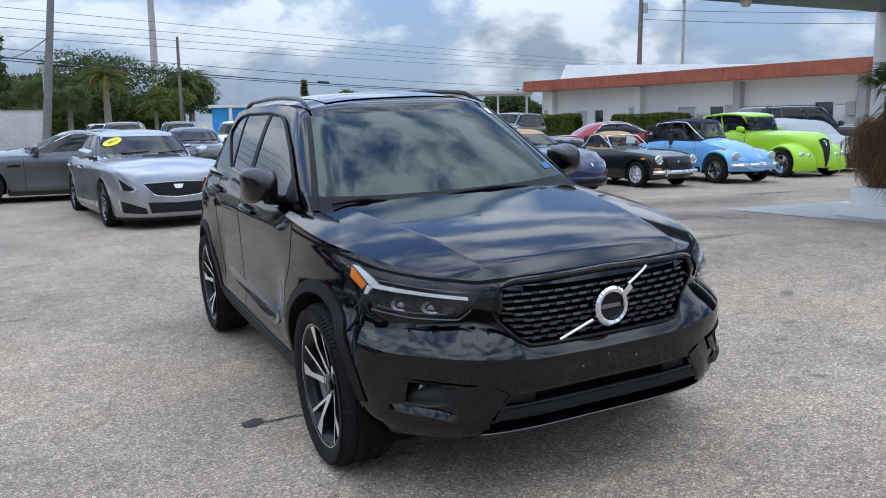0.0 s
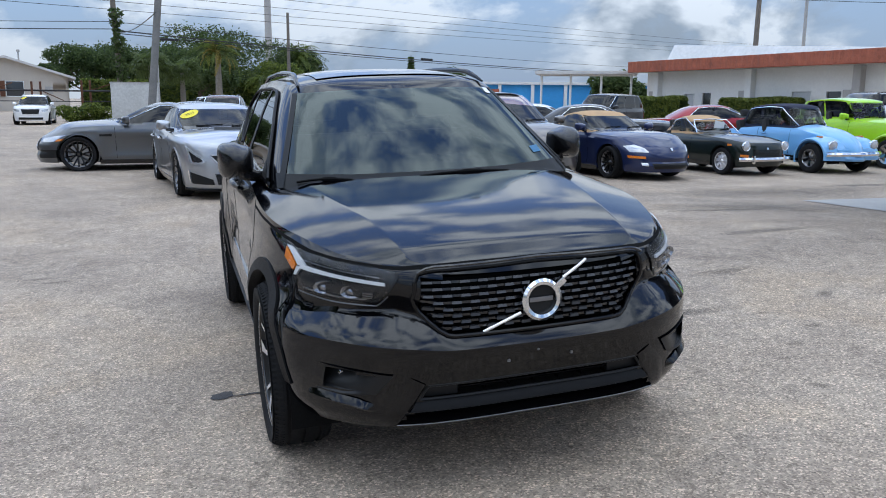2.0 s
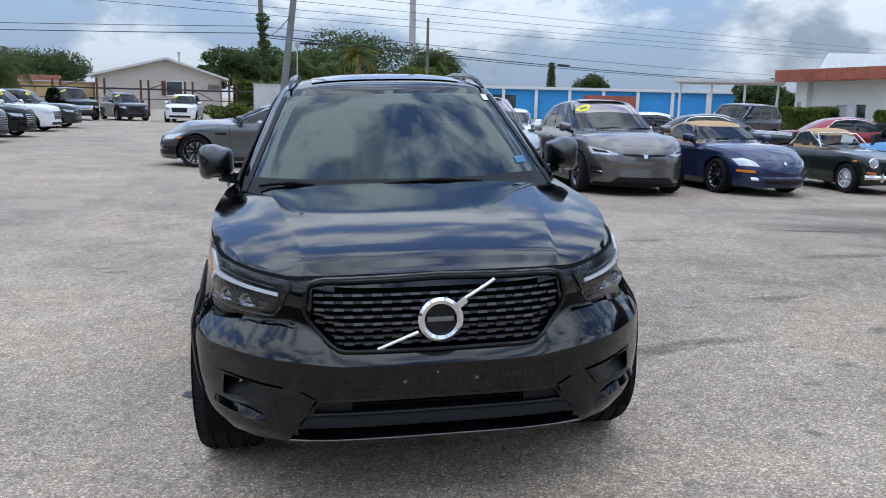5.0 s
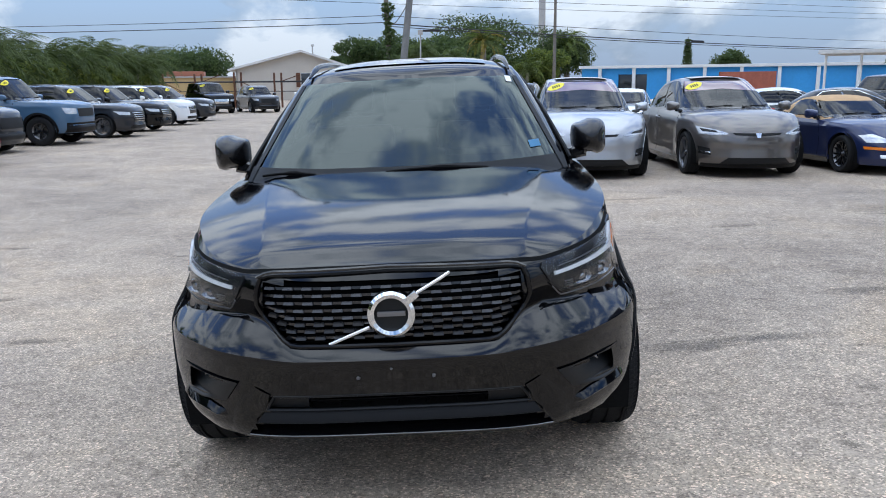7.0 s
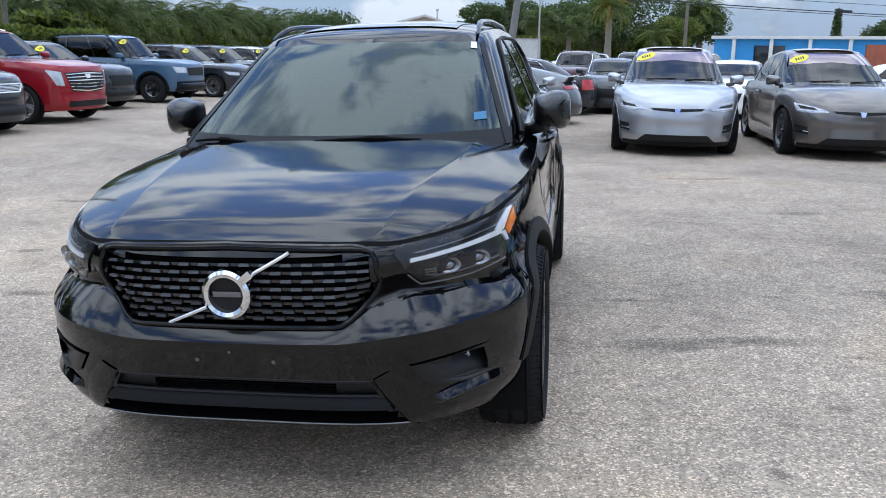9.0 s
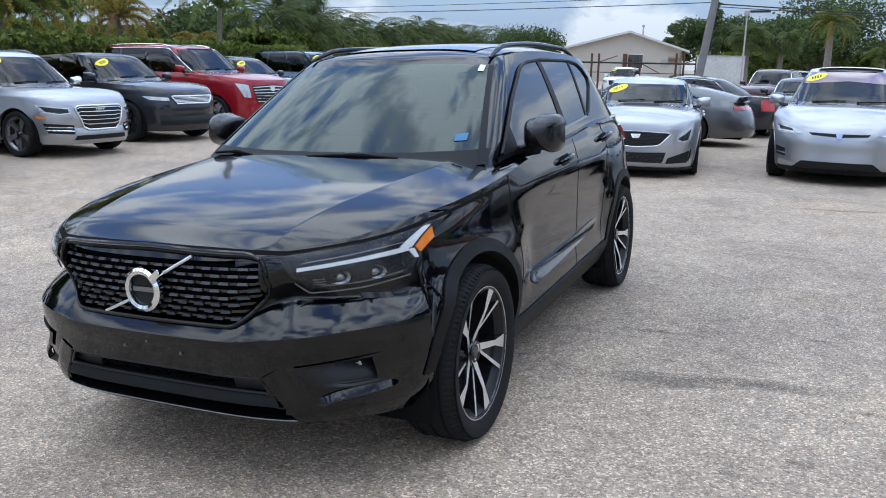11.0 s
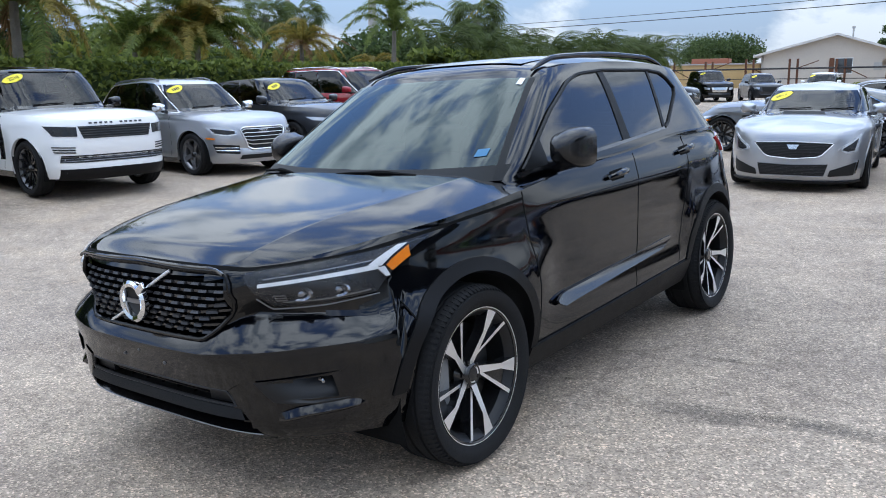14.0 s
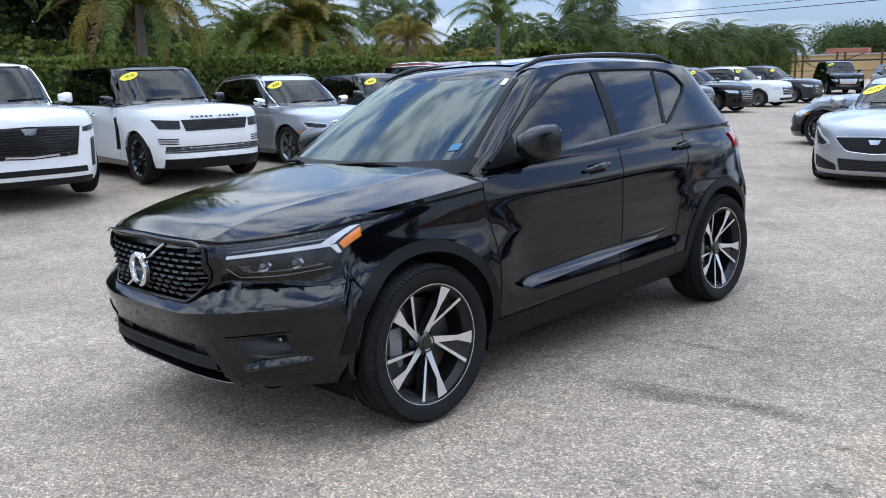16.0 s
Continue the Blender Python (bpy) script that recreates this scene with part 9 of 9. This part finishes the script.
def office_front():
    o = thing("office_canopy", Matrix(), "dark navy flat canopy on a white column", "canopy")
    part("canopy_slab", box((10.4, 1.55, 3.20), (8.6, 4.9, 0.42), 0.02), M_NAVYFASCIA, o, "navy metal-edged canopy")
    part("column", box((9.88, 3.78, 1.45), (0.55, 0.50, 3.08), 0.015), M_WALLWHITE, o, "square white column")
    part("office_wall", box((14.6, -1.2, 1.6), (0.4, 9.6, 3.4), 0.02), M_WALLWHITE, o)
    bm = bmesh.new()
    add_lathe(bm, [(2.94, 0.0), (2.90, 0.05), (2.94, 0.075), (3.01, 0.075)], 14, "z", (6.62, 3.72, 0))
    part("security_camera", bm, M_WALLWHITE, o, "small white dome camera")
    p = thing("planter", Matrix(), "low white block planter with an old cycad", "planter")
    part("lower_course", box((9.7, 2.75, 0.05), (2.5, 1.75, 0.26), 0.015), M_WALLWHITE, p)
    part("upper_course", box((9.75, 2.75, 0.29), (2.3, 1.5, 0.24), 0.015), M_WALLWHITE, p)
    part("soil", box((9.75, 2.75, 0.40), (2.0, 1.2, 0.06), 0.01), M_BARKDARK, p)
    c = thing("cycad", pose(8.98, 3.12, 0.36), "shaggy palm with a skirt of dead brown leaves", "palm")
    part("trunk", lathe([(0, 0.0), (0, 0.22), (0.5, 0.2), (1.35, 0.16), (1.35, 0.0)], 14, "z"), M_BARKDARK, c)
    rnd = random.Random(8)
    for k in range(110):
        f = part("dead_frond", F_DEAD[k % 2], None, c)
        f.matrix_basis = Matrix.Translation((0, 0, rnd.uniform(0.75, 1.35))) @ Matrix.Rotation(k * 2.39996, 4, "Z") @ Matrix.Rotation(radians(rnd.uniform(25, 70)), 4, "Y") @ Matrix.Scale(rnd.uniform(0.6, 0.85), 4)
    for k in range(14):
        f = part("frond", F_FAN[k % 2], None, c)
        f.matrix_basis = Matrix.Translation((0, 0, 1.35)) @ Matrix.Rotation(k * 2.39996, 4, "Z") @ Matrix.Rotation(radians(rnd.uniform(-70, -10)), 4, "Y") @ Matrix.Scale(rnd.uniform(0.3, 0.42), 4)


def blot(name, x, y, rx, ry, rot, m, label, seed, lift=0.004):
    """A flat stain with a ragged outline on the ground."""
    bm = bmesh.new()
    n = 40
    vs = []
    for k in range(n):
        a = 2 * math.pi * k / n
        q = 1 + 0.35 * noise.noise((math.cos(a) * 1.6 + seed, math.sin(a) * 1.6, seed * 2.3)) + 0.16 * noise.noise((math.cos(a) * 6 + seed, math.sin(a) * 6, 4))
        px, py = rx * q * math.cos(a), ry * q * math.sin(a)
        X, Y = x + px * math.cos(rot) - py * math.sin(rot), y + px * math.sin(rot) + py * math.cos(rot)
        vs.append(bm.verts.new((X, Y, ground_z(X, Y) + lift)))
    bm.faces.new(vs)
    bmesh.ops.triangulate(bm, faces=bm.faces)
    tagged(part(name, bm, m, None, label), category="stain", kind="structure")


def lot_marks():
    bm = bmesh.new()
    vs = [bm.verts.new((x, y, ground_z(x, y) + 0.006)) for x, y in ((8.0, 5.45), (14.4, 5.2), (14.4, 1.0), (8.0, 1.0), (7.9, 3.2))]
    bm.faces.new(vs)
    tagged(part("painted_pad", bm, M_PAD, None, "worn grey painted walkway by the planter"), category="pavement", kind="structure")
    blot("stain", -1.11, -0.69, 0.055, 0.05, 0.3, M_OILSPOT, "small fresh dark oil spot on the asphalt", 1)
    blot("stain", -0.93, -0.72, 0.13, 0.008, 0.0, M_OILSPOT, "thin dark oil trail beside the front tyre", 2, 0.006)
    # two broad patches that darken the asphalt by the pad
    blot("stain", 8.6, 6.6, 3.2, 1.0, 0.05, M_SOFTSTAIN, "broad darker worn area of the asphalt", 6, 0.003)
    blot("stain", 6.2, 4.2, 1.8, 0.9, 0.15, M_SOFTSTAIN, "broad darker worn area of the asphalt", 7, 0.003)
    blot("stain", 11.0, 7.2, 1.3, 0.22, 0.05, M_SOFTSTAIN, "damp dark patch on the asphalt", 4)
    blot("stain", 13.2, 6.9, 1.0, 0.18, 0.05, M_SOFTSTAIN, "damp dark patch on the asphalt", 5)

    marks = ((1.50, -0.42, 0.50, 0.12, 0.32), (2.0, -0.33, 0.40, 0.09, 0.05), (1.29, -1.34, 0.05, 0.03, 0.2), (1.87, -1.33, 0.05, 0.03, 0.2), (2.2, 0.48, 0.14, 0.03, 0.1), (2.37, -0.54, 0.07, 0.03, 0.3), (0.72, -0.32, 0.05, 0.03, 0.0), (2.7, 5.7, 0.3, 0.06, 0.1), (-2.3, 2.7, 0.2, 0.05, 0.0), (6.5, 1.9, 0.3, 0.06, 0.1), (6.5, 3.6, 0.3, 0.06, 0.0), (2.1, -1.15, 0.10, 0.05, 0.2), (1.75, -1.75, 0.07, 0.05, 1.0), (2.45, -0.9, 0.12, 0.04, 0.4), (1.0, -2.1, 0.06, 0.04, 0.0), (2.9, 0.6, 0.5, 0.08, 0.25), (1.3, 0.35, 0.25, 0.05, 0.1),
             (3.0, 3.2, 0.5, 0.1, -0.2), (2.4, 5.6, 0.6, 0.1, 0.1), (-2.6, 0.2, 0.4, 0.07, 0.1), (-3.4, 1.4, 0.3, 0.06, 0.3), (-2.5, 2.9, 0.25, 0.05, 0.0), (-4.5, 3.6, 0.4, 0.06, 0.2), (2.6, -1.9, 0.16, 0.05, 0.3), (3.1, -0.3, 0.2, 0.05, 0.7), (4.4, 2.0, 0.9, 0.12, 0.1), (0.4, -3.3, 0.05, 0.04, 0.0), (5.2, 3.8, 0.8, 0.14, 0.0))
    for k, (x, y, rx, ry, rot) in enumerate(marks):
        blot("stain", x, y, rx, ry, rot, M_SOFTSTAIN, "ragged dark scuff on the pale asphalt", 10 + k, 0.004 + 0.0004 * (k % 4))


orange_building()
blue_building()
house()
fence()
poles()
office_front()
lot_marks()
